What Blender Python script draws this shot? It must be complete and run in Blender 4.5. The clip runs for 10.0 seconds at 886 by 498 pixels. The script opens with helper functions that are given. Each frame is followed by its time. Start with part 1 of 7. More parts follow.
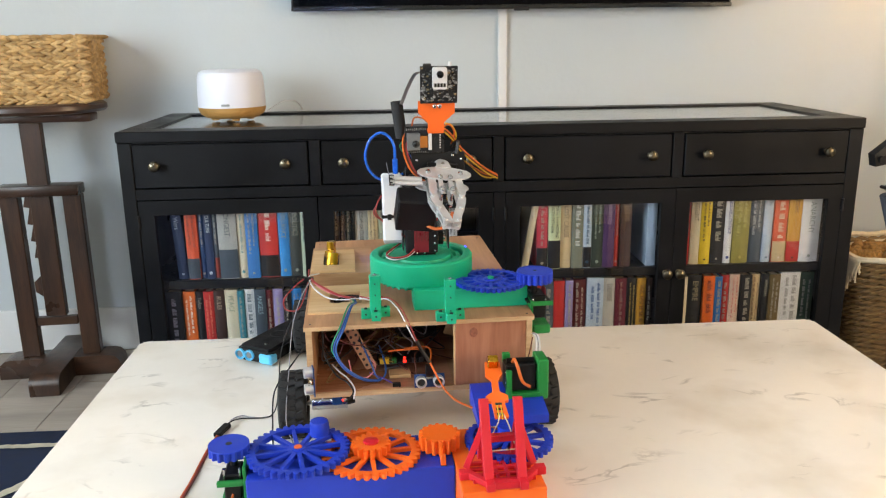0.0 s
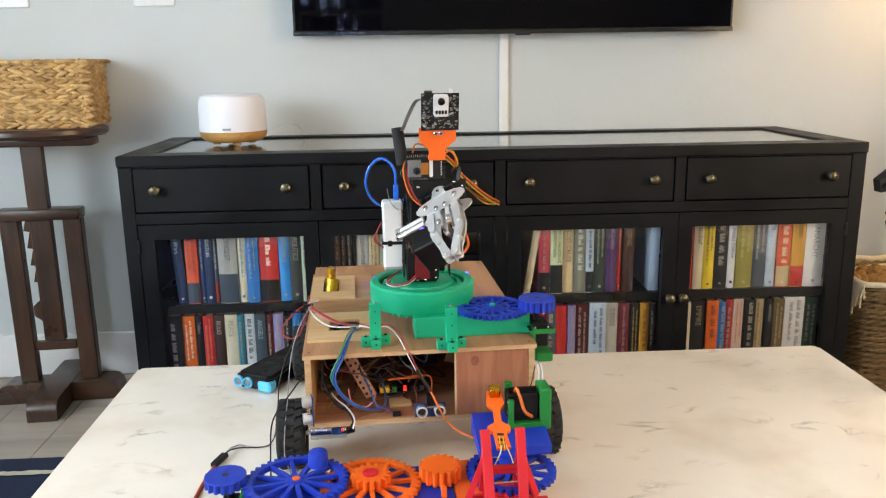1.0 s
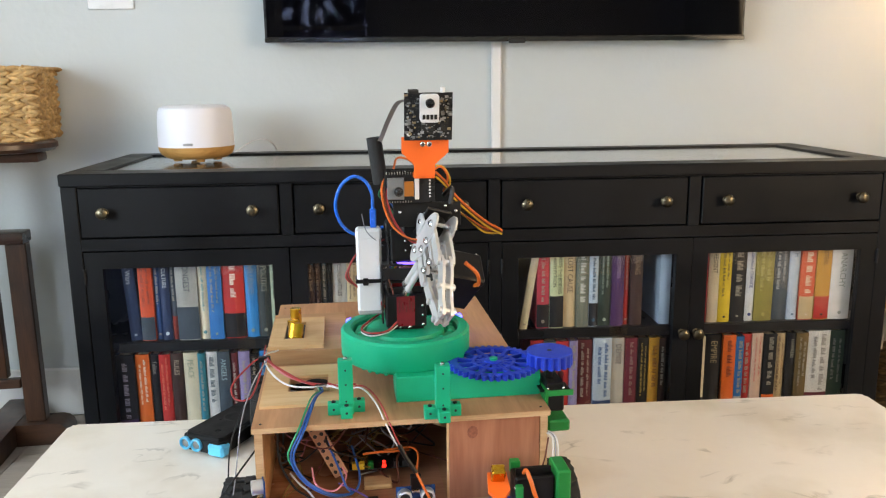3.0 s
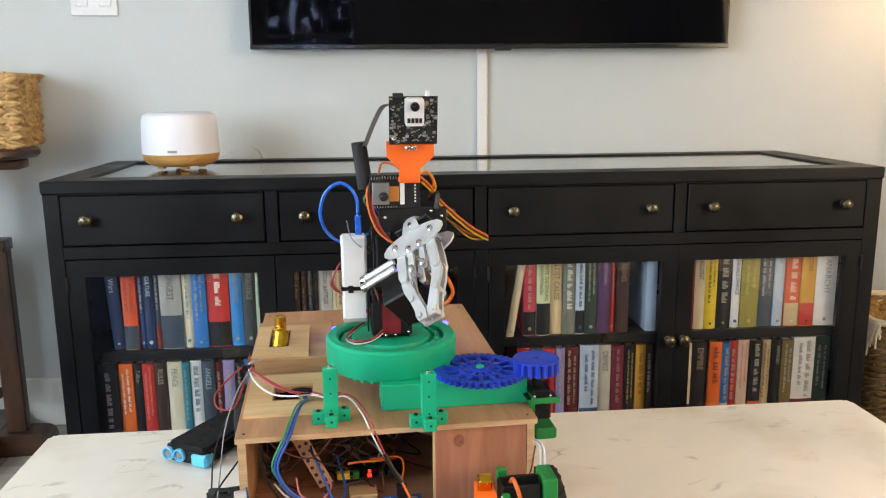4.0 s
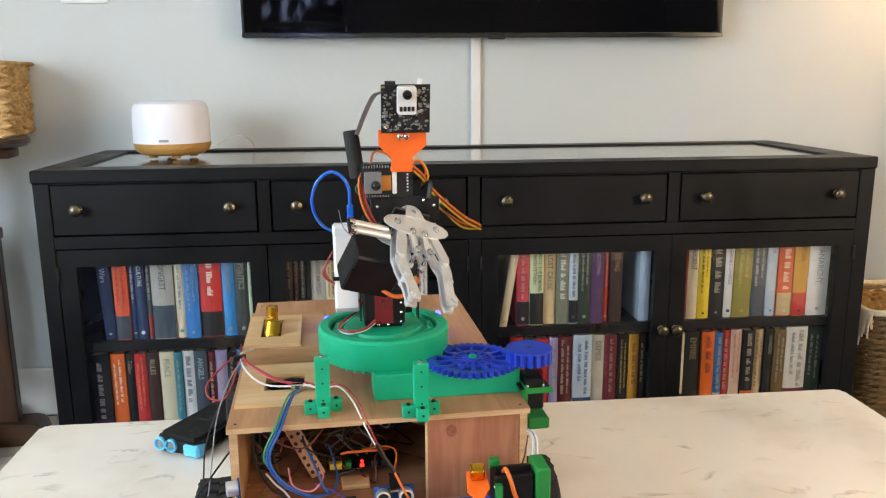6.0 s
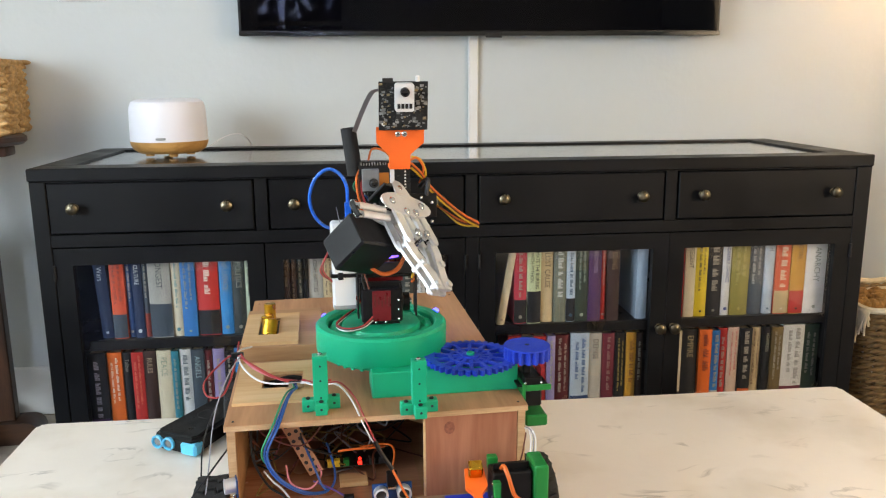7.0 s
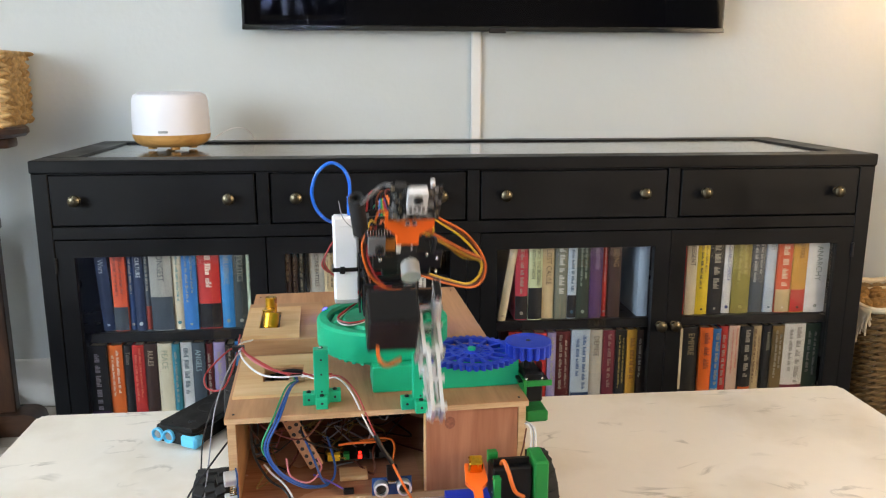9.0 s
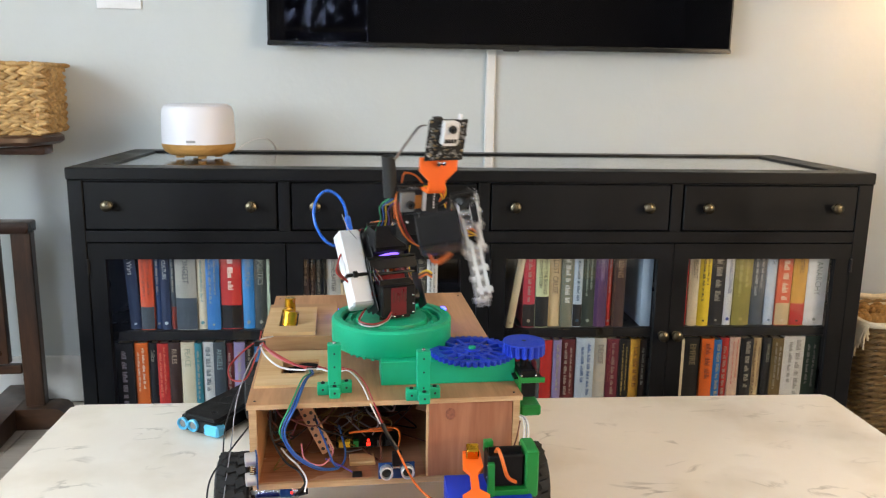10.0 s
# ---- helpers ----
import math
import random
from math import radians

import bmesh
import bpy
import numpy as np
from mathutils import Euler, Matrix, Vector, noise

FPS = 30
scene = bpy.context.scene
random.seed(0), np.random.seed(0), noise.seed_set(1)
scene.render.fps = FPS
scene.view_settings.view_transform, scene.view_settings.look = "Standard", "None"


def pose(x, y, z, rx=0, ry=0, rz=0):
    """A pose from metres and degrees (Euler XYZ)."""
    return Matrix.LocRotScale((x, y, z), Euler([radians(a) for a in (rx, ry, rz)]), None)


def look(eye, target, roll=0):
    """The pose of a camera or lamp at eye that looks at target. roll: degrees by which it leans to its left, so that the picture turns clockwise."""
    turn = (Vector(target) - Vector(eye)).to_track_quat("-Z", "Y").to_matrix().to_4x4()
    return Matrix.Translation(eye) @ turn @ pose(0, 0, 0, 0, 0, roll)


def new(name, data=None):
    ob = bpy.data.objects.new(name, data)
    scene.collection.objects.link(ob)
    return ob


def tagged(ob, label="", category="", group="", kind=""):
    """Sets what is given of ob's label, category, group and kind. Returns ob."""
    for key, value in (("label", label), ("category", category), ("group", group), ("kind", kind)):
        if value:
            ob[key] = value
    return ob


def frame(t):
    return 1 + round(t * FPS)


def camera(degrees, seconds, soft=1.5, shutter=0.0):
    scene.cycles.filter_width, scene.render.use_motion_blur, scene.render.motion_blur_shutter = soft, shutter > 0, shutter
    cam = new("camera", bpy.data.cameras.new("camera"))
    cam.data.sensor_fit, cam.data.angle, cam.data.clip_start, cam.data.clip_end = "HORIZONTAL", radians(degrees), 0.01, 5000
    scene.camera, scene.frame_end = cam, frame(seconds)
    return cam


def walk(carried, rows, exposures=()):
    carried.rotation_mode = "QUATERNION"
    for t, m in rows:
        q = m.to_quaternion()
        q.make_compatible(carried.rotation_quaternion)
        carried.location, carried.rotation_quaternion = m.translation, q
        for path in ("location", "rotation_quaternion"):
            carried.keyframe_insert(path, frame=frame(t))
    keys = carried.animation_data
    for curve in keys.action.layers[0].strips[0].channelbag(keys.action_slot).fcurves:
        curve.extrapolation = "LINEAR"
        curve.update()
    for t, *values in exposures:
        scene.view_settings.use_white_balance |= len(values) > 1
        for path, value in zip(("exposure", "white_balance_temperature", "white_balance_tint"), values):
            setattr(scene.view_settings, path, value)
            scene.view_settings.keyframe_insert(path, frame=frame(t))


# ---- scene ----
# ---- camera ----
cam = camera(58.0, 10.0, soft=1.15, shutter=0.4)
PATH = [
    (0, (0.025, -0.096, 1.058), (0.133, 1.835, 0.548), -0.8),
    (0.5, (0.027, -0.096, 1.061), (0.134, 1.842, 0.577), -0.8),
    (1, (0.027, -0.081, 1.062), (0.132, 1.863, 0.605), -0.8),
    (1.5, (0.037, 0.023, 1.052), (0.141, 1.972, 0.615), -0.8),
    (2, (0.041, 0.105, 1.038), (0.15, 2.056, 0.612), -0.8),
    (2.5, (0.036, 0.145, 1.033), (0.16, 2.097, 0.613), -0.7),
    (4, (0.038, 0.165, 1.029), (0.214, 2.118, 0.638), -0.5),
    (4.5, (0.039, 0.166, 1.028), (0.223, 2.119, 0.638), -0.5),
    (5, (0.04, 0.167, 1.028), (0.225, 2.118, 0.629), -0.4),
    (5.5, (0.04, 0.169, 1.028), (0.228, 2.117, 0.618), -0.4),
    (7, (0.039, 0.17, 1.025), (0.237, 2.116, 0.607), -0.4),
    (7.5, (0.039, 0.171, 1.027), (0.242, 2.116, 0.608), -0.4),
    (8, (0.038, 0.173, 1.026), (0.244, 2.117, 0.605), -0.3),
    (8.5, (0.039, 0.172, 1.026), (0.243, 2.115, 0.601), -0.1),
    (9, (0.038, 0.171, 1.023), (0.233, 2.115, 0.596), 0.1),
    (9.5, (0.038, 0.156, 1.022), (0.22, 2.101, 0.593), 0.5),
    (10, (0.046, 0.08, 1.038), (0.197, 2.033, 0.636), 0.9),
]
walk(cam, [(t, look(eye, target, roll)) for t, eye, target, roll in PATH])

# ---- world and light ----
world = bpy.data.worlds.new("sky")
scene.world = world
world.use_nodes = True
wn = world.node_tree.nodes
sky = wn.new("ShaderNodeTexSky")
sky.sky_type, sky.sun_disc, sky.sun_elevation, sky.sun_rotation = "NISHITA", False, radians(40), radians(200)
world.node_tree.links.new(sky.outputs[0], wn["Background"].inputs[0])
wn["Background"].inputs[1].default_value = 0.12


def area(name, m, sx, sy, power, colour):
    lamp = bpy.data.lights.new(name, "AREA")
    lamp.shape, lamp.size, lamp.size_y, lamp.energy, lamp.color = "RECTANGLE", sx, sy, power, colour
    ob = new(name, lamp)
    ob.matrix_basis = m
    return ob


# daylight through the west window, and the warm floor lamp beside the sideboard
area("window_light", look((-2.42, -0.15, 1.45), (1.5, 0.6, 0.85)), 2.2, 1.2, 100, (0.79, 0.91, 0.98))
# warm fill added from the east; no known window stands behind it
area("window_light", look((3.02, -0.75, 1.55), (-1.0, -0.4, 1.1)), 1.6, 1.4, 92, (1.0, 0.74, 0.46))
bulb = bpy.data.lights.new("lamp_light", "POINT")
bulb.energy, bulb.color, bulb.shadow_soft_size = 13, (1.0, 0.66, 0.36), 0.06
new("lamp_light", bulb).location = (1.85, 2.35, 1.67)
scene.view_settings.exposure = 0.03


# ---- materials ----
def lin(h):
    """Linear colour from a six-digit sRGB hex text."""
    return tuple((c / 12.92 if c <= 0.04045 else ((c + 0.055) / 1.055) ** 2.4) for c in (int(h[i:i + 2], 16) / 255 for i in (0, 2, 4)))


def mat(name, col, rough=0.5, metal=0.0, var=0.1, scale=25.0, bump=0.1, bscale=300.0, coat=0.0, trans=0.0, emit=0.0, rvar=0.12, ior=1.45, stretch=(1, 1, 1), obvar=0.0, spec=0.5):
    """A surface with broad stains, fine grain in colour and gloss, and a fine relief."""
    if isinstance(col, str):
        col = lin(col)
    m = bpy.data.materials.new(name)
    m.use_nodes = True
    n, l = m.node_tree.nodes, m.node_tree.links
    p = n["Principled BSDF"]
    tc, mp = n.new("ShaderNodeTexCoord"), n.new("ShaderNodeMapping")
    mp.inputs["Scale"].default_value = stretch
    l.new(tc.outputs["Object"], mp.inputs[0])
    big, fine = n.new("ShaderNodeTexNoise"), n.new("ShaderNodeTexNoise")
    big.inputs["Scale"].default_value, fine.inputs["Scale"].default_value = scale, bscale
    big.inputs["Detail"].default_value, fine.inputs["Detail"].default_value = 4, 3
    for q in (big, fine):
        l.new(mp.outputs[0], q.inputs[0])
    mix = n.new("ShaderNodeMix")
    mix.data_type = "RGBA"
    mix.inputs[6].default_value = (*[c * (1 - var) for c in col], 1)
    mix.inputs[7].default_value = (*[min(1, c * (1 + var)) for c in col], 1)
    add = n.new("ShaderNodeMath")
    add.operation = "MULTIPLY_ADD"
    l.new(fine.outputs[0], add.inputs[0])
    add.inputs[1].default_value = 0.5
    half = n.new("ShaderNodeMath")
    half.operation = "MULTIPLY_ADD"
    l.new(big.outputs[0], half.inputs[0])
    half.inputs[1].default_value, half.inputs[2].default_value = 2.4, -0.95
    l.new(half.outputs[0], add.inputs[2])
    l.new(add.outputs[0], mix.inputs[0])
    if obvar:
        info, hsv, ma = n.new("ShaderNodeObjectInfo"), n.new("ShaderNodeHueSaturation"), n.new("ShaderNodeMapRange")
        l.new(info.outputs["Random"], ma.inputs[0])
        ma.inputs[3].default_value, ma.inputs[4].default_value = 1 - obvar, 1 + obvar
        l.new(ma.outputs[0], hsv.inputs["Value"])
        l.new(mix.outputs[2], hsv.inputs["Color"])
        l.new(hsv.outputs[0], p.inputs["Base Color"])
    else:
        l.new(mix.outputs[2], p.inputs["Base Color"])
    rr = n.new("ShaderNodeMapRange")
    l.new(big.outputs[0], rr.inputs[0])
    rr.inputs[1].default_value, rr.inputs[2].default_value = 0.3, 0.7
    rr.inputs[3].default_value, rr.inputs[4].default_value = max(0.02, rough - rvar), min(1, rough + rvar)
    l.new(rr.outputs[0], p.inputs["Roughness"])
    p.inputs["Metallic"].default_value, p.inputs["IOR"].default_value = metal, ior
    p.inputs["Coat Weight"].default_value, p.inputs["Transmission Weight"].default_value = coat, trans
    p.inputs["Coat Roughness"].default_value, p.inputs["Specular IOR Level"].default_value = 0.15, spec
    if emit:
        p.inputs["Emission Color"].default_value, p.inputs["Emission Strength"].default_value = (*col, 1), emit
    if bump:
        b = n.new("ShaderNodeBump")
        b.inputs["Strength"].default_value, b.inputs["Distance"].default_value = bump, 0.002
        l.new(fine.outputs[0], b.inputs["Height"])
        l.new(b.outputs[0], p.inputs["Normal"])
    return m


def wood(name, c1, c2, along=0, rings=9.0, rough=0.5, bump=0.15, coat=0.0, obvar=0.0, knots=0.0):
    """Wood with streaks that run along one of the object's axes."""
    m = mat(name, c1, rough, 0, 0.1, 6, 0, 500, coat, obvar=obvar)
    n, l = m.node_tree.nodes, m.node_tree.links
    p = n["Principled BSDF"]
    tc, mp = n.new("ShaderNodeTexCoord"), n.new("ShaderNodeMapping")
    s = [1.0, 1.0, 1.0]
    s[along] = 0.09
    mp.inputs["Scale"].default_value = s
    l.new(tc.outputs["Object"], mp.inputs[0])
    a, f = n.new("ShaderNodeTexNoise"), n.new("ShaderNodeTexNoise")
    a.inputs["Scale"].default_value, a.inputs["Detail"].default_value, a.inputs["Distortion"].default_value = rings * 4, 5, 0.6 + knots
    f.inputs["Scale"].default_value, f.inputs["Detail"].default_value = rings * 45, 4
    l.new(mp.outputs[0], a.inputs[0])
    l.new(mp.outputs[0], f.inputs[0])
    ramp = n.new("ShaderNodeValToRGB")
    ramp.color_ramp.elements[0].position, ramp.color_ramp.elements[1].position = 0.32, 0.68
    ramp.color_ramp.elements[0].color, ramp.color_ramp.elements[1].color = (*lin(c2), 1), (*lin(c1), 1)
    sm = n.new("ShaderNodeMath")
    sm.operation = "MULTIPLY_ADD"
    l.new(f.outputs[0], sm.inputs[0])
    sm.inputs[1].default_value = 0.35
    sub = n.new("ShaderNodeMath")
    sub.operation = "SUBTRACT"
    l.new(a.outputs[0], sub.inputs[0])
    sub.inputs[1].default_value = 0.17
    l.new(sub.outputs[0], sm.inputs[2])
    l.new(sm.outputs[0], ramp.inputs[0])
    target = p.inputs["Base Color"]
    for link in list(l):
        if link.to_socket == target:
            src = link.from_node
    if obvar:
        l.new(ramp.outputs[0], src.inputs["Color"])
    else:
        l.new(ramp.outputs[0], target)
    b = n.new("ShaderNodeBump")
    b.inputs["Strength"].default_value, b.inputs["Distance"].default_value = bump, 0.002
    l.new(sm.outputs[0], b.inputs["Height"])
    l.new(b.outputs[0], p.inputs["Normal"])
    return m


def marble():
    """White marble with sparse broken grey-brown veins."""
    m = mat("white_marble", "f3ebdf", 0.2, 0, 0.03, 5, 0, 90, rvar=0.06)
    n, l = m.node_tree.nodes, m.node_tree.links
    p = n["Principled BSDF"]
    base = [k for k in l if k.to_socket == p.inputs["Base Color"]][0].from_socket
    tc = n.new("ShaderNodeTexCoord")
    warp, vein, mask, cloud = (n.new("ShaderNodeTexNoise") for _ in range(4))
    for q, s, d in ((warp, 3.0, 3), (vein, 7.0, 5), (mask, 9.0, 2), (cloud, 6.0, 5)):
        q.inputs["Scale"].default_value, q.inputs["Detail"].default_value = s, d
    vein.inputs["Distortion"].default_value = 1.1
    mp = n.new("ShaderNodeMapping")
    mp.inputs["Rotation"].default_value, mp.inputs["Scale"].default_value = (0, 0, radians(32)), (1.0, 1.9, 1)
    mp.inputs["Location"].default_value = (0.37, 0.21, 0)
    l.new(tc.outputs["Object"], mp.inputs[0])
    for q in (warp, vein, mask):
        l.new(mp.outputs[0], q.inputs[0])
    l.new(tc.outputs["Object"], cloud.inputs[0])

    def op(kind, a, b, c=None):
        k = n.new("ShaderNodeMath")
        k.operation, k.use_clamp = kind, kind in ("MULTIPLY", "MULTIPLY_ADD")
        for i, v in enumerate((a, b, c)):
            if v is None:
                continue
            if isinstance(v, (int, float)):
                k.inputs[i].default_value = v
            else:
                l.new(v, k.inputs[i])
        return k.outputs[0]

    dist = op("ABSOLUTE", op("SUBTRACT", vein.outputs[0], 0.5), 0)
    line = n.new("ShaderNodeMapRange")
    l.new(dist, line.inputs[0])
    line.inputs[1].default_value, line.inputs[2].default_value, line.inputs[3].default_value, line.inputs[4].default_value = 0.0, 0.034, 1.0, 0.0
    msk = n.new("ShaderNodeMapRange")
    l.new(mask.outputs[0], msk.inputs[0])
    msk.inputs[1].default_value, msk.inputs[2].default_value = 0.57, 0.71
    amount = op("MULTIPLY", line.outputs[0], op("MULTIPLY", msk.outputs[0], 0.6))
    mix = n.new("ShaderNodeMix")
    mix.data_type = "RGBA"
    l.new(amount, mix.inputs[0])
    l.new(base, mix.inputs[6])
    mix.inputs[7].default_value = (*lin("9c9184"), 1)
    mix2 = n.new("ShaderNodeMix")
    mix2.data_type = "RGBA"
    cl = n.new("ShaderNodeMapRange")
    l.new(cloud.outputs[0], cl.inputs[0])
    cl.inputs[1].default_value, cl.inputs[2].default_value, cl.inputs[4].default_value = 0.5, 0.78, 0.55
    l.new(cl.outputs[0], mix2.inputs[0])
    l.new(mix.outputs[2], mix2.inputs[6])
    mix2.inputs[7].default_value = (*lin("cdbda4"), 1)
    l.new(mix2.outputs[2], p.inputs["Base Color"])
    return m


def glass(name, rough=0.0, col=(1, 1, 1)):
    m = bpy.data.materials.new(name)
    m.use_nodes = True
    p = m.node_tree.nodes["Principled BSDF"]
    p.inputs["Base Color"].default_value = (*col, 1)
    p.inputs["Transmission Weight"].default_value, p.inputs["Roughness"].default_value, p.inputs["IOR"].default_value = 1, rough, 1.45
    return m


WALL = mat("wall_paint", (0.563, 0.597, 0.6), 0.85, 0, 0.02, 2, 0.35, 55)
CEIL = mat("ceiling_paint", (0.78, 0.78, 0.77), 0.9, 0, 0.02, 3, 0.1, 80)
TRIM = mat("white_trim", (0.78, 0.77, 0.75), 0.4, 0, 0.03, 4, 0.03, 120)
FLOORM = wood("grey_oak_floor", "b2a698", "9a8f83", 0, 3, 0.45, 0.06, obvar=0.08)
JOINT = mat("floor_joint", "85796c", 0.9)
BLACKW = mat("black_painted_wood", (0.005, 0.0053, 0.0065), 0.4, 0, 0.25, 7, 0.06, 160, spec=0.25)
BLACKIN = mat("black_wood_inside", (0.005, 0.0048, 0.0046), 0.32, 0, 0.25, 7, 0.05, 160, spec=0.45)
BRASS = mat("antique_brass", "6c6453", 0.34, 1.0, 0.25, 60, 0.1, 500)
PANE = glass("door_glass")
TVFRAME = mat("tv_frame", (0.012, 0.012, 0.014), 0.3)
TVGLASS = mat("tv_screen", (0.0015, 0.0015, 0.0025), 0.03, 0, 0.02, 4, 0, rvar=0.01, spec=0.09)
MARBLE = marble()
DARKWOOD = wood("dark_walnut", "4a3020", "2a1a10", 2, 8, 0.35, 0.08, coat=0.1)
DARKWOODX = wood("dark_walnut_across", "4a3020", "2a1a10", 0, 8, 0.33, 0.08, coat=0.15)
STRAW = mat("water_hyacinth", "b58c60", 0.75, 0, 0.35, 45, 0.8, 420, obvar=0.1)
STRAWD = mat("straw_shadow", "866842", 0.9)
CREAM = mat("cream_yarn", "d8c9ac", 0.95, 0, 0.12, 60, 0.6, 700)
PLUSH = mat("brown_plush", "9a7440", 0.95, 0, 0.3, 90, 1.0, 900)
TEAL = mat("teal_cloth", "3f9a78", 0.9, 0, 0.2, 80, 0.6, 700)
NAVY = mat("navy_rug", "1c2740", 0.97, 0, 0.22, 40, 1.0, 600)
CREAMRUG = mat("cream_rug", "c6bda6", 0.97, 0, 0.15, 40, 1.0, 600)
FROST = mat("frosted_plastic", (0.80, 0.80, 0.86), 0.45, 0, 0.01, 5, 0.02, 200)
BAMBOO = wood("light_bamboo", "c89a5a", "a97c40", 0, 7, 0.45, 0.05)
PLY = wood("plywood", "b98c66", "9c7250", 1, 6, 0.6, 0.12)
PLYX = wood("plywood_front", "b78f68", "936c49", 0, 5, 0.6, 0.12)
CEDAR = wood("cedar_panel", "ad775a", "8a573f", 2, 4, 0.6, 0.15, knots=1.6)
RAWWOOD = wood("raw_wood", "d6b68a", "c29c6c", 0, 6, 0.7, 0.15)
INNER = wood("box_inside", "a87654", "7c5038", 0, 5, 0.7, 0.15)
GREEN = mat("green_print", "0ea67b", 0.42, 0, 0.06, 30, 0.25, 900)
GREEN2 = mat("leaf_green_print", "187c36", 0.42, 0, 0.08, 30, 0.25, 900)
BLUE = mat("blue_print", "1b39b4", 0.4, 0, 0.08, 30, 0.25, 900)
ORANGE = mat("orange_print", "f0691c", 0.42, 0, 0.06, 30, 0.25, 900)
RED = mat("red_print", "cf2130", 0.42, 0, 0.06, 30, 0.25, 900)
BLACKP = mat("black_plastic", (0.006, 0.006, 0.007), 0.38, 0, 0.2, 40, 0.1, 700, spec=0.3)
BLACKM = mat("black_metal", (0.011, 0.011, 0.012), 0.4, 0.2, 0.2, 40, 0.1, 700)
RUBBER = mat("tyre_rubber", (0.022, 0.022, 0.023), 0.8, 0, 0.25, 50, 0.4, 500)
ALU = mat("brushed_aluminium", "dadbdc", 0.4, 0.7, 0.08, 40, 0.1, 500)
STEEL = mat("bright_steel", "c9cacb", 0.2, 1.0, 0.08, 60, 0.05, 600)
GOLD = mat("gold_metal", "c99a2e", 0.25, 1.0, 0.15, 60, 0.1, 500)
WHITEP = mat("white_plastic", (0.74, 0.74, 0.75), 0.35, 0, 0.03, 30, 0.05, 500)
GREYP = mat("grey_plastic", "9c9ea0", 0.45, 0, 0.08, 40, 0.1, 500)
MAROON = mat("servo_label", "6b1620", 0.35, 0, 0.15, 70, 0.05, 500)
PCB = mat("black_circuit_board", (0.013, 0.014, 0.016), 0.35, 0, 0.3, 120, 0.1, 800)
PCBB = mat("blue_circuit_board", "173d74", 0.4, 0, 0.2, 120, 0.1, 800)
PCBR = mat("red_circuit_board", "8e1c22", 0.4, 0, 0.2, 120, 0.1, 800)
CHIP = mat("chip_black", (0.02, 0.02, 0.02), 0.5)
SKYBLUE = mat("light_blue_plastic", "62c3ee", 0.35, 0, 0.05, 30, 0.05, 600)
LENS = mat("dark_lens", (0.01, 0.01, 0.012), 0.05, 0, 0, 10, 0)
LEDRED = mat("red_led", (1.0, 0.02, 0.01), 0.4, emit=3.0)
LEDBLUE = mat("blue_led", (0.012, 0.014, 1.0), 0.4, emit=36.0)
USBBLUE = mat("blue_cable", "2268d8", 0.2, 0, 0.15, 200, 0.1, 900, coat=0.4)
YELLOWP = mat("yellow_plastic", "d8b02c", 0.45)
PAPER = mat("book_pages", "d9cfb8", 0.9, 0, 0.1, 90, 0.3, 900)
WIRES = {k: mat("wire_" + k, c, 0.45, 0, 0.1, 60, 0.05, 500) for k, c in dict(orange="cf6726", brown="5a2a18", red="962e2e", black="16161a", white="d4d2d4", blue="22509a", green="2a8a5a", purple="5c3f8c", yellow="c9a428", grey="8a8a90", **{"dull yellow": "7a6428", "dull red": "5c2420"}, pink="c77c86").items()}
DARKGREY = mat("dark_grey_plastic", "343b47", 0.45, 0, 0.12, 30, 0.1, 500)
LEAF = mat("dark_leaf", (0.03, 0.06, 0.025), 0.5, 0, 0.3, 30)
OUTSIDE = mat("outside_daylight", (0.52, 0.62, 1.0), 0.9, emit=22, bump=0)
DARKCOMP = mat("grey_component", "77797a", 0.4)
TANCOMP = mat("tan_component", "8a7a5c", 0.4)
LINEN = mat("lamp_shade_linen", "e9d4ac", 0.9, 0, 0.06, 60, 0.4, 500)


# ---- mesh helpers ----
def part(name, bm, material, parent=None, label="", m=None, smooth=35):
    """Links a bmesh as one mesh object, under a thing or a part if one is given."""
    me = bpy.data.meshes.new(name)
    bm.to_mesh(me)
    bm.free()
    me.polygons.foreach_set("use_smooth", [True] * len(me.polygons))
    me.set_sharp_from_angle(angle=radians(smooth))
    me.materials.append(material)
    ob = new(name, me)
    if parent:
        ob.parent = parent
    if m is not None:
        ob.matrix_basis = m
    return tagged(ob, label)


def again(ob, m, parent=None):
    """Another object on the same mesh."""
    o = new(ob.name.split(".")[0], ob.data)
    o.parent = parent or ob.parent
    o.matrix_basis = m
    return o


def thing(name, label, category, m=None, group="", kind=""):
    ob = new(name)
    ob.empty_display_size = 0.05
    if m is not None:
        ob.matrix_basis = m
    return tagged(ob, label, category, group, kind)


def B():
    return bmesh.new()


def box(bm, x0, x1, y0, y1, z0, z1, bev=0.0, m=None):
    vs = [bm.verts.new((x, y, z)) for x in (x0, x1) for y in (y0, y1) for z in (z0, z1)]
    fs = [bm.faces.new([vs[i] for i in q]) for q in ((0, 1, 3, 2), (4, 6, 7, 5), (0, 4, 5, 1), (2, 3, 7, 6), (0, 2, 6, 4), (1, 5, 7, 3))]
    if bev:
        es = list({e for f in fs for e in f.edges})
        r = bmesh.ops.bevel(bm, geom=es, offset=bev, segments=1 if bev <= 0.004 else 2, profile=0.5, affect="EDGES")
        vs = list({v for f in r["faces"] for v in f.verts} | {v for v in vs if v.is_valid})
    if m is not None:
        bmesh.ops.transform(bm, matrix=m, verts=vs)
    return bm


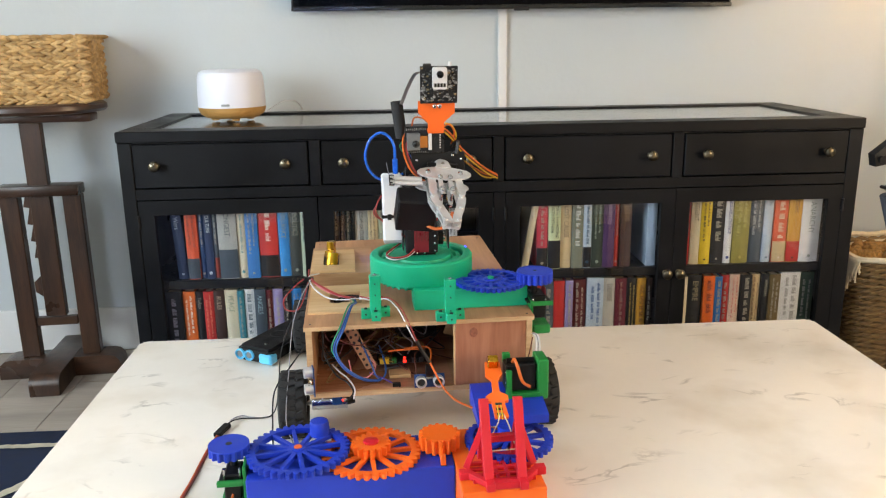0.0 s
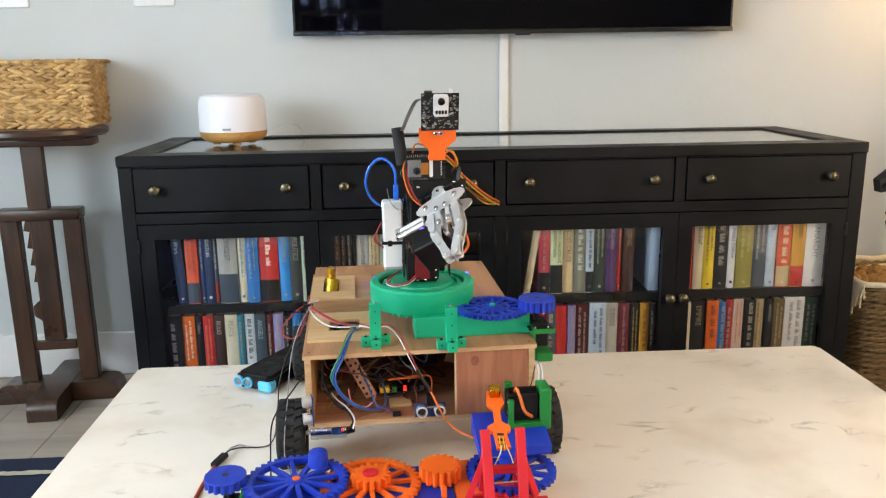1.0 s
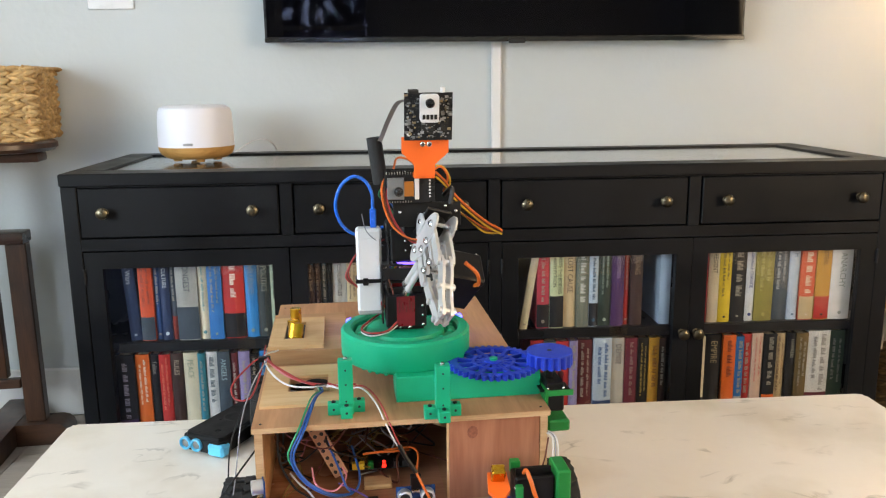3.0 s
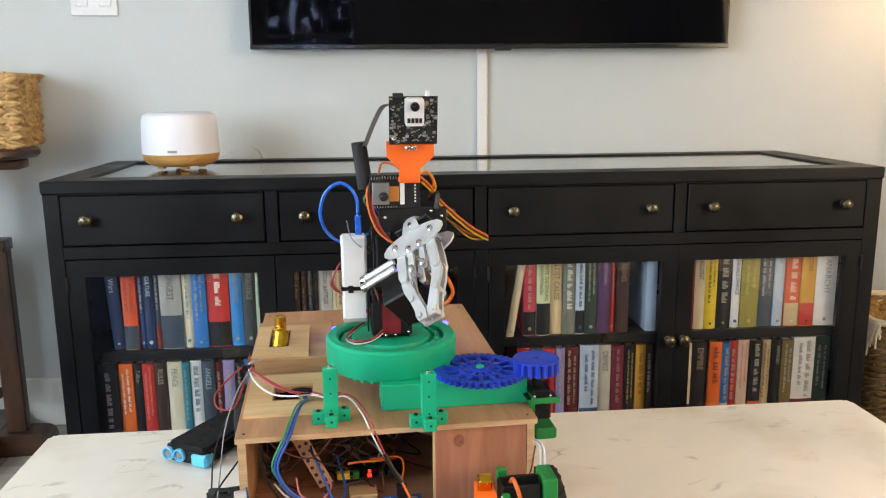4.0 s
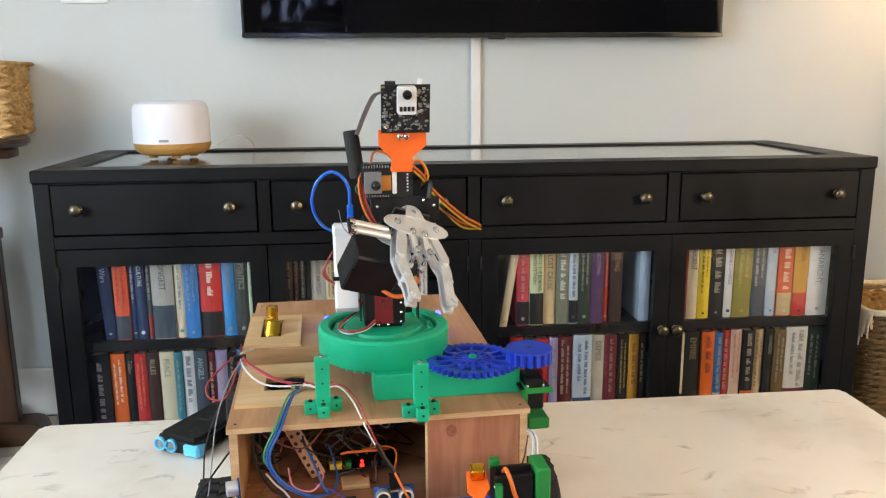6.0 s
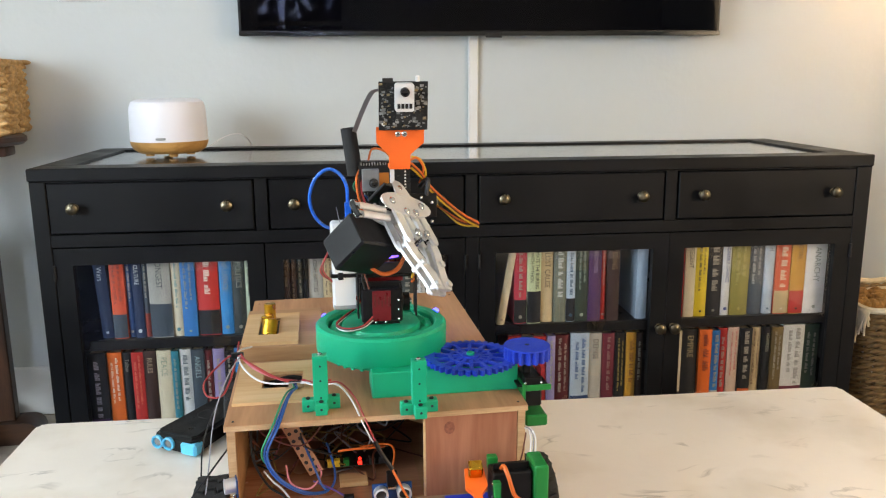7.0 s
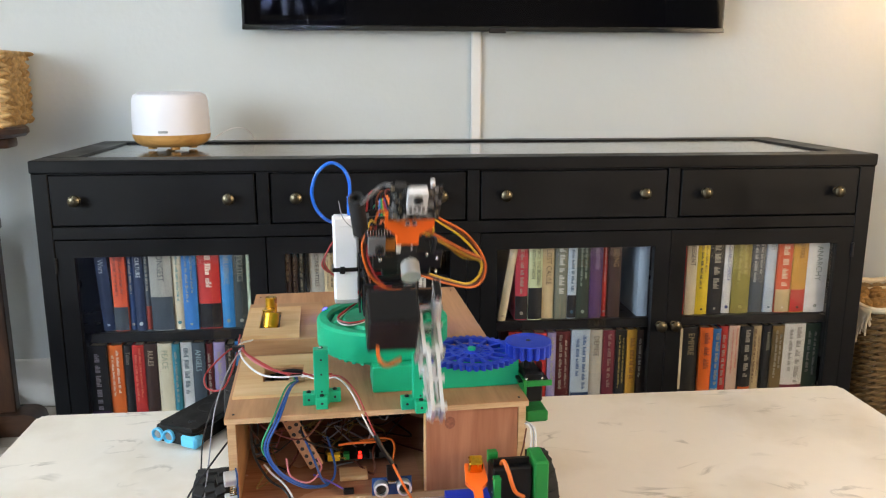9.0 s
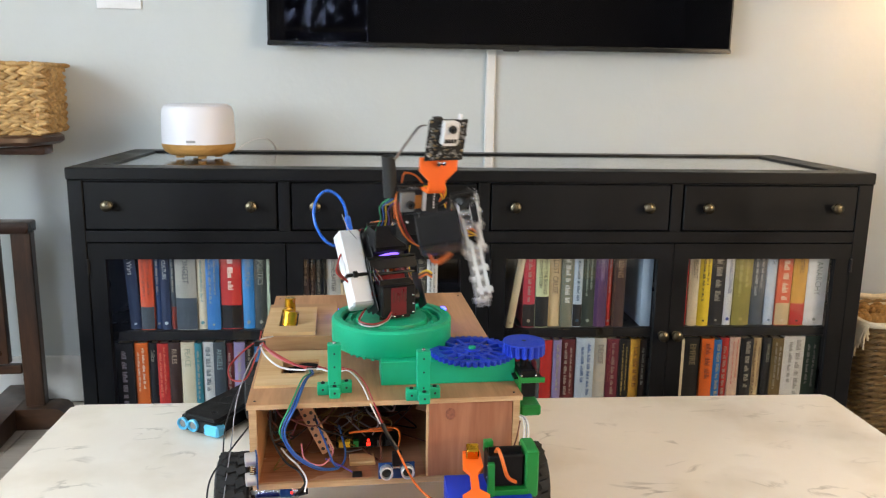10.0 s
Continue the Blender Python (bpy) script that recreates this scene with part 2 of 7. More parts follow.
def frame_of(p, q):
    p, q = Vector(p), Vector(q)
    return Matrix.Translation(p) @ (q - p).to_track_quat("Z", "Y").to_matrix().to_4x4(), (q - p).length


def cyl(bm, p, q, r, r2=None, seg=20, cap=True):
    m, h = frame_of(p, q)
    return lathe(bm, [(r, 0), (r if r2 is None else r2, h)], m, seg, cap)


def lathe(bm, prof, m=None, seg=24, cap=True):
    """A turned body from (radius, height) pairs, bottom to top."""
    m = m or Matrix()
    rings = []
    for r, z in prof:
        rings.append([bm.verts.new(m @ Vector((r * math.cos(2 * math.pi * i / seg), r * math.sin(2 * math.pi * i / seg), z))) for i in range(seg)])
    for a, b in zip(rings, rings[1:]):
        for i in range(seg):
            bm.faces.new((a[i], a[(i + 1) % seg], b[(i + 1) % seg], b[i]))
    if cap:
        bm.faces.new(rings[0][::-1])
        bm.faces.new(rings[-1])
    return bm


def loop_lathe(bm, prof, m=None, seg=48):
    """A ring from a closed outline of (radius, height) pairs, anticlockwise."""
    m = m or Matrix()
    rings = [[bm.verts.new(m @ Vector((r * math.cos(2 * math.pi * i / seg), r * math.sin(2 * math.pi * i / seg), z))) for i in range(seg)] for r, z in prof]
    for a, b in zip(rings, rings[1:] + rings[:1]):
        for i in range(seg):
            bm.faces.new((a[i], a[(i + 1) % seg], b[(i + 1) % seg], b[i]))
    return bm


def prism(bm, outline, z0, z1, m=None):
    """An outline of (x, y) pairs, anticlockwise, raised from z0 to z1."""
    m = m or Matrix()
    a = [bm.verts.new(m @ Vector((x, y, z0))) for x, y in outline]
    b = [bm.verts.new(m @ Vector((x, y, z1))) for x, y in outline]
    bm.faces.new(a[::-1])
    bm.faces.new(b)
    for i in range(len(a)):
        j = (i + 1) % len(a)
        bm.faces.new((a[i], a[j], b[j], b[i]))
    return bm


def smooth_path(pts, n=6):
    pts = [Vector(p) for p in pts]
    if len(pts) < 3:
        return pts
    ext = [2 * pts[0] - pts[1]] + pts + [2 * pts[-1] - pts[-2]]
    out = []
    for a, b, c, d in zip(ext, ext[1:], ext[2:], ext[3:]):
        for i in range(n):
            t = i / n
            out.append(0.5 * (2 * b + (c - a) * t + (2 * a - 5 * b + 4 * c - d) * t * t + (3 * b - a - 3 * c + d) * t ** 3))
    return out + [pts[-1]]


def tube(bm, pts, r, seg=7, n=6):
    """A round cable along points."""
    ps = smooth_path(pts, n)
    up, rings = Vector((0.13, 0.21, 0.97)), []
    for i, p in enumerate(ps):
        t = (ps[min(i + 1, len(ps) - 1)] - ps[max(i - 1, 0)]).normalized()
        side = t.cross(up)
        if side.length < 1e-4:
            side = t.cross(Vector((1, 0, 0)))
        side.normalize()
        up = side.cross(t).normalized()
        rings.append([bm.verts.new(p + r * (math.cos(2 * math.pi * k / seg) * side + math.sin(2 * math.pi * k / seg) * up)) for k in range(seg)])
    for a, b in zip(rings, rings[1:]):
        for k in range(seg):
            bm.faces.new((a[k], a[(k + 1) % seg], b[(k + 1) % seg], b[k]))
    bm.faces.new(rings[0][::-1])
    bm.faces.new(rings[-1])
    return bm


def ball(bm, c, r, sx=1, sy=1, sz=1, m=None, u=12, v=8):
    m = Matrix.Translation(c) @ (m or Matrix()) @ Matrix.Diagonal((r * sx, r * sy, r * sz, 1))
    bmesh.ops.create_uvsphere(bm, u_segments=u, v_segments=v, radius=1, matrix=m)
    return bm


def gear_outline(r, depth, teeth):
    pts = []
    for i in range(teeth):
        for f, rr in ((-0.46, r - depth), (-0.22, r - depth * 0.15), (-0.12, r), (0.12, r), (0.22, r - depth * 0.15), (0.46, r - depth)):
            a = 2 * math.pi * (i + f * 0.98) / teeth
            pts.append((rr * math.cos(a), rr * math.sin(a)))
    return pts


def spoked_gear(name, parent, material, label, at, r, depth, teeth, rim, spokes, spoke_w, hub, h):
    """A gear with an open web: a toothed rim that carries its hub and each spoke."""
    bm = B()
    out = gear_outline(r, depth, teeth)
    k = len(out)
    inn = [((r - depth - rim) * math.cos(math.atan2(y, x)), (r - depth - rim) * math.sin(math.atan2(y, x))) for x, y in out]
    vo = [[bm.verts.new((x, y, z)) for x, y in out] for z in (0, h)]
    vi = [[bm.verts.new((x, y, z)) for x, y in inn] for z in (0, h)]
    for i in range(k):
        j = (i + 1) % k
        bm.faces.new((vo[0][i], vo[0][j], vo[1][j], vo[1][i]))
        bm.faces.new((vi[0][j], vi[0][i], vi[1][i], vi[1][j]))
        bm.faces.new((vo[1][i], vo[1][j], vi[1][j], vi[1][i]))
        bm.faces.new((vo[0][j], vo[0][i], vi[0][i], vi[0][j]))
    gear = part(name, bm, material, parent, label, at)
    part("hub", lathe(B(), [(hub, 0), (hub, h * 1.1), (hub * 0.93, h * 1.15)], None, 24), material, gear)
    bm = B()
    a, b = hub * 0.6, r - depth - rim * 0.7
    prism(bm, [(a, -spoke_w * 0.6), (b - spoke_w * 0.4, -spoke_w * 0.42), (b, -spoke_w * 0.75), (b, spoke_w * 0.75), (b - spoke_w * 0.4, spoke_w * 0.42), (a, spoke_w * 0.6)], h * 0.12, h * 0.88)
    first = part("spoke", bm, material, gear)
    for s in range(1, spokes):
        again(first, pose(0, 0, 0, 0, 0, 360 * s / spokes), gear)
    return gear


def rect_frame(bm, x0, x1, z0, z1, w, y0, y1, hole=None):
    """A flat frame in the xz plane, in one piece."""
    h = hole or (x0 + w, x1 - w, z0 + w, z1 - w)
    o = [(x0, z0), (x1, z0), (x1, z1), (x0, z1)]
    i = [(h[0], h[2]), (h[1], h[2]), (h[1], h[3]), (h[0], h[3])]
    vo = [[bm.verts.new((x, y, z)) for x, z in o] for y in (y0, y1)]
    vi = [[bm.verts.new((x, y, z)) for x, z in i] for y in (y0, y1)]
    for k in range(4):
        j = (k + 1) % 4
        bm.faces.new((vo[0][k], vo[0][j], vi[0][j], vi[0][k]))
        bm.faces.new((vo[1][j], vo[1][k], vi[1][k], vi[1][j]))
        bm.faces.new((vo[0][j], vo[0][k], vo[1][k], vo[1][j]))
        bm.faces.new((vi[0][k], vi[0][j], vi[1][j], vi[1][k]))
    return bm


def flat_frame(bm, x0, x1, y0, y1, z0, z1, hole):
    """A slab with a rectangular hole (x0, x1, y0, y1), in one piece."""
    rect_frame(bm, x0, x1, y0, y1, 0, z0, z1, hole)
    bmesh.ops.transform(bm, matrix=Matrix(((1, 0, 0, 0), (0, 0, 1, 0), (0, 1, 0, 0), (0, 0, 0, 1))), verts=bm.verts)
    bmesh.ops.recalc_face_normals(bm, faces=bm.faces)
    return bm


def words(name, text, size, material, parent, m, label="", extrude=0.0003, align="LEFT"):
    """Raised lettering in the built-in font."""
    cu = bpy.data.curves.new(name, "FONT")
    cu.body, cu.size, cu.extrude, cu.align_x, cu.align_y, cu.resolution_u = text, size, extrude, align, "CENTER", 2
    tmp = new("tmp_text", cu)
    me = bpy.data.meshes.new_from_object(tmp)
    bpy.data.objects.remove(tmp)
    me.materials.clear()
    me.materials.append(material)
    ob = new(name, me)
    ob.parent, ob.matrix_basis = parent, m
    return tagged(ob, label)


# ---- setting ----
def structure(name, bm, material, label="", smooth=35):
    return tagged(part(name, bm, material, None, label, None, smooth), label, kind="structure")


def room():
    structure("ground", box(B(), -2.6, 3.2, -3.3, 2.8, -0.12, -0.006), JOINT)
    structure("wall_north", box(B(), -2.6, 3.2, 2.65, 2.8, -0.1, 2.6), WALL, "light greige painted wall behind the television")
    opening = dict(wall_west=(-1.25, 0.95), wall_east=(-1.55, 0.05))
    for name, x in (("wall_west", -2.6), ("wall_east", 3.05)):
        a, b = opening[name]
        bm = rect_frame(B(), -3.0, 2.65, -0.1, 2.6, 0, 0, 0.15, (a, b, 0.85, 2.25))
        bmesh.ops.transform(bm, matrix=Matrix(((0, 1, 0, x), (1, 0, 0, 0), (0, 0, 1, 0), (0, 0, 0, 1))), verts=bm.verts)
        bmesh.ops.recalc_face_normals(bm, faces=bm.faces)
        structure(name, bm, WALL)
    structure("wall_south", rect_frame(B(), -2.45, 3.05, 0, 2.5, 0, -3.15, -3.0, (-0.95, -0.05, 0.85, 2.25)), WALL)
    structure("ceiling", box(B(), -2.6, 3.2, -3.15, 2.8, 2.5, 2.6), CEIL)
    # the last window, on the east wall, is added to house the warm fill
    for i, (m, w) in enumerate(((pose(-0.5, -3.08, 0), 0.9), (pose(-2.53, -0.15, 0, 0, 0, -90), 2.2), (pose(3.13, -0.75, 0, 0, 0, 90), 1.6))):
        win = tagged(new("window_%d" % (i + 1)), "white-framed sash window", kind="structure")
        win.matrix_basis = m
        part("window_frame", rect_frame(B(), -w / 2, w / 2, 0.85, 2.25, 0.05, -0.03, 0.03), TRIM, win)
        part("window_bar", box(B(), -w / 2 + 0.05, w / 2 - 0.05, -0.02, 0.02, 1.53, 1.57), TRIM, win)
        for z0 in (0.9, 1.57):
            pane = part("pane", box(B(), -w / 2 + 0.05, w / 2 - 0.05, -0.003, 0.003, z0, z0 + 0.63), PANE, win)
            pane.visible_shadow = False
    backdrop = structure("backdrop", box(B(), -2.2, 1.2, -4.3, -4.28, -0.1, 3.2), OUTSIDE, "pale daylight outside the window")
    rnd = random.Random(21)
    shrub = thing("garden_shrub", "dark leafy shrub outside the window", "shrub", pose(-0.5, -3.6, 0))
    part("trunk", cyl(B(), (0, 0, -0.1), (0.02, 0, 1.2), 0.03, 0.012, 10), DARKWOOD, shrub)
    bm = B()
    for k in range(150):
        c = Vector((rnd.uniform(-0.5, 0.5), rnd.uniform(-0.12, 0.12), rnd.uniform(0.8, 2.4)))
        m = Matrix.Translation(c) @ pose(0, 0, 0, 90 + rnd.uniform(-25, 25), rnd.uniform(-35, 35), rnd.uniform(-30, 30))
        ln, wd = rnd.uniform(0.12, 0.3), rnd.uniform(0.02, 0.06)
        prism(bm, [(0, -ln), (wd, -ln * 0.3), (wd * 0.8, ln * 0.4), (0, ln), (-wd * 0.8, ln * 0.4), (-wd, -ln * 0.3)], 0, 0.002, m)
    tagged(part("leaf_mass", bm, LEAF, shrub), "dark narrow leaves", kind="stuff")
    bm = box(B(), -2.45, 3.05, 2.634, 2.65, 0, 0.155, 0.003)
    structure("baseboard", bm, TRIM, "tall white painted baseboard")
    structure("trim", box(B(), 0.371, 0.402, 2.634, 2.65, 0.155, 1.9, 0.004), TRIM, "white plastic cable cover running down from the television")


def floorboards():
    base = structure("floor", box(B(), -2.45, 3.05, -3.0, 2.634, -0.012, -0.005), JOINT, "grey-beige wood-look plank floor")
    rnd = random.Random(5)
    w, ln = 0.2, 1.2
    for i in range(27):
        off = rnd.uniform(0, ln)
        for j in range(-1, 6):
            y0, y1 = max(-3.0, -3.0 + j * ln + off), min(2.634, -3.0 + (j + 1) * ln + off)
            if y1 - y0 < 0.05:
                continue
            x0 = -2.42 + i * w
            part("plank", box(B(), x0, x0 + w - 0.003, y0, y1 - 0.003, -0.006, 0.0), FLOORM, base)


def make_rug():
    rug = thing("rug", "navy blue woven rug with a cream lattice border", "rug")
    part("field", box(B(), -1.75, 2.0, -1.2, 2.0, 0.0, 0.012, 0.004), NAVY, rug)
    bm = B()
    rnd = random.Random(2)

    def strip(x0, y0, x1, y1, w):
        n = max(2, int(math.hypot(x1 - x0, y1 - y0) / 0.012))
        dx, dy = x1 - x0, y1 - y0
        k = math.hypot(dx, dy)
        nx, ny = -dy / k, dx / k
        prev = None
        for i in range(n + 1):
            f = i / n
            a, b = w / 2 * rnd.uniform(0.75, 1.2), w / 2 * rnd.uniform(0.75, 1.2)
            x, y = x0 + dx * f, y0 + dy * f
            row = (bm.verts.new((x + nx * a, y + ny * a, 0.0165)), bm.verts.new((x - nx * b, y - ny * b, 0.0165)))
            if prev:
                bm.faces.new((prev[0], prev[1], row[1], row[0]))
            prev = row
    strip(-1.74, 1.905, 1.99, 1.905, 0.022)
    for i in range(9):
        x = -1.62 + i * 0.42
        strip(x - 0.03, 1.918, x + 0.06, 1.99, 0.028)
        strip(x, 1.892, x + 0.21, 1.6, 0.026)
        strip(x, 1.892, x - 0.21, 1.6, 0.026)
    part("lattice", bm, CREAMRUG, rug, "cream lattice lines")


# ---- the sideboard and its books ----
PITCH, CX = 0.499, 0.3045
FACE = 2.065


def make_sideboard():
    sb = thing("sideboard", "black painted wooden media sideboard with four drawers and glazed doors", "sideboard")
    x0, x1 = CX - 1.02, CX + 1.02
    bm = B()
    for a, b in ((x0, x0 + 0.022), (x1 - 0.022, x1)):
        box(bm, a, b, FACE + 0.02, 2.62, 0.06, 0.80, 0.002)
    box(bm, x0 + 0.022, x1 - 0.022, 2.61, 2.62, 0.08, 0.80)
    box(bm, CX - 0.011, CX + 0.011, FACE + 0.02, 2.61, 0.08, 0.65)
    box(bm, x0 + 0.022, x1 - 0.022, FACE + 0.02, 2.61, 0.12, 0.14)
    box(bm, x0 + 0.022, x1 - 0.022, FACE + 0.02, 2.61, 0.652, 0.668)
    part("carcass", bm, BLACKIN, sb, "dark inside of the cabinet")
    bm = B()
    for a, b in ((x0, x0 + 0.036), (x1 - 0.04, x1)):
        box(bm, a, b, FACE, FACE + 0.02, 0.0, 0.80, 0.002)
    box(bm, CX - 0.016, CX + 0.016, FACE, FACE + 0.02, 0.1, 0.645, 0.001)
    box(bm, x0 + 0.036, x1 - 0.04, FACE, FACE + 0.02, 0.798, 0.80)
    box(bm, x0 + 0.036, x1 - 0.04, FACE, FACE + 0.02, 0.646, 0.675, 0.001)
    box(bm, x0 + 0.036, x1 - 0.04, FACE, FACE + 0.02, 0.06, 0.10, 0.001)
    for k in range(1, 4):
        x = x0 + 0.036 + k * PITCH - (PITCH - 0.466)
        box(bm, x + 0.002, x + PITCH - 0.466 - 0.002, FACE, FACE + 0.02, 0.675, 0.798, 0.001)
    part("face_frame", bm, BLACKW, sb)
    for lx in (x0 + 0.005, x1 - 0.055):
        for ly in (2.09, 2.56):
            part("foot", box(B(), lx, lx + 0.05, ly, ly + 0.05, 0, 0.06, 0.004), BLACKW, sb)
    bm = B()
    for a in ((x0 - 0.002, x1 + 0.002, FACE - 0.004, FACE + 0.075), (x0 - 0.002, x1 + 0.002, 2.56, 2.622)):
        box(bm, a[0], a[1], a[2], a[3], 0.80, 0.83, 0.003)
    for a, b in ((x0 - 0.002, x0 + 0.08), (x1 - 0.08, x1 + 0.002)):
        box(bm, a, b, FACE + 0.075, 2.56, 0.80, 0.83, 0.003)
    part("top_frame", bm, BLACKW, sb)
    part("top_panel", box(B(), x0 + 0.08, x1 - 0.08, FACE + 0.075, 2.56, 0.80, 0.825, 0.001), TOPPANEL, sb, "smooth black inset top panel")
    for s, (a, b) in enumerate(((x0 + 0.022, CX - 0.011), (CX + 0.011, x1 - 0.022))):
        part("shelf", box(B(), a, b, FACE + 0.03, 2.6, 0.382, 0.408, 0.003), BLACKIN, sb)
    knob = None
    kprof = [(0.009, 0), (0.0095, 0.002), (0.006, 0.004), (0.005, 0.010), (0.0075, 0.013), (0.0125, 0.016), (0.0145, 0.020), (0.0135, 0.025), (0.009, 0.0285), (0.003, 0.0295)]
    for k in range(4):
        a = x0 + 0.036 + k * PITCH
        d = part("drawer", box(B(), a + 0.0025, a + 0.4635, FACE - 0.001 - 0.0015 * (k == 3), FACE + 0.3, 0.6785, 0.7955, 0.002), BLACKW, sb)
        for kx in (a + 0.233 - 0.172, a + 0.233 + 0.172):
            m = pose(kx, FACE, 0.739, 90, 0, 0)
            if knob is None:
                knob = part("knob", lathe(B(), kprof, None, 20), BRASS, d, "round antique brass knob", m)
            else:
                tagged(again(knob, m, d), "round antique brass knob")
    for k in range(4):
        left = x0 + 0.037 + k * 0.4835 if k < 2 else CX + 0.016 + (k - 2) * 0.4815
        a, b = left + 0.0015, left + 0.4815
        door = part("door", frame_door(a, b, 0.104, 0.643), BLACKW, sb)
        g = part("pane", box(B(), a + 0.036, b - 0.036, FACE + 0.008, FACE + 0.011, 0.138, 0.608), PANE, door, "clear glass pane")
        g.visible_shadow = False
        hinge_x = a - 0.001 if k in (0, 2) else b + 0.001
        for hz in (0.19, 0.585):
            part("hinge", cyl(B(), (hinge_x, FACE - 0.003, hz - 0.018), (hinge_x, FACE - 0.003, hz + 0.018), 0.0035, seg=10), BLACKM, door)
        kx = b - 0.018 if k in (0, 2) else a + 0.018
        tagged(again(knob, pose(kx, FACE, 0.398, 90, 0, 0), door), "round antique brass knob")
    return sb


def frame_door(a, b, z0, z1):
    bm = rect_frame(B(), a, b, z0, z1, 0.04, FACE, FACE + 0.02)
    es = [e for e in bm.edges if e.verts[0].co.y < FACE + 0.001 and e.verts[1].co.y < FACE + 0.001 and len(e.link_faces) == 2 and e.calc_face_angle(0) > 0.5]
    bmesh.ops.bevel(bm, geom=es, offset=0.0015, segments=2, affect="EDGES")
    return bm


TOPPANEL = mat("black_gloss_top", (0.03, 0.029, 0.028), 0.14, 0, 0.2, 6, 0.02, 120, rvar=0.05, coat=1.0)
COVERS = {}


def cover(h):
    if h not in COVERS:
        COVERS[h] = mat("cover_" + h, [min(0.8, c * 0.7) for c in lin(h)], 0.42, 0, 0.1, 35, 0.08, 500)
    return COVERS[h]


def book(x, w, z, h, col, band="", title="", ink="ffffff", depth=0.155, y=2.105, lean=0.0, size=0.0, bars=0):
    """A book standing on a shelf with its spine to the front: (x, z) is the foot of the spine."""
    m = pose(x, y, z, 0, lean, 0)
    bk = thing("book", COLOURS[col] + " book standing on the shelf" + (", " + COLOURS[band] + " spine band" if band else ""), "book", m, "books on the shelves")
    bm = B()
    n = 5
    arc = [(w * i / n, -0.004 * math.sin(math.pi * i / n)) for i in range(n + 1)]
    out = arc + [(w, depth), (w - 0.0025, depth), (w - 0.0025, 0.004), (0.0025, 0.004), (0.0025, depth), (0, depth)]
    prism(bm, out, 0, h)
    part("cover", bm, cover(HEX[col]), bk)
    part("pages", box(B(), 0.0026, w - 0.0026, 0.0042, depth - 0.004, 0.003, h - 0.004), PAPER, bk)
    if band:
        bm = B()
        prism(bm, [(px, py - 0.0006) for px, py in arc] + [(w, 0.0), (0, 0.0)], 0.002, h * (0.36 if len(title) % 2 else 0.27))
        part("spine_band", bm, cover(HEX[band]), bk)
    ink_m = cover(ink)
    tw = size or min(0.021, w * 0.62)
    face = -0.0052
    if title:
        words("title", title, tw, ink_m, bk, Matrix.Translation((w / 2, face, h * 0.93)) @ pose(0, 0, 0, 90, 90, 0) @ Matrix.Scale(0.82, 4, (1, 0, 0)), extrude=0.0002)
    if bars:
        rnd = random.Random(int(x * 1000) + bars)
        bm = B()
        lines = 2 if w > 0.024 and bars > 1 else 1
        for line in range(lines):
            zc, end = h * rnd.uniform(0.88, 0.97), h * rnd.uniform(0.28, 0.5)
            wide = w * (0.42 if lines == 1 else 0.2) * rnd.uniform(0.6, 1.0)
            left = rnd.randint(4, 9)
            xc = w / 2 + ((line - 0.5) * w * 0.36 if lines == 2 else 0)
            while zc > end:
                # bars at the pitch of lettering, in groups of the length of words
                ln = min(wide, 0.009) * rnd.uniform(0.16, 0.34)
                box(bm, xc - wide / 2, xc + wide / 2 - wide * rnd.choice((0, 0, 0.35)), face - 0.0001, face + 0.0014, zc - ln, zc)
                zc -= ln + 0.0014
                left -= 1
                if left <= 0:
                    zc -= wide * 0.6
                    left = rnd.randint(3, 8)
        part("title_bar", bm, ink_m, bk)
    k = int(x * 1000) % 4
    if k == 0:
        part("imprint_mark", box(B(), w / 2 - 0.003, w / 2 + 0.003, face - 0.0002, face + 0.0014, 0.012, 0.017), ink_m, bk)
    elif k == 1 and w > 0.02:
        part("imprint_mark", cyl(B(), (w / 2, face - 0.0002, 0.018), (w / 2, face + 0.0014, 0.018), 0.0045, None, 14), ink_m, bk)
    return bk


HEX = dict(navy="1c2f52", rust="7c2e22", dblue="22406e", slate="3a4652", grey="9a9c98", cream="cfc8b0", blue="2a6fb4", red="b32a26", black="17181a", sky="2f84c8", char="3c4240", sage="a9b49a", purple="4a2f5c", orange="d6661e",
           brown="3a2620", white="d2d6d8", teal="2f7f92", maroon="5a1a1e", lav="8f86b4", beige="c2b08a", pinkred="b8384a", mint="c6d2a8", photo="6d7468", dgreen="2c3a30", yellow="d9c026", olive="8a8440", steel="46525e", ltblue="b0c2d4", vermil="c8502c", gold="c09030", wine="6a2334", palegrey="b4b4ae", dgold="6b5a34", peach="d0b8a8", forest="3a4f3c")
COLOURS = dict(navy="navy blue", rust="rust red", dblue="dark blue", slate="slate grey", grey="pale grey", cream="cream", blue="mid blue", red="red", black="black", sky="bright blue", char="charcoal", sage="pale sage", purple="purple", orange="orange", brown="dark brown", white="white", teal="teal", maroon="maroon", lav="lavender", beige="beige", pinkred="pinkish red", mint="pale green", photo="grey photographic", dgreen="dark green", yellow="yellow", olive="olive", steel="steel grey", ltblue="pale blue", vermil="vermilion", gold="golden yellow", wine="wine red", palegrey="light grey", dgold="dark gold", peach="peach", forest="forest green")


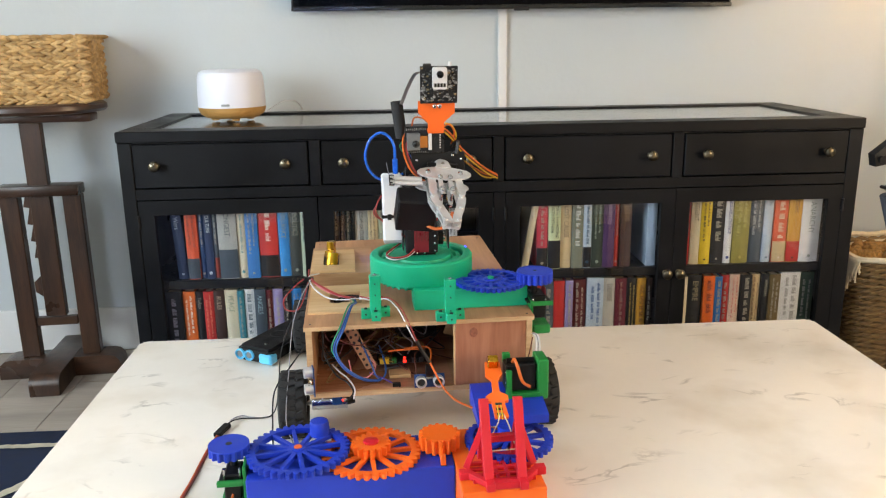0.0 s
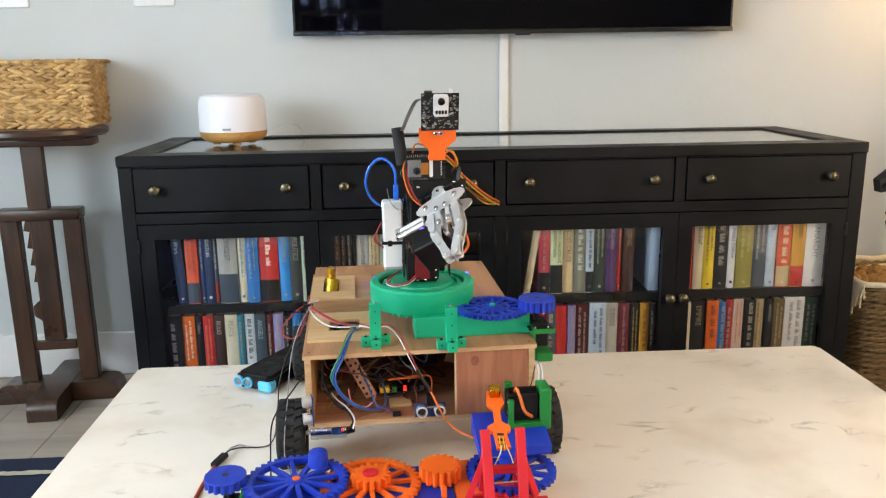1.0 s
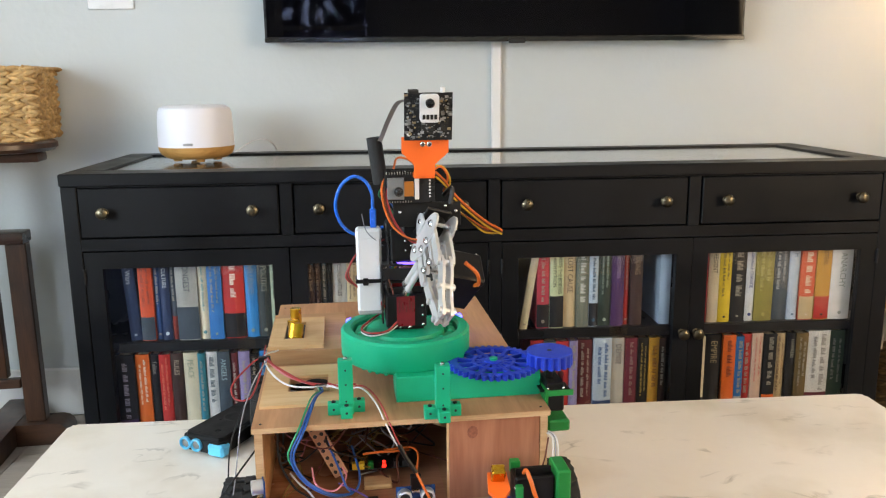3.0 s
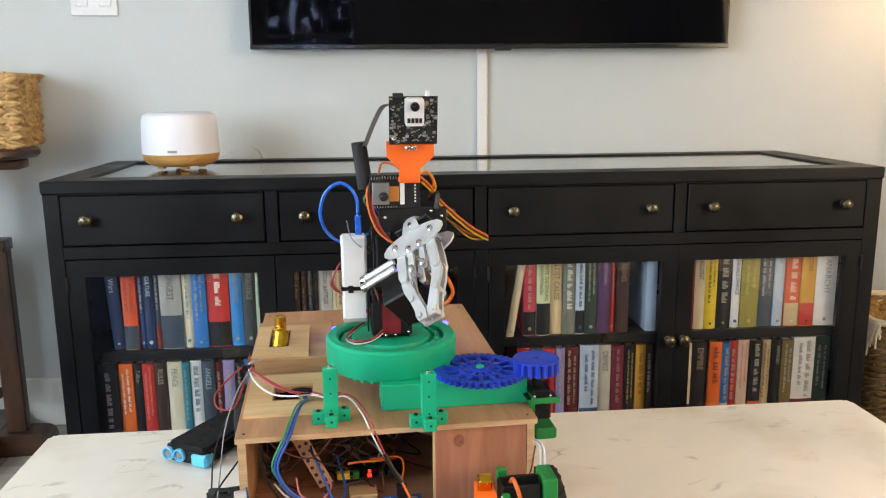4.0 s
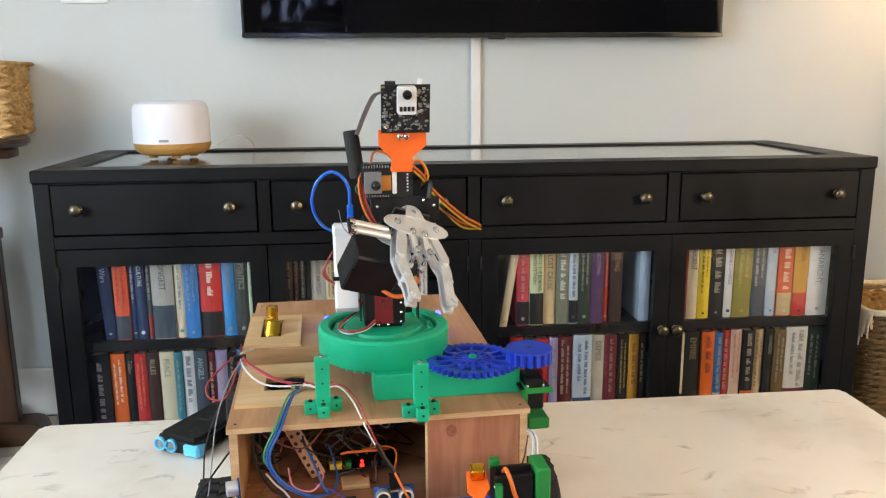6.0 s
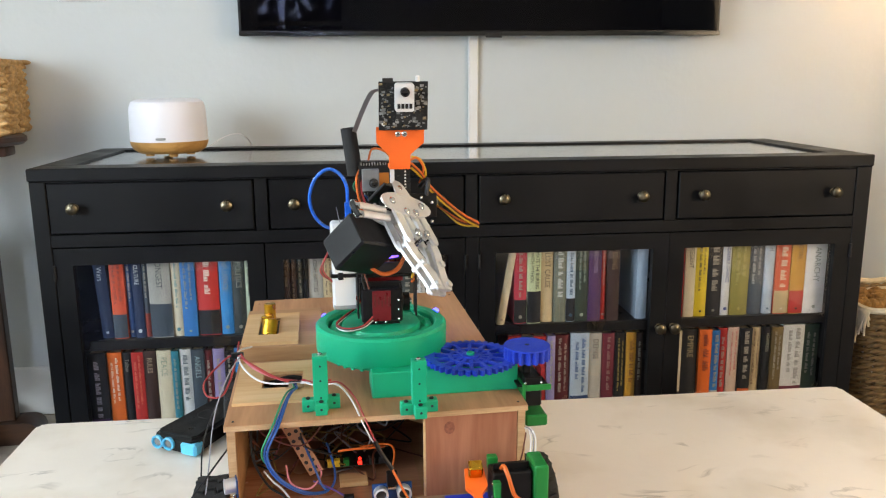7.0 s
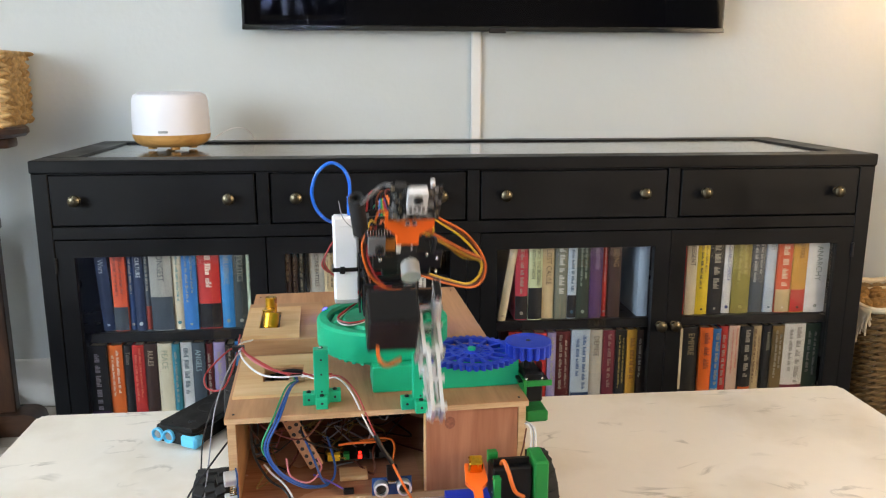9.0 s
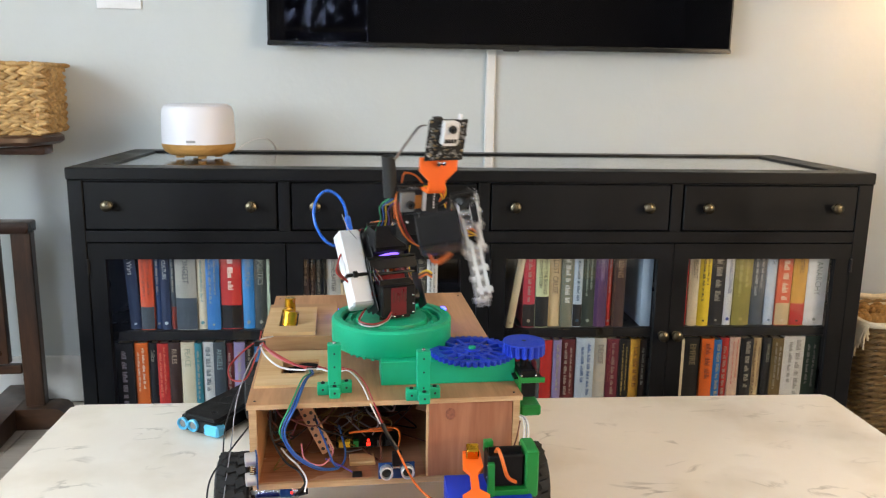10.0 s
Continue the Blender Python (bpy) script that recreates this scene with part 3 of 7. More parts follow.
def shelf_row(x, z, rows, k=1.0):
    """A row of books from the left: width in mm, height in mm, colour, band, title, ink, bars and lean."""
    for r in rows:
        w, h, col = k * r[0] / 1000, r[1] / 1000, r[2]
        o = dict(band="", title="", ink="9d998e", bars=0, lean=0.0, gap=0)
        o.update(r[3] if len(r) > 3 else {})
        x += o["gap"] / 1000
        book(x, w, z, h, col, o["band"], o["title"], o["ink"], lean=o["lean"], bars=o["bars"], size=o.get("size", 0.0), y=2.105 + (int(r[0] * 7 + r[1]) % 5) * 0.003)
        x += w + 0.0012


def fill_shelves():
    up, lo = 0.4085, 0.1405
    shelf_row(-0.6, up, [(28, 232, "navy", dict(title="Little Wars", lean=-3, ink="b8c0cc", size=0.019)), (33, 225, "vermil", dict(bars=2, band="slate", ink="8a3a28")), (16, 232, "dblue", dict(bars=2)), (23, 230, "navy", dict(title="MAN CULTURE", ink="c8d0d4")), (13, 226, "slate", dict(bars=1, band="rust")),
              (52, 236, "grey", dict(title="STRONGEST", ink="3a4048", band="slate")), (22, 233, "cream", dict(bars=2, ink="3f7f8a")), (34, 232, "blue", dict(bars=2)), (53, 236, "red", dict(bars=1, band="black", ink="f0e8d8")), (30, 233, "sky", dict(title="TO INFLUENCE")), (32, 234, "char", dict(title="THE POLITICS", ink="b8b4a0")), (20, 230, "sage", dict(bars=2, ink="444444"))])
    shelf_row(-0.642, lo, [(44, 232, "black", dict(bars=1, band="purple", ink="a8a0b0")), (34, 230, "orange", dict(bars=2, ink="f4e8d8")), (23, 228, "black", dict(title="Taliban")), (28, 230, "red", dict(bars=2, ink="dd7a60")), (29, 233, "brown", dict(title="RULES", ink="b8ac98")), (35, 232, "cream", dict(title="PEACE", ink="7a8a7a")), (18, 230, "teal", dict(bars=2)), (28, 232, "white", dict(bars=1, ink="5a6a72")), (31, 233, "slate", dict(title="ANGELS", ink="9ab4bc")), (17, 228, "maroon", dict(bars=2)), (29, 230, "lav", dict(bars=1)), (22, 226, "black", dict(bars=1)), (28, 231, "sky", dict(bars=2)), (26, 230, "steel", dict(bars=1))])
    shelf_row(-0.177, up, [(15, 230, "black", dict(bars=2)), (17, 232, "brown", dict(bars=2, ink="9a8a78")), (14, 229, "brown", dict(bars=1, ink="9a8a78")), (17, 229, "char", dict(bars=1)), (9, 228, "black"), (35, 234, "palegrey", dict(title="100 DECISIVE BATTLES", ink="22262a", size=0.0145)), (27, 232, "beige", dict(bars=2, ink="5a4a36")), (20, 233, "sage", dict(bars=1)), (27, 230, "dgreen", dict(bars=2)), (30, 226, "black", dict(bars=2)), (24, 232, "steel", dict(bars=1)), (32, 231, "wine", dict(bars=2)), (26, 230, "black", dict(title="AR")), (30, 233, "char", dict(bars=1)), (27, 233, "white", dict(bars=2, ink="4a4a4a"))])
    shelf_row(-0.13, lo, [(30, 230, "steel", dict(bars=2)), (26, 228, "maroon", dict(bars=1)), (34, 233, "cream", dict(bars=2, ink="444444")), (28, 230, "dblue", dict(bars=2)), (24, 228, "black", dict(bars=1)), (36, 232, "forest", dict(bars=2)), (30, 231, "beige", dict(bars=1, ink="444444")), (26, 230, "rust", dict(bars=2)), (32, 232, "black", dict(bars=1)), (28, 229, "slate", dict(bars=2)), (34, 232, "olive", dict(bars=1)), (26, 230, "navy", dict(bars=1))])
    shelf_row(0.372, up, [(20, 205, "cream", dict(lean=9)), (32, 232, "pinkred", dict(band="black", bars=1, gap=24)), (35, 235, "mint", dict(title="AUTOMATE THE BORING\nSTUFF WITH PYTHON", ink="20261e", band="black", size=0.0135)), (32, 234, "beige", dict(title="THE LOST CAUSE", ink="3a3024")), (32, 232, "photo", dict(bars=1, ink="c8ccc8")), (23, 230, "ltblue", dict(band="black", bars=1, ink="30506a")), (32, 232, "dgreen", dict(bars=2, ink="98a89a")), (33, 230, "purple", dict(title="AMONG OTHERS", ink="b0a0b8", size=0.0135)), (14, 226, "red", dict(bars=2)), (32, 232, "brown", dict(title="THE LONG", ink="9a8466", size=0.02)), (28, 236, "ltblue", dict(gap=46))])
    shelf_row(0.404, lo, [(36, 232, "red", dict(bars=0)), (31, 230, "steel", dict(bars=1)), (34, 229, "red", dict(bars=0)), (22, 231, "lav", dict(bars=1)), (41, 231, "maroon", dict(bars=2)), (50, 236, "ltblue", dict(bars=2, ink="4a6a9a", band="dblue")), (36, 232, "palegrey", dict(title="DEMISE", ink="3a3a3a")), (34, 230, "wine", dict(bars=1, ink="8a7a72")), (28, 231, "black", dict(bars=2, ink="b09a50")), (27, 232, "gold", dict(bars=1, ink="8a5a1c")), (20, 228, "brown", dict(bars=1))], 0.97)
    shelf_row(0.853, up, [(13, 232, "red", dict(bars=1)), (28, 231, "cream", dict(title="THE REGENT", ink="2c2a26")), (31, 235, "yellow", dict(bars=2, ink="26240f")), (40, 233, "black", dict(bars=1)), (22, 234, "white", dict(title="UNIMAGINABLE CHANGE", ink="2a3a7a", size=0.0135)), (48, 236, "olive", dict(bars=2, ink="a8a25a")), (41, 232, "steel", dict(bars=2, ink="a0aab0")), (27, 234, "ltblue", dict(title="ZENITH", ink="5a7284")), (39, 233, "vermil", dict(bars=1, ink="d8c8b4", band="beige")), (39, 232, "gold", dict(title="MONSTERS", ink="3c1c10", band="red", size=0.0165)), (56, 238, "white", dict(title="THE ANARCHY", ink="8c948e", size=0.024))])
    shelf_row(0.835, lo, [(33, 230, "cream", dict(band="black", bars=1, ink="242424")), (45, 233, "black", dict(title="EMPIRE", ink="a89a7a", size=0.024)), (34, 232, "orange", dict(bars=1, ink="7a2a14")), (21, 228, "blue", dict(band="palegrey", bars=1)), (24, 231, "red", dict(bars=1)), (30, 233, "peach", dict(bars=2, ink="c05a50")), (33, 230, "black", dict(bars=1, band="orange")), (27, 230, "beige", dict(bars=2, ink="6a4a2a")), (22, 232, "black", dict(title="HAWKERS", ink="a0a090")), (32, 231, "dgold", dict(bars=2)), (60, 236, "white", dict(bars=2, ink="9a9a9a", band="wine")), (46, 232, "forest", dict(bars=2))])


# ---- things round the sideboard ----
def make_tv():
    tv = thing("television", "large black flat wall-mounted television, switched off", "television")
    x0, x1, z0, z1, y = -0.297, 1.13, 1.147, 1.97, 2.576
    part("casing", box(B(), x0, x1, y, y + 0.045, z0, z1, 0.004), TVFRAME, tv)
    part("screen", box(B(), x0 + 0.007, x1 - 0.007, y - 0.0025, y + 0.001, z0 + 0.014, z1 - 0.007, 0.001), TVGLASS, tv, "glossy black glass screen")
    part("lower_bezel", box(B(), x0, x1, y - 0.004, y + 0.001, z0, z0 + 0.012, 0.001), CHROMEBEZEL, tv, "dark polished lower bezel")
    part("status_window", box(B(), x0 + 0.71, x0 + 0.76, y - 0.006, y - 0.0035, z0 - 0.006, z0 + 0.008, 0.002), TVFRAME, tv)
    part("wall_bracket", box(B(), x0 + 0.4, x1 - 0.4, y + 0.045, 2.65, z0 + 0.25, z1 - 0.2, 0.003), BLACKM, tv)


CHROMEBEZEL = mat("polished_bezel", (0.05, 0.05, 0.052), 0.12, 0.9, 0.05, 10, 0)


def make_switch(x0, x1, toggles):
    s = thing("light_switch", "white plastic rocker switch plate on the wall", "light switch")
    z0 = 1.247
    part("plate", box(B(), x0, x1, 2.6425, 2.65, z0, z0 + 0.117, 0.002), WHITEP, s)
    w = (x1 - x0) / toggles
    for i in range(toggles):
        c = x0 + w * (i + 0.5)
        part("rocker", box(B(), c - 0.0165, c + 0.0165, 2.6385, 2.6428, z0 + 0.026, z0 + 0.091, 0.0015), WHITEP, s)


def make_diffuser():
    d = thing("aroma_diffuser", "white frosted round aroma diffuser on a pale wood base", "diffuser", pose(-0.468, 2.385, 0.8245))
    prof = [(0.06, 0.011), (0.078, 0.013), (0.092, 0.022), (0.0985, 0.034), (0.1, 0.044)]
    part("base", lathe(B(), prof, None, 48), BAMBOO, d, "light wood-grain base")
    prof = [(0.0995, 0.044), (0.0995, 0.05), (0.0985, 0.10), (0.0965, 0.132), (0.091, 0.145), (0.079, 0.1515), (0.05, 0.152), (0.012, 0.152)]
    part("cover", lathe(B(), prof, None, 48), FROST, d, "white frosted cover")
    for a in (20, 110, 200, 290):
        x, y = 0.052 * math.cos(radians(a)), 0.052 * math.sin(radians(a))
        part("foot", cyl(B(), (x, y, 0.004), (x, y, 0.014), 0.011, 0.013, 14), BAMBOO, d)
    part("power_cord", tube(B(), [(0.09, 0.05, 0.02), (0.13, 0.1, 0.045), (0.165, 0.12, 0.05), (0.18, 0.19, 0.03), (0.182, 0.24, 0.008)], 0.0016), WHITEP, d)
    part("button", box(B(), -0.012, 0.012, -0.1025, -0.097, 0.05, 0.056, 0.001), GREYP, d)


def make_stand():
    s = thing("pedestal_stand", "dark walnut adjustable pedestal stand with a notched post and cross foot", "stand", pose(-1.098, 2.45, 0, 0, 0, 4))
    bm = B()
    prof = [(0.18, 0.852), (0.22, 0.857), (0.23, 0.866), (0.229, 0.878), (0.221, 0.884)]
    lathe(bm, prof, Matrix.Diagonal((1.0, 0.72, 1, 1)), 48)
    part("top", bm, DARKWOODX, s, "oval dark wood top")
    part("cleat", box(B(), -0.19, 0.19, -0.04, 0.04, 0.826, 0.853, 0.006), DARKWOODX, s)
    part("post", box(B(), -0.031, 0.031, -0.014, 0.014, 0.2, 0.827, 0.002), DARKWOOD, s)
    out = [(-0.03, 0.20), (-0.03, 0.265), (-0.055, 0.285), (-0.055, 0.318), (-0.024, 0.345), (-0.024, 0.395), (-0.043, 0.398), (-0.03, 0.45), (-0.047, 0.453), (-0.033, 0.505), (-0.05, 0.508), (-0.037, 0.56), (-0.055, 0.563), (-0.045, 0.60), (0.0, 0.60), (0.0, 0.20)]
    part("ratchet_edge", prism(B(), out[::-1], -0.012, 0.012, pose(0.002, 0, 0, 90)), DARKWOOD, s, "notched ratchet edge")
    part("cross_bar", box(B(), -0.125, 0.125, -0.035, 0.035, 0.598, 0.632, 0.005), DARKWOODX, s)
    for x in (-0.092, 0.096):
        part("upright", box(B(), x - 0.028, x + 0.028, -0.018, 0.018, 0.065, 0.6, 0.003), DARKWOOD, s)
    part("lower_rail", box(B(), -0.064, 0.064, -0.012, 0.012, 0.168, 0.196, 0.003), DARKWOODX, s)
    for k, ln in ((0, 0.19), (90, 0.2)):
        bm = B()
        o = [(-ln, 0), (ln, 0), (ln, 0.03)] + [(ln - 0.035 + 0.035 * math.cos(radians(a)), 0.03 + 0.035 * math.sin(radians(a))) for a in (30, 60, 90)] + [(-ln + 0.035 - 0.035 * math.cos(radians(a)), 0.03 + 0.035 * math.sin(radians(a))) for a in (90, 60, 30)] + [(-ln, 0.03)]
        w = 0.042 if k == 0 else 0.0445
        prism(bm, o, -w, w, pose(0, 0, 0.0 if k == 0 else 0.002, 90, 0, k))
        part("foot", bm, DARKWOODX if k == 0 else DARKWOOD, s)


def make_basket():
    """A lidded basket of braided water hyacinth: slanted strands, row on row, on a dark core."""
    b = thing("woven_basket", "rectangular honey-coloured woven water hyacinth basket on the stand", "basket", pose(-1.131, 2.49, 0.885, 0, 0, 4))
    X, Y, H = 0.222, 0.115, 0.192
    # shade between the strands is put into the core's darker straw colour
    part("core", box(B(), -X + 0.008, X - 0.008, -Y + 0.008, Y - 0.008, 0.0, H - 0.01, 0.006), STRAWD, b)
    rnd = random.Random(4)
    strand = B()
    ball(strand, (0, 0, 0), 1, u=8, v=6)
    me = bpy.data.meshes.new("strand")
    strand.to_mesh(me)
    strand.free()
    me.polygons.foreach_set("use_smooth", [True] * len(me.polygons))
    me.materials.append(STRAW)
    allv, allf = [], []
    base_v = [v.co.copy() for v in me.vertices]
    base_f = [tuple(p.vertices) for p in me.polygons]

    def place(m):
        k = len(allv)
        allv.extend([tuple(m @ v) for v in base_v])
        allf.extend([tuple(i + k for i in f) for f in base_f])
    rows = 9
    rh = H / rows
    per = []
    step = 0.031
    x = -X
    while x < X - 0.001:
        per.append((x + step / 2, -Y, 0))
        x += step
    y = -Y
    while y < Y - 0.001:
        per.append((X, y + step / 2, 90))
        per.append((-X, y + step / 2, -90))
        y += step
    for r in range(rows):
        for px, py, rot in per:
            for s in (0, 1):
                slant = (17 if s else -17) + rnd.uniform(-9, 9)
                z = rh * (r + 0.27 + 0.46 * s) + rnd.uniform(-0.001, 0.001)
                place(Matrix.Translation((px, py, z)) @ pose(rnd.uniform(-0.002, 0.002), rnd.uniform(-0.002, 0.002), 0, 0, 0, rot) @ pose(0, 0, 0, 0, slant, 0) @ Matrix.Diagonal((0.0265 * rnd.uniform(0.85, 1.15), 0.0062, 0.0068 * rnd.uniform(0.8, 1.2), 1)))
    # the rim, one thick braid, and the top
    for px, py, rot in per + [(p[0], Y, 0) for p in per if p[2] == 0]:
        place(Matrix.Translation((px, py, H)) @ pose(0, 0, 0, 0, 0, rot + rnd.uniform(-14, 14)) @ Matrix.Diagonal((0.022, 0.0085, 0.0075, 1)))
    for i in range(8):
        yy = -Y + 0.02 + i * 0.027
        x = -X + 0.015
        while x < X - 0.01:
            place(Matrix.Translation((x, yy, H - 0.006)) @ pose(0, 0, 0, 0, 0, (24 if i % 2 else -24) + rnd.uniform(-6, 6)) @ Matrix.Diagonal((0.017, 0.009, 0.006, 1)))
            x += 0.024
    mesh = bpy.data.meshes.new("weave")
    mesh.from_pydata(allv, [], allf)
    mesh.polygons.foreach_set("use_smooth", [True] * len(mesh.polygons))
    mesh.materials.append(WEAVE)
    ob = new("weave", mesh)
    ob.parent = b
    tagged(ob, "braided strands", kind="stuff")
    for sx in (-1, 1):
        part("corner_gap", box(B(), sx * X - 0.004, sx * X + 0.004, -Y - 0.004, -Y + 0.004, 0.01, H - 0.01), STRAW, b)


def island_straw(colour="cbaa78"):
    m = mat("braided_straw", colour, 0.7, 0, 0.3, 70, 0.7, 600)
    n, l = m.node_tree.nodes, m.node_tree.links
    p = n["Principled BSDF"]
    base = [k for k in l if k.to_socket == p.inputs["Base Color"]][0].from_socket
    geo, ra, mix = n.new("ShaderNodeNewGeometry"), n.new("ShaderNodeValToRGB"), n.new("ShaderNodeMix")
    ra.color_ramp.elements[0].color, ra.color_ramp.elements[1].color = (*lin("cdbfa8"), 1), (*lin("fffaf0"), 1)
    l.new(geo.outputs["Random Per Island"], ra.inputs[0])
    mix.data_type, mix.blend_type = "RGBA", "MULTIPLY"
    mix.inputs[0].default_value = 1
    l.new(base, mix.inputs[6])
    l.new(ra.outputs[0], mix.inputs[7])
    l.new(mix.outputs[2], p.inputs["Base Color"])
    return m


WEAVE = island_straw()


def make_seagrass_basket():
    b = thing("storage_basket", "large round-cornered seagrass storage basket beside the sideboard", "basket", pose(1.655, 2.215, 0))
    rnd = random.Random(9)
    for i in range(24):
        z = 0.012 + i * 0.0168
        bm = B()
        pts = []
        for j in range(25):
            a = 2 * math.pi * j / 24
            e = 0.28 + 0.012 * math.sin(z * 6)
            c, t = math.cos(a), math.sin(a)
            f = 1 / (abs(c) ** 4 + abs(t) ** 4) ** 0.25
            pts.append(Vector((e * c * f, 0.165 * t * f, z + rnd.uniform(-0.001, 0.001))))
        ps = smooth_path(pts, 6)
        for k in range(2):
            tw = []
            for q, p in enumerate(ps):
                a = q * 1.1 + k * math.pi
                out = Vector((p.x, p.y, 0)).normalized()
                tw.append(p + out * 0.0045 * math.cos(a) + Vector((0, 0, 0.0045 * math.sin(a))))
            tube(bm, tw, 0.006, 5, 1)
        part("coil", bm, SEAG, b)
    bm = B()
    lathe(bm, [(0.27, 0.01), (0.27, 0.03)], Matrix.Diagonal((1, 0.57, 1, 1)), 32)
    part("bottom", bm, SEAG, b)
    blanket = thing("throw_blanket", "cream throw with a long fringe hanging over the basket rim", "blanket", pose(1.655, 2.215, 0))
    bm = B()
    lathe(bm, [(0.05, 0.37), (0.2, 0.372), (0.262, 0.38), (0.27, 0.4)], Matrix.Diagonal((1.0, 0.57, 1, 1)), 48, False)
    part("cloth", bm, CREAM, blanket)

    def edge(a, k=1.0):
        c, t = math.cos(a), math.sin(a)
        f = k / (abs(c) ** 4 + abs(t) ** 4) ** 0.25
        return 0.291 * c * f, 0.176 * t * f
    part("rolled_edge", tube(B(), [(*edge(2 * math.pi * j / 48), 0.413 + 0.003 * math.sin(j * 1.7)) for j in range(49)], 0.009, 8, 2), CREAM, blanket, "cream rolled edge")
    bm = B()
    for i in range(90):
        a = radians(184 + i * 0.36)
        x, y = edge(a)
        ln = 0.175 - i * 0.0015 + 0.01 * math.sin(i * 0.7) + rnd.uniform(-0.02, 0.015)
        dx = rnd.uniform(-0.006, 0.006)
        tube(bm, [(x, y, 0.418), (x * 1.03, y * 1.05, 0.405), (x * 1.035 + dx, y * 1.06, 0.405 - ln * 0.6), (x * 1.03 + dx * 2, y * 1.05, 0.405 - ln)], 0.0026, 5, 3)
    part("fringe", bm, CREAM, blanket, "cream hanging fringe")
    toy = thing("soft_toy", "curly golden-brown plush lying in the basket", "soft toy", pose(1.53, 2.225, 0.386))
    bm = B()
    for i in range(150):
        ball(bm, (rnd.uniform(-0.14, 0.12), rnd.uniform(-0.06, 0.06), rnd.uniform(0.0, 0.022)), rnd.uniform(0.01, 0.02), u=8, v=6)
    part("fur", bm, PLUSH, toy)
    cl = thing("folded_cloth", "teal green cloth tucked in the basket", "cloth", pose(1.76, 2.21, 0.386))
    bm = B()
    for i in range(9):
        tube(bm, [(-0.1, -0.05 + i * 0.012, 0.01), (0, -0.055 + i * 0.012, 0.03 + 0.004 * (i % 2)), (0.09, -0.05 + i * 0.012, 0.01)], 0.008, 6, 4)
    part("folds", bm, TEAL, cl)


SEAG = island_straw("8a7350")
SEAG.name = "seagrass_rope"


def make_lamp():
    lp = thing("floor_lamp", "floor lamp with a drum linen shade giving warm light", "floor lamp", pose(1.85, 2.35, 0))
    part("base", lathe(B(), [(0.13, 0), (0.13, 0.012), (0.03, 0.022), (0.012, 0.03)], None, 32), BLACKM, lp)
    part("pole", cyl(B(), (0, 0, 0.03), (0, 0, 1.60), 0.009), BLACKM, lp)
    part("shade", loop_lathe(B(), [(0.17, 1.55), (0.145, 1.83), (0.143, 1.83), (0.168, 1.55)]), LINEN, lp, "drum linen shade")


def make_tripod():
    """A dark leaning tripod whose bracket reaches over the edge of the table."""
    t = thing("camera_tripod", "dark grey and black plastic tripod with a tilting bracket", "tripod", pose(1.12, 1.2, 0))
    part("column", cyl(B(), (0, 0, 0.012), (-0.262, 0, 0.79), 0.012, None, 14), DARKGREY, t)
    for y in (-0.22, 0.22):
        part("leg", cyl(B(), (0.28, y, 0.012), (-0.14, 0, 0.42), 0.009, 0.011, 10), DARKGREY, t)
    bm = B()
    prism(bm, [(-0.033, 0.0), (0.0, 0.026), (0.03, 0.022), (0.075, -0.13), (0.045, -0.135), (0.02, -0.05), (0.004, -0.018), (-0.028, -0.024)][::-1], -0.012, 0.012, pose(-0.27, 0, 0.86, 90) @ Matrix.Scale(0.85, 4))
    part("bracket", bm, BLACKM, t)
    part("bolt", cyl(B(), (-0.285, -0.014, 0.852), (-0.285, 0.014, 0.852), 0.0062, None, 14), BLACKP, t)
    part("clamp", box(B(), -0.268, -0.205, -0.016, 0.016, 0.798, 0.804, 0.002), BLACKP, t)


def make_table():
    t = thing("coffee_table", "white marble-topped coffee table", "coffee table")
    x0, x1, y0, y1, r = -0.513, 0.908, 0.715, 1.487, 0.014
    out = []
    for cx, cy, a0 in ((x1 - r, y1 - r, 0), (x0 + r, y1 - r, 90), (x0 + r, y0 + r, 180), (x1 - r, y0 + r, 270)):
        out += [(cx + r * math.cos(radians(a0 + a)), cy + r * math.sin(radians(a0 + a))) for a in range(0, 91, 10)]
    bm = prism(B(), out, 0.442, 0.46)
    es = [e for e in bm.edges if abs(e.verts[0].co.z - e.verts[1].co.z) < 1e-6]
    bmesh.ops.bevel(bm, geom=es, offset=0.003, segments=2, affect="EDGES")
    part("top", bm, MARBLE, t, "polished white marble top with grey veins")
    bm = B()
    for a in ((x0 + 0.06, x1 - 0.06, y0 + 0.06, y0 + 0.08), (x0 + 0.06, x1 - 0.06, y1 - 0.08, y1 - 0.06), (x0 + 0.06, x0 + 0.08, y0 + 0.08, y1 - 0.08), (x1 - 0.08, x1 - 0.06, y0 + 0.08, y1 - 0.08)):
        box(bm, *a, 0.39, 0.442, 0.002)
    part("apron", bm, RAWWOOD, t, "pale wooden apron")
    for lx in (x0 + 0.055, x1 - 0.105):
        for ly in (y0 + 0.055, y1 - 0.105):
            part("leg", box(B(), lx, lx + 0.05, ly, ly + 0.05, 0.0125, 0.442, 0.004), RAWWOOD, t)


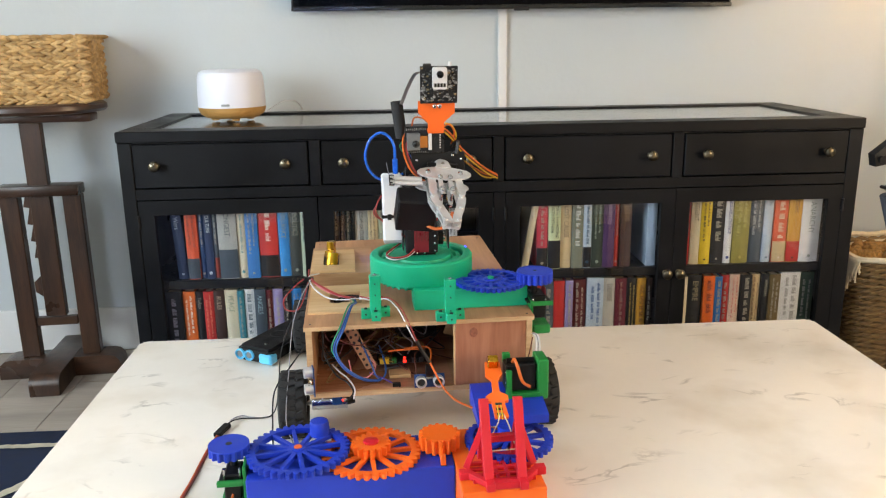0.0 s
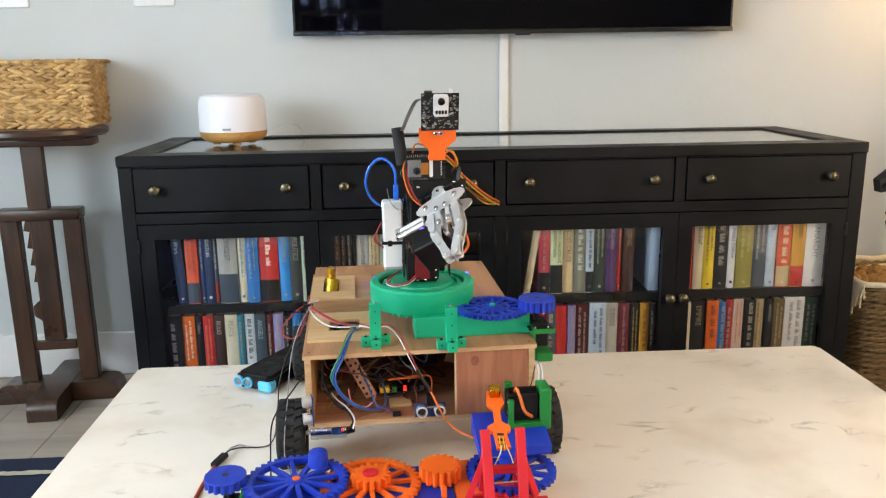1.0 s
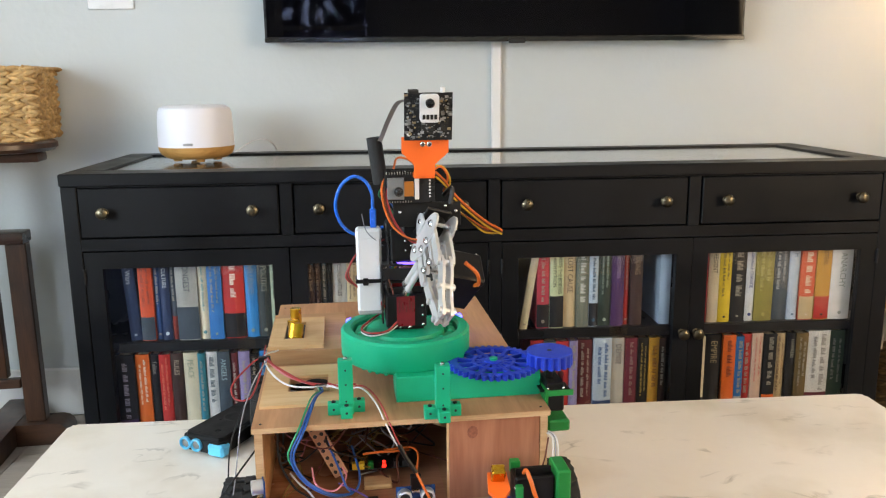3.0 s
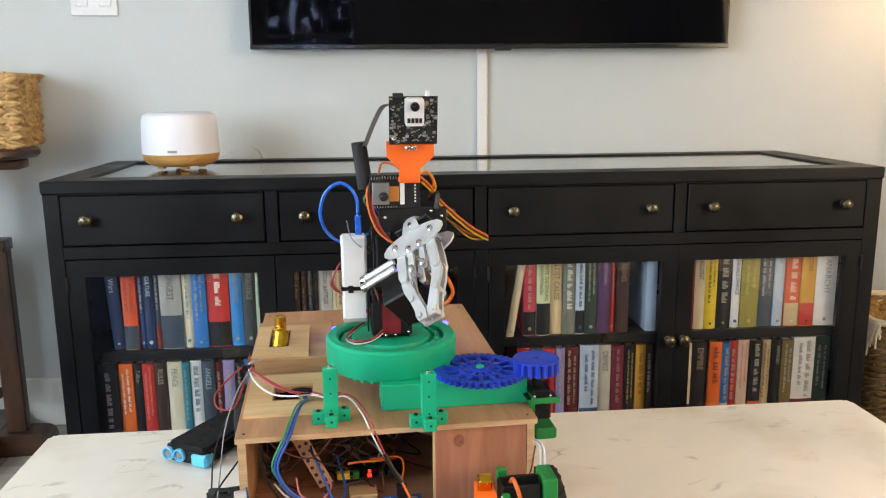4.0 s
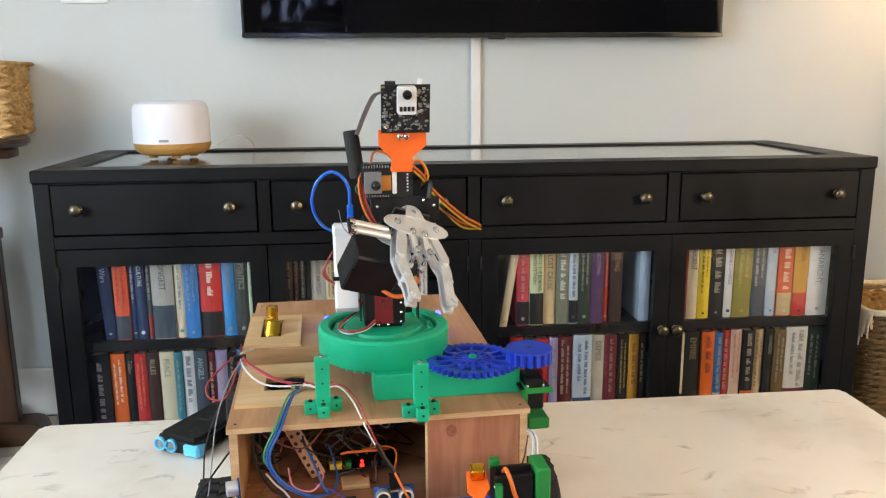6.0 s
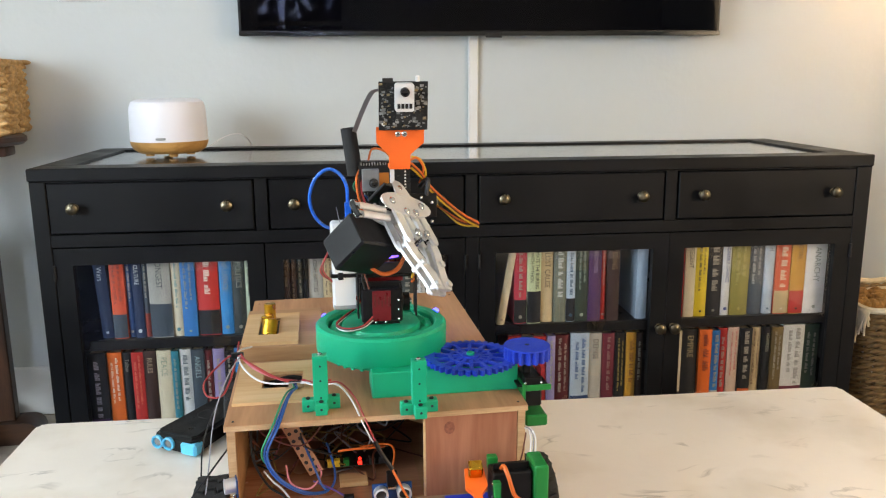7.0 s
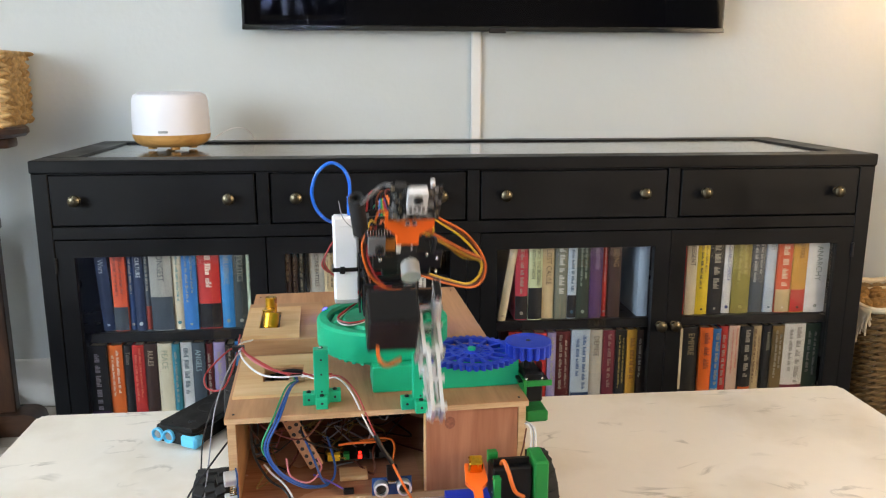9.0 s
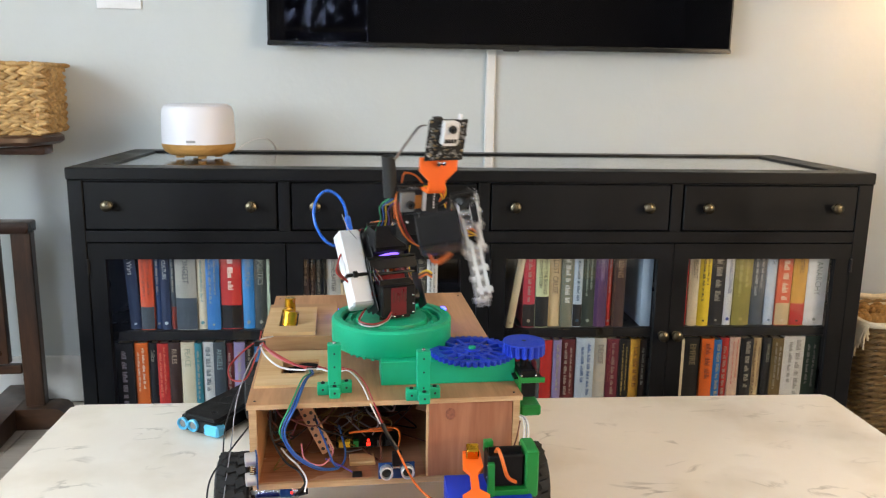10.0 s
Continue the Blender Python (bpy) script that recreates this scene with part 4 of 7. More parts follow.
def make_torch():
    """A twin-lens rechargeable work torch lying on the table."""
    t = thing("twin_torch", "black rubbery handheld twin-lens device with light blue corners", "torch", pose(-0.246, 1.374, 0.46, 0, 0, 62))
    bm = B()
    o = [(-0.02, -0.041), (0.138, -0.035), (0.146, -0.022), (0.146, 0.022), (0.138, 0.035), (-0.02, 0.041), (-0.03, 0.033), (-0.03, -0.033)]
    prism(bm, o, 0.002, 0.032)
    es = [e for e in bm.edges if abs(e.verts[0].co.z - e.verts[1].co.z) < 1e-6]
    bmesh.ops.bevel(bm, geom=es, offset=0.006, segments=3, affect="EDGES")
    part("body", bm, BLACKP, t)
    part("corner_guard", box(B(), -0.034, -0.011, -0.044, -0.013, 0.003, 0.023, 0.004), SKYBLUE, t, "light blue corner guard")
    for y in (0.008, 0.029):
        part("bezel", loop_lathe(B(), [(0.0065, 0), (0.0105, 0), (0.0105, 0.005), (0.0085, 0.006), (0.0065, 0.001)], pose(-0.0295, y, 0.017, 0, -90, 0), 24), SKYBLUE, t)
        part("lens", lathe(B(), [(0.0066, 0), (0.0064, 0.003), (0.003, 0.0042)], pose(-0.0295, y, 0.017, 0, -90, 0), 20), DARKCOMP, t, "speckled grey round lens")
    part("emblem", loop_lathe(B(), [(0.0165, 0.0318), (0.018, 0.0318), (0.018, 0.0326), (0.0165, 0.0326)], pose(0.055, 0, 0), 32), CHIP, t)
    part("end_cap", box(B(), 0.14, 0.156, -0.026, 0.026, 0.004, 0.029, 0.006), SKYBLUE, t)


room()
make_sideboard()
make_tv()
make_switch(-0.809, -0.678, 2)
make_switch(-1.258, -1.136, 2)
make_diffuser()
make_stand()
make_basket()
make_seagrass_basket()
make_lamp()
make_tripod()
make_table()
make_torch()


# ---- the robot car; its own space has u to the right, v away, from the middle of its front on the table ----
ROB = pose(0.051, 0.9985, 0.46, 0, 0, 3.3)


def about(p, m):
    return Matrix.Translation(p) @ m @ Matrix.Translation(-Vector(p))


def shift(bm, o):
    bmesh.ops.translate(bm, vec=-Vector(o), verts=bm.verts)
    return bm


def servo_body(bm, c, sx, sy, sz, ear="x"):
    """A hobby servo case with its two ears and corner screws, upright by default."""
    x, y, z = c
    box(bm, x - sx / 2, x + sx / 2, y - sy / 2, y + sy / 2, z - sz / 2, z + sz / 2, 0.0018)
    if ear == "x":
        box(bm, x - sx / 2 - 0.007, x + sx / 2 + 0.007, y - sy / 2 * 0.9, y + sy / 2 * 0.9, z + sz * 0.18, z + sz * 0.18 + 0.0025)
    elif ear == "z":
        box(bm, x - sx / 2 * 0.9, x + sx / 2 * 0.9, y - sy * 0.2, y - sy * 0.2 + 0.0025, z - sz / 2 - 0.007, z + sz / 2 + 0.007)
    return bm


def tyre_mesh(bm, r, w):
    """A chunky off-road tyre about the x axis."""
    m = pose(0, 0, 0, 0, 90, 0)
    prof = [(r * 0.55, -w / 2), (r * 0.8, -w / 2 - 0.001), (r * 0.92, -w / 2 * 0.92), (r * 0.94, -w / 4), (r * 0.945, 0), (r * 0.94, w / 4), (r * 0.92, w / 2 * 0.92), (r * 0.8, w / 2 + 0.001), (r * 0.55, w / 2)]
    loop_lathe(bm, prof[::1] + [(r * 0.5, w / 2 * 0.9), (r * 0.5, -w / 2 * 0.9)], m, 40)
    for i in range(20):
        a = 360 * i / 20
        for s, o in ((-1, 0), (0, 9), (1, 0)):
            box(bm, s * w * 0.31 - w * 0.15, s * w * 0.31 + w * 0.15, -0.0052, 0.0052, r * 0.92, r, 0.0006, pose(0, 0, 0, a + o, 0, 0) @ pose(0, 0, 0, 0, 0, s * 22 + (14 if i % 2 else -14) * (s == 0)))
    return bm


def sonar(parent, m, label="blue ultrasonic distance sensor with two silver eyes"):
    """A two-eyed ultrasonic sensor: board in the xz plane, eyes towards -y."""
    s = part("ultrasonic_sensor", box(B(), -0.0225, 0.0225, 0, 0.0016, -0.01, 0.01), PCBB, parent, label, m)
    for x in (-0.013, 0.013):
        part("eye", loop_lathe(B(), [(0.006, 0), (0.0082, 0), (0.0082, 0.012), (0.0062, 0.0125), (0.006, 0.009)], pose(x, 0, 0, 90), 24), ALU, s, "silver eye")
        part("mesh_disc", lathe(B(), [(0.006, 0.002), (0.0058, 0.0075), (0.002, 0.0085)], pose(x, 0, 0, 90), 20), CHIP, s)
    part("crystal", box(B(), -0.005, 0.005, -0.004, 0, 0.003, 0.007, 0.001), STEEL, s)
    bm = B()
    for k in range(4):
        box(bm, -0.005 + k * 0.0025, -0.0043 + k * 0.0025, -0.008, 0, 0.0075, 0.0083)
    part("pin_row", bm, GOLD, s)
    return s


def hook_wire(parent, pts, colour, r=0.0011, n=7):
    return part("wire", tube(B(), pts, r, 6, n), WIRES[colour], parent, colour + " wire")


def make_car():
    rc = thing("robot_car", "home-built plywood robot car with wires, sensors and rubber tyres", "robot", ROB)
    U0, U1, V1, Z0, Z1 = -0.165, 0.168, 0.50, 0.090, 0.202
    # body shell
    part("bottom_panel", box(B(), U0 + 0.002, U1 - 0.004, 0.0, V1, Z0, Z0 + 0.008, 0.0008), PLYX, rc)
    part("floor_lining", box(B(), U0 + 0.0098, 0.049, 0.004, V1 - 0.01, Z0 + 0.008, Z0 + 0.0084), LINING, rc, "glossy reddish-brown lining")
    part("side_panel", box(B(), U0, U0 + 0.0095, 0.001, V1, Z0 + 0.008, Z1 - 0.0065, 0.0008), PLYY, rc)
    part("side_panel", box(B(), U1 - 0.0105, U1 - 0.001, 0.001, V1, Z0 + 0.008, Z1 - 0.0065, 0.0008), PLYY, rc)
    part("back_panel", box(B(), U0 + 0.0095, U1 - 0.0105, V1 - 0.009, V1 - 0.0005, Z0 + 0.008, Z1 - 0.0065), INNER, rc)
    part("front_panel", box(B(), 0.052, U1 - 0.011, 0.0, 0.007, Z0 + 0.008, Z1 - 0.0065, 0.0006), CEDAR, rc, "reddish cedar front panel")
    part("knot", lathe(B(), [(0.0062, 0), (0.0058, 0.0004), (0.002, 0.0005)], Matrix.Translation((0.079, 0.0, 0.18)) @ pose(0, 0, 0, 90) @ Matrix.Diagonal((1, 1.25, 1, 1)), 20), KNOT, rc, "dark knot in the panel")
    part("post", box(B(), 0.0495, 0.0518, 0.001, 0.006, Z0 + 0.008, Z1 - 0.0065), RAWWOOD, rc)
    # pale sawn edges of the plywood
    part("sawn_edge", box(B(), U0 - 0.0018, U1 + 0.0008, -0.0037, -0.003, Z1 - 0.0062, Z1 - 0.0004), SAWN, rc, "pale sawn plywood edge")
    part("sawn_edge", box(B(), U0 + 0.0004, U0 + 0.0091, 0.0003, 0.001, Z0 + 0.0086, Z1 - 0.007), SAWN, rc, "pale sawn plywood edge")
    part("sawn_edge", box(B(), U1 - 0.0101, U1 - 0.0014, 0.0003, 0.001, Z0 + 0.0086, Z1 - 0.007), SAWN, rc, "pale sawn plywood edge")
    part("sawn_edge", box(B(), U0 + 0.0024, U1 - 0.0044, -0.0007, 0.0, Z0 + 0.0004, Z0 + 0.0076), SAWN, rc, "pale sawn plywood edge")
    # top with the cable hole
    hole = (-0.131, -0.085, 0.093, 0.143)
    bm = flat_frame(B(), U0 - 0.002, U1 + 0.001, -0.003, V1, Z1 - 0.0065, Z1, hole)
    part("top_panel", bm, PLY, rc, "plywood top with a cable hole")
    bm = flat_frame(B(), -0.163, -0.068, 0.05, 0.182, Z1, Z1 + 0.0035, (-0.132, -0.084, 0.092, 0.144))
    part("hole_frame", bm, RAWWOOD, rc, "pale wooden frame round the cable hole")
    part("step_block", box(B(), -0.1655, -0.058, 0.195, 0.37, Z1, Z1 + 0.02, 0.0008), PLYX, rc)
    bm = flat_frame(B(), -0.163, -0.09, 0.202, 0.335, Z1 + 0.02, Z1 + 0.0245, (-0.144, -0.117, 0.235, 0.31))
    part("dark_slot", box(B(), -0.144, -0.117, 0.235, 0.31, Z1 + 0.02, Z1 + 0.0205), CHIP, rc)
    part("motor_block", bm, RAWWOOD, rc, "pale wooden block")
    part("gold_motor", lathe(B(), [(0.0095, 0), (0.0105, 0.001), (0.0105, 0.021), (0.0095, 0.022)], pose(-0.130, 0.245, Z1 + 0.021, -14, 8, 0), 20), GOLD, rc, "shiny gold motor casing")
    part("gold_motor", lathe(B(), [(0.0075, 0), (0.0085, 0.001), (0.0085, 0.019), (0.0075, 0.02)], pose(-0.131, 0.272, Z1 + 0.021, 0, -6, 0), 20), GOLD, rc, "shiny gold motor casing")
    part("gold_cap", lathe(B(), [(0.0072, 0), (0.0082, 0.001), (0.0082, 0.028), (0.0074, 0.029)], pose(-0.1305, 0.299, Z1 + 0.021), 20), GOLD, rc)
    # wheels
    wheel_mesh = tyre_mesh(B(), 0.052, 0.041)
    first = None
    for x, y in ((-0.193, 0.068), (0.195, 0.06), (-0.193, 0.42), (0.195, 0.42)):
        w = part("wheel", loop_lathe(B(), [(0.008, -0.016), (0.03, -0.018), (0.031, -0.014), (0.031, 0.014), (0.03, 0.018), (0.008, 0.016)], pose(0, 0, 0, 0, 90, 0), 28), GREYP, rc, "grey plastic wheel hub", pose(x, y, 0.052))
        if first is None:
            first = part("tyre", wheel_mesh, RUBBER, w, "knobbly black rubber tyre")
        else:
            tagged(again(first, Matrix(), w), "knobbly black rubber tyre")
        part("axle", cyl(B(), (0, 0, 0), (0.03 if x < 0 else -0.03, 0, 0), 0.004), STEEL, w)
    for y in (0.068, 0.42):
        for sx in (-1, 1):
            x0 = -0.162 if sx < 0 else 0.172
            mt = part("motor", cyl(B(), (x0, y - 0.035, 0.072), (x0 - sx * 0.052, y - 0.035, 0.072), 0.0142, None, 28), STEEL, rc, "silver geared motor")
            part("gearbox", cyl(B(), (x0 - sx * -0.001, y - 0.033, 0.072), (x0 - sx * 0.016, y - 0.033, 0.072), 0.0148, None, 24), GREYP, mt)
            part("end_cap", cyl(B(), (x0 - sx * 0.052, y - 0.035, 0.073), (x0 - sx * 0.064, y - 0.035, 0.073), 0.0105, 0.008, 20), BLACKP, mt)
            part("terminal", box(B(), min(x0 - sx * 0.03, x0 - sx * 0.045), max(x0 - sx * 0.03, x0 - sx * 0.045), y - 0.052, y - 0.046, 0.07, 0.083, 0.001), PCBB, mt)
    # sensors
    sonar(rc, pose(0.0125, -0.001, 0.1085, -8, 0, 0))
    side = sonar(rc, pose(-0.158, -0.004, 0.121, 0, 90, -78), "ultrasonic distance sensor facing sideways")
    part("sensor_plug", box(B(), 0.0065, 0.0185, -0.0085, 0.001, 0.1185, 0.134, 0.0008), BLACKP, rc)
    # boards and clutter inside
    brd = part("driver_board", box(B(), -0.062, 0.022, 0.06, 0.11, 0.112, 0.1135), PCB, rc, "dark driver board with a red light")
    part("red_led", ball(B(), (-0.020, 0.058, 0.1225), 0.002), LEDRED, brd, "glowing red light")
    part("red_led", box(B(), -0.0225, -0.0175, 0.0595, 0.0605, 0.114, 0.1185), LEDRED, brd, "glowing red light")
    for k, (x, mm) in enumerate(((-0.055, YELLOWP), (-0.047, YELLOWP), (-0.036, GREEN2), (-0.005, CHIP), (0.006, CHIP))):
        part("connector", box(B(), x - 0.0035, x + 0.0035, 0.058, 0.066, 0.1136, 0.1215, 0.0005), mm, brd)
    bm = B()
    for k in range(8):
        box(bm, -0.058 + k * 0.0026, -0.0573 + k * 0.0026, 0.07, 0.0707, 0.1136, 0.126)
    part("pin_row", bm, GOLD, brd)
    part("red_led", ball(B(), (-0.116, -0.004, 0.087), 0.0016), LEDRED, rc, "glowing red light")
    part("wood_rest", box(B(), -0.045, -0.012, 0.035, 0.06, 0.0985, 0.104, 0.001), RAWWOOD, rc)
    pm = pose(-0.090, 0.052, 0.151, 0, -27, -10)
    bm = box(B(), -0.009, 0.009, -0.001, 0.001, -0.042, 0.042, 0.0005)
    strip = part("metal_strip", bm, COPPER, rc, "perforated pale pinkish strip", pm)
    for k in range(8):
        for s in (-1, 1):
            part("hole", cyl(B(), (s * 0.0043, -0.0013, -0.035 + k * 0.01), (s * 0.0043, 0.0013, -0.035 + k * 0.01), 0.0024, None, 10), CHIP, strip)
    part("card", box(B(), 0.012, 0.044, 0.16, 0.163, 0.13, 0.165, 0.001, pose(0, 0, 0, 0, 18, 0)), RAWWOOD, rc)
    part("relay_board", box(B(), -0.03, 0.045, 0.2, 0.26, 0.1, 0.125, 0.001), PCB, rc)
    rnd = random.Random(11)
    cols = ["grey", "brown", "dull yellow", "black", "brown", "pink", "black", "dull yellow", "blue", "brown", "grey", "dull red"]
    for i in range(46):
        p = Vector((rnd.uniform(-0.14, 0.04), rnd.uniform(0.06, 0.2), rnd.choice((rnd.uniform(0.102, 0.125), rnd.uniform(0.165, 0.19)))))
        pts = [p]
        for k in range(rnd.randint(3, 5)):
            q = pts[-1] + Vector((rnd.uniform(-0.05, 0.05), rnd.uniform(-0.04, 0.04), rnd.uniform(-0.035, 0.035)))
            pts.append(Vector((min(0.12, max(-0.148, q.x)), min(0.3, max(0.03, q.y)), min(0.191, max(0.101, q.z)))))
        hook_wire(rc, pts, cols[i % len(cols)], rnd.uniform(0.0009, 0.0013))
    # wires that can be told apart
    hook_wire(rc, [(-0.092, 0.085, 0.206), (-0.1, 0.045, 0.212), (-0.112, -0.006, 0.2), (-0.125, -0.012, 0.17), (-0.112, -0.012, 0.14), (-0.085, -0.006, 0.118), (-0.06, 0.02, 0.104), (-0.066, 0.022, 0.112), (-0.075, 0.03, 0.135), (-0.088, 0.05, 0.16)], "blue", 0.0014)
    hook_wire(rc, [(-0.09, 0.085, 0.207), (-0.098, 0.045, 0.213), (-0.109, -0.007, 0.2), (-0.122, -0.013, 0.17), (-0.110, -0.013, 0.142), (-0.083, -0.007, 0.12), (-0.058, 0.02, 0.106), (-0.05, 0.04, 0.115), (-0.058, 0.07, 0.14)], "blue", 0.0014)
    hook_wire(rc, [(-0.093, 0.085, 0.207), (-0.103, 0.045, 0.214), (-0.115, -0.006, 0.201), (-0.128, -0.012, 0.172), (-0.118, -0.01, 0.15)], "green", 0.0012)
    hook_wire(rc, [(-0.142, 0.03, 0.18), (-0.14, 0.02, 0.15), (-0.125, 0.015, 0.12), (-0.108, 0.01, 0.108), (-0.1, -0.004, 0.098), (-0.112, -0.01, 0.086)], "black", 0.0014)
    hook_wire(rc, [(-0.13, 0.03, 0.13), (-0.12, 0.02, 0.122), (-0.108, 0.01, 0.115), (-0.098, -0.004, 0.104), (-0.1, -0.01, 0.09)], "white")
    hook_wire(rc, [(-0.105, 0.03, 0.135), (-0.1, 0.02, 0.118), (-0.08, 0.015, 0.112), (-0.066, 0.03, 0.12), (-0.07, 0.04, 0.128)], "pink")
    hook_wire(rc, [(-0.075, 0.03, 0.113), (-0.055, 0.02, 0.107), (-0.04, 0.01, 0.102), (-0.035, 0.008, 0.101)], "purple")
    part("plug", box(B(), -0.042, -0.03, 0.004, 0.011, 0.0985, 0.104, 0.0006, None), BLACKP, rc)
    # the bundle from the turntable down to the sensor board
    hook_wire(rc, [(-0.085, 0.086, 0.2135), (-0.064, 0.06, 0.2165), (-0.045, 0.05, 0.2215), (-0.03, 0.02, 0.215), (-0.018, -0.006, 0.195), (-0.008, -0.01, 0.175), (0.0, -0.012, 0.165)], "white", 0.001)
    hook_wire(rc, [(-0.084, 0.089, 0.215), (-0.062, 0.063, 0.2175), (-0.042, 0.053, 0.2225), (-0.026, 0.02, 0.217), (-0.0145, -0.006, 0.197), (-0.006, -0.011, 0.177), (0.001, -0.013, 0.165)], "red", 0.001)
    part("heat_shrink", tube(B(), [(-0.006, -0.0115, 0.176), (0.0, -0.013, 0.163), (0.008, -0.0145, 0.15), (0.012, -0.0155, 0.143)], 0.0026), BLACKP, rc, "black heat-shrink sleeve")
    hook_wire(rc, [(0.012, -0.0155, 0.143), (0.019, -0.018, 0.128), (0.027, -0.02, 0.112), (0.036, -0.024, 0.098), (0.05, -0.035, 0.088), (0.073, -0.05, 0.082)], "orange", 0.0016)
    hook_wire(rc, [(0.01, 0.06, 0.135), (-0.005, 0.05, 0.139), (-0.03, 0.052, 0.138), (-0.045, 0.056, 0.135)], "orange", 0.0016)
    hook_wire(rc, [(0.016, 0.03, 0.12), (0.02, 0.045, 0.135), (0.012, 0.055, 0.14), (-0.02, 0.055, 0.139)], "orange", 0.0013)
    # loops on the left of the top
    hook_wire(rc, [(-0.095, 0.09, 0.21), (-0.12, 0.11, 0.214), (-0.15, 0.14, 0.222), (-0.17, 0.16, 0.226), (-0.19, 0.15, 0.214), (-0.205, 0.14, 0.198), (-0.2, 0.13, 0.185), (-0.18, 0.12, 0.19), (-0.168, 0.15, 0.215), (-0.166, 0.2, 0.23)], "red", 0.0012)
    hook_wire(rc, [(-0.06, 0.08, 0.216), (-0.09, 0.085, 0.212), (-0.13, 0.1, 0.21), (-0.155, 0.13, 0.218), (-0.165, 0.17, 0.226), (-0.15, 0.2, 0.222)], "white", 0.0012)
    hook_wire(rc, [(-0.05, 0.075, 0.217), (-0.085, 0.088, 0.213), (-0.12, 0.11, 0.213), (-0.15, 0.14, 0.222), (-0.16, 0.155, 0.228)], "red", 0.0012)
    hook_wire(rc, [(-0.06, 0.08, 0.214), (-0.1, 0.1, 0.209), (-0.14, 0.13, 0.215), (-0.165, 0.16, 0.228)], "pink", 0.0012)
    hook_wire(rc, [(-0.16, 0.155, 0.227), (-0.175, 0.12, 0.21), (-0.19, 0.1, 0.17), (-0.196, 0.07, 0.12), (-0.2, 0.0, 0.06), (-0.19, -0.02, 0.03)], "grey", 0.0009)
    hook_wire(rc, [(-0.16, 0.05, 0.165), (-0.19, 0.02, 0.135), (-0.215, 0.01, 0.1), (-0.22, 0.0, 0.05), (-0.222, -0.01, 0.01), (-0.235, -0.01, 0.002), (-0.26, 0.0, 0.002), (-0.285, -0.01, 0.004)], "black", 0.0011)
    part("plug", box(B(), -0.172, -0.157, 0.155, 0.162, 0.222, 0.229, 0.0008, None), BLACKP, rc)
    part("terminal", box(B(), -0.1, -0.082, 0.083, 0.09, 0.2065, 0.214, 0.001), STEEL, rc)
    part("servo_lead", tube(B(), [(-0.075, 0.135, 0.195), (-0.1, 0.14, 0.198), (-0.125, 0.145, 0.19)], 0.004), BLACKP, rc)
    for k in range(3):
        hook_wire(rc, [(0.163, 0.02 + k * 0.006, 0.165), (0.168 + k * 0.002, -0.012, 0.175), (0.168 + k * 0.003, -0.02, 0.155), (0.16 + k * 0.004, -0.03, 0.135)], ("white", "grey", "white")[k], 0.0009)
    hook_wire(rc, [(0.166, -0.006, 0.17), (0.158, -0.02, 0.15), (0.15, -0.03, 0.14)], "brown", 0.0009)
    for k in range(4):
        part("screw", lathe(B(), [(0.0016, 0), (0.0012, 0.0008)], pose(-0.158 + (k % 2) * 0.318, 0.008 + (k // 2) * 0.47, Z1), 10), BLACKM, rc)
    for x, y in ((-0.0535, 0.285), (0.1065, 0.285)):
        led = part("blue_led", ball(B(), (x, y, Z1 + 0.03), 0.0048), LEDBLUE, rc, "glowing blue light")
        part("lead", cyl(B(), (x, y, Z1), (x, y, Z1 + 0.03), 0.001, None, 8), STEEL, led)
    return rc


LINING = wood("stained_lining", "bd8a68", "925f44", 0, 5, 0.3, 0.1)
SAWN = wood("sawn_plywood_edge", "c8a983", "a3825c", 0, 16, 0.75, 0.25)
KNOT = mat("wood_knot", "865440", 0.6, 0, 0.3, 300, 0.2, 900)
PLYY = wood("plywood_side", "b58c64", "8f6846", 1, 5, 0.6, 0.12)
COPPER = mat("coppery_strip", "b88a68", 0.55, 0.0, 0.2, 60, 0.2, 500)
CT = (0.0155, 0.138)


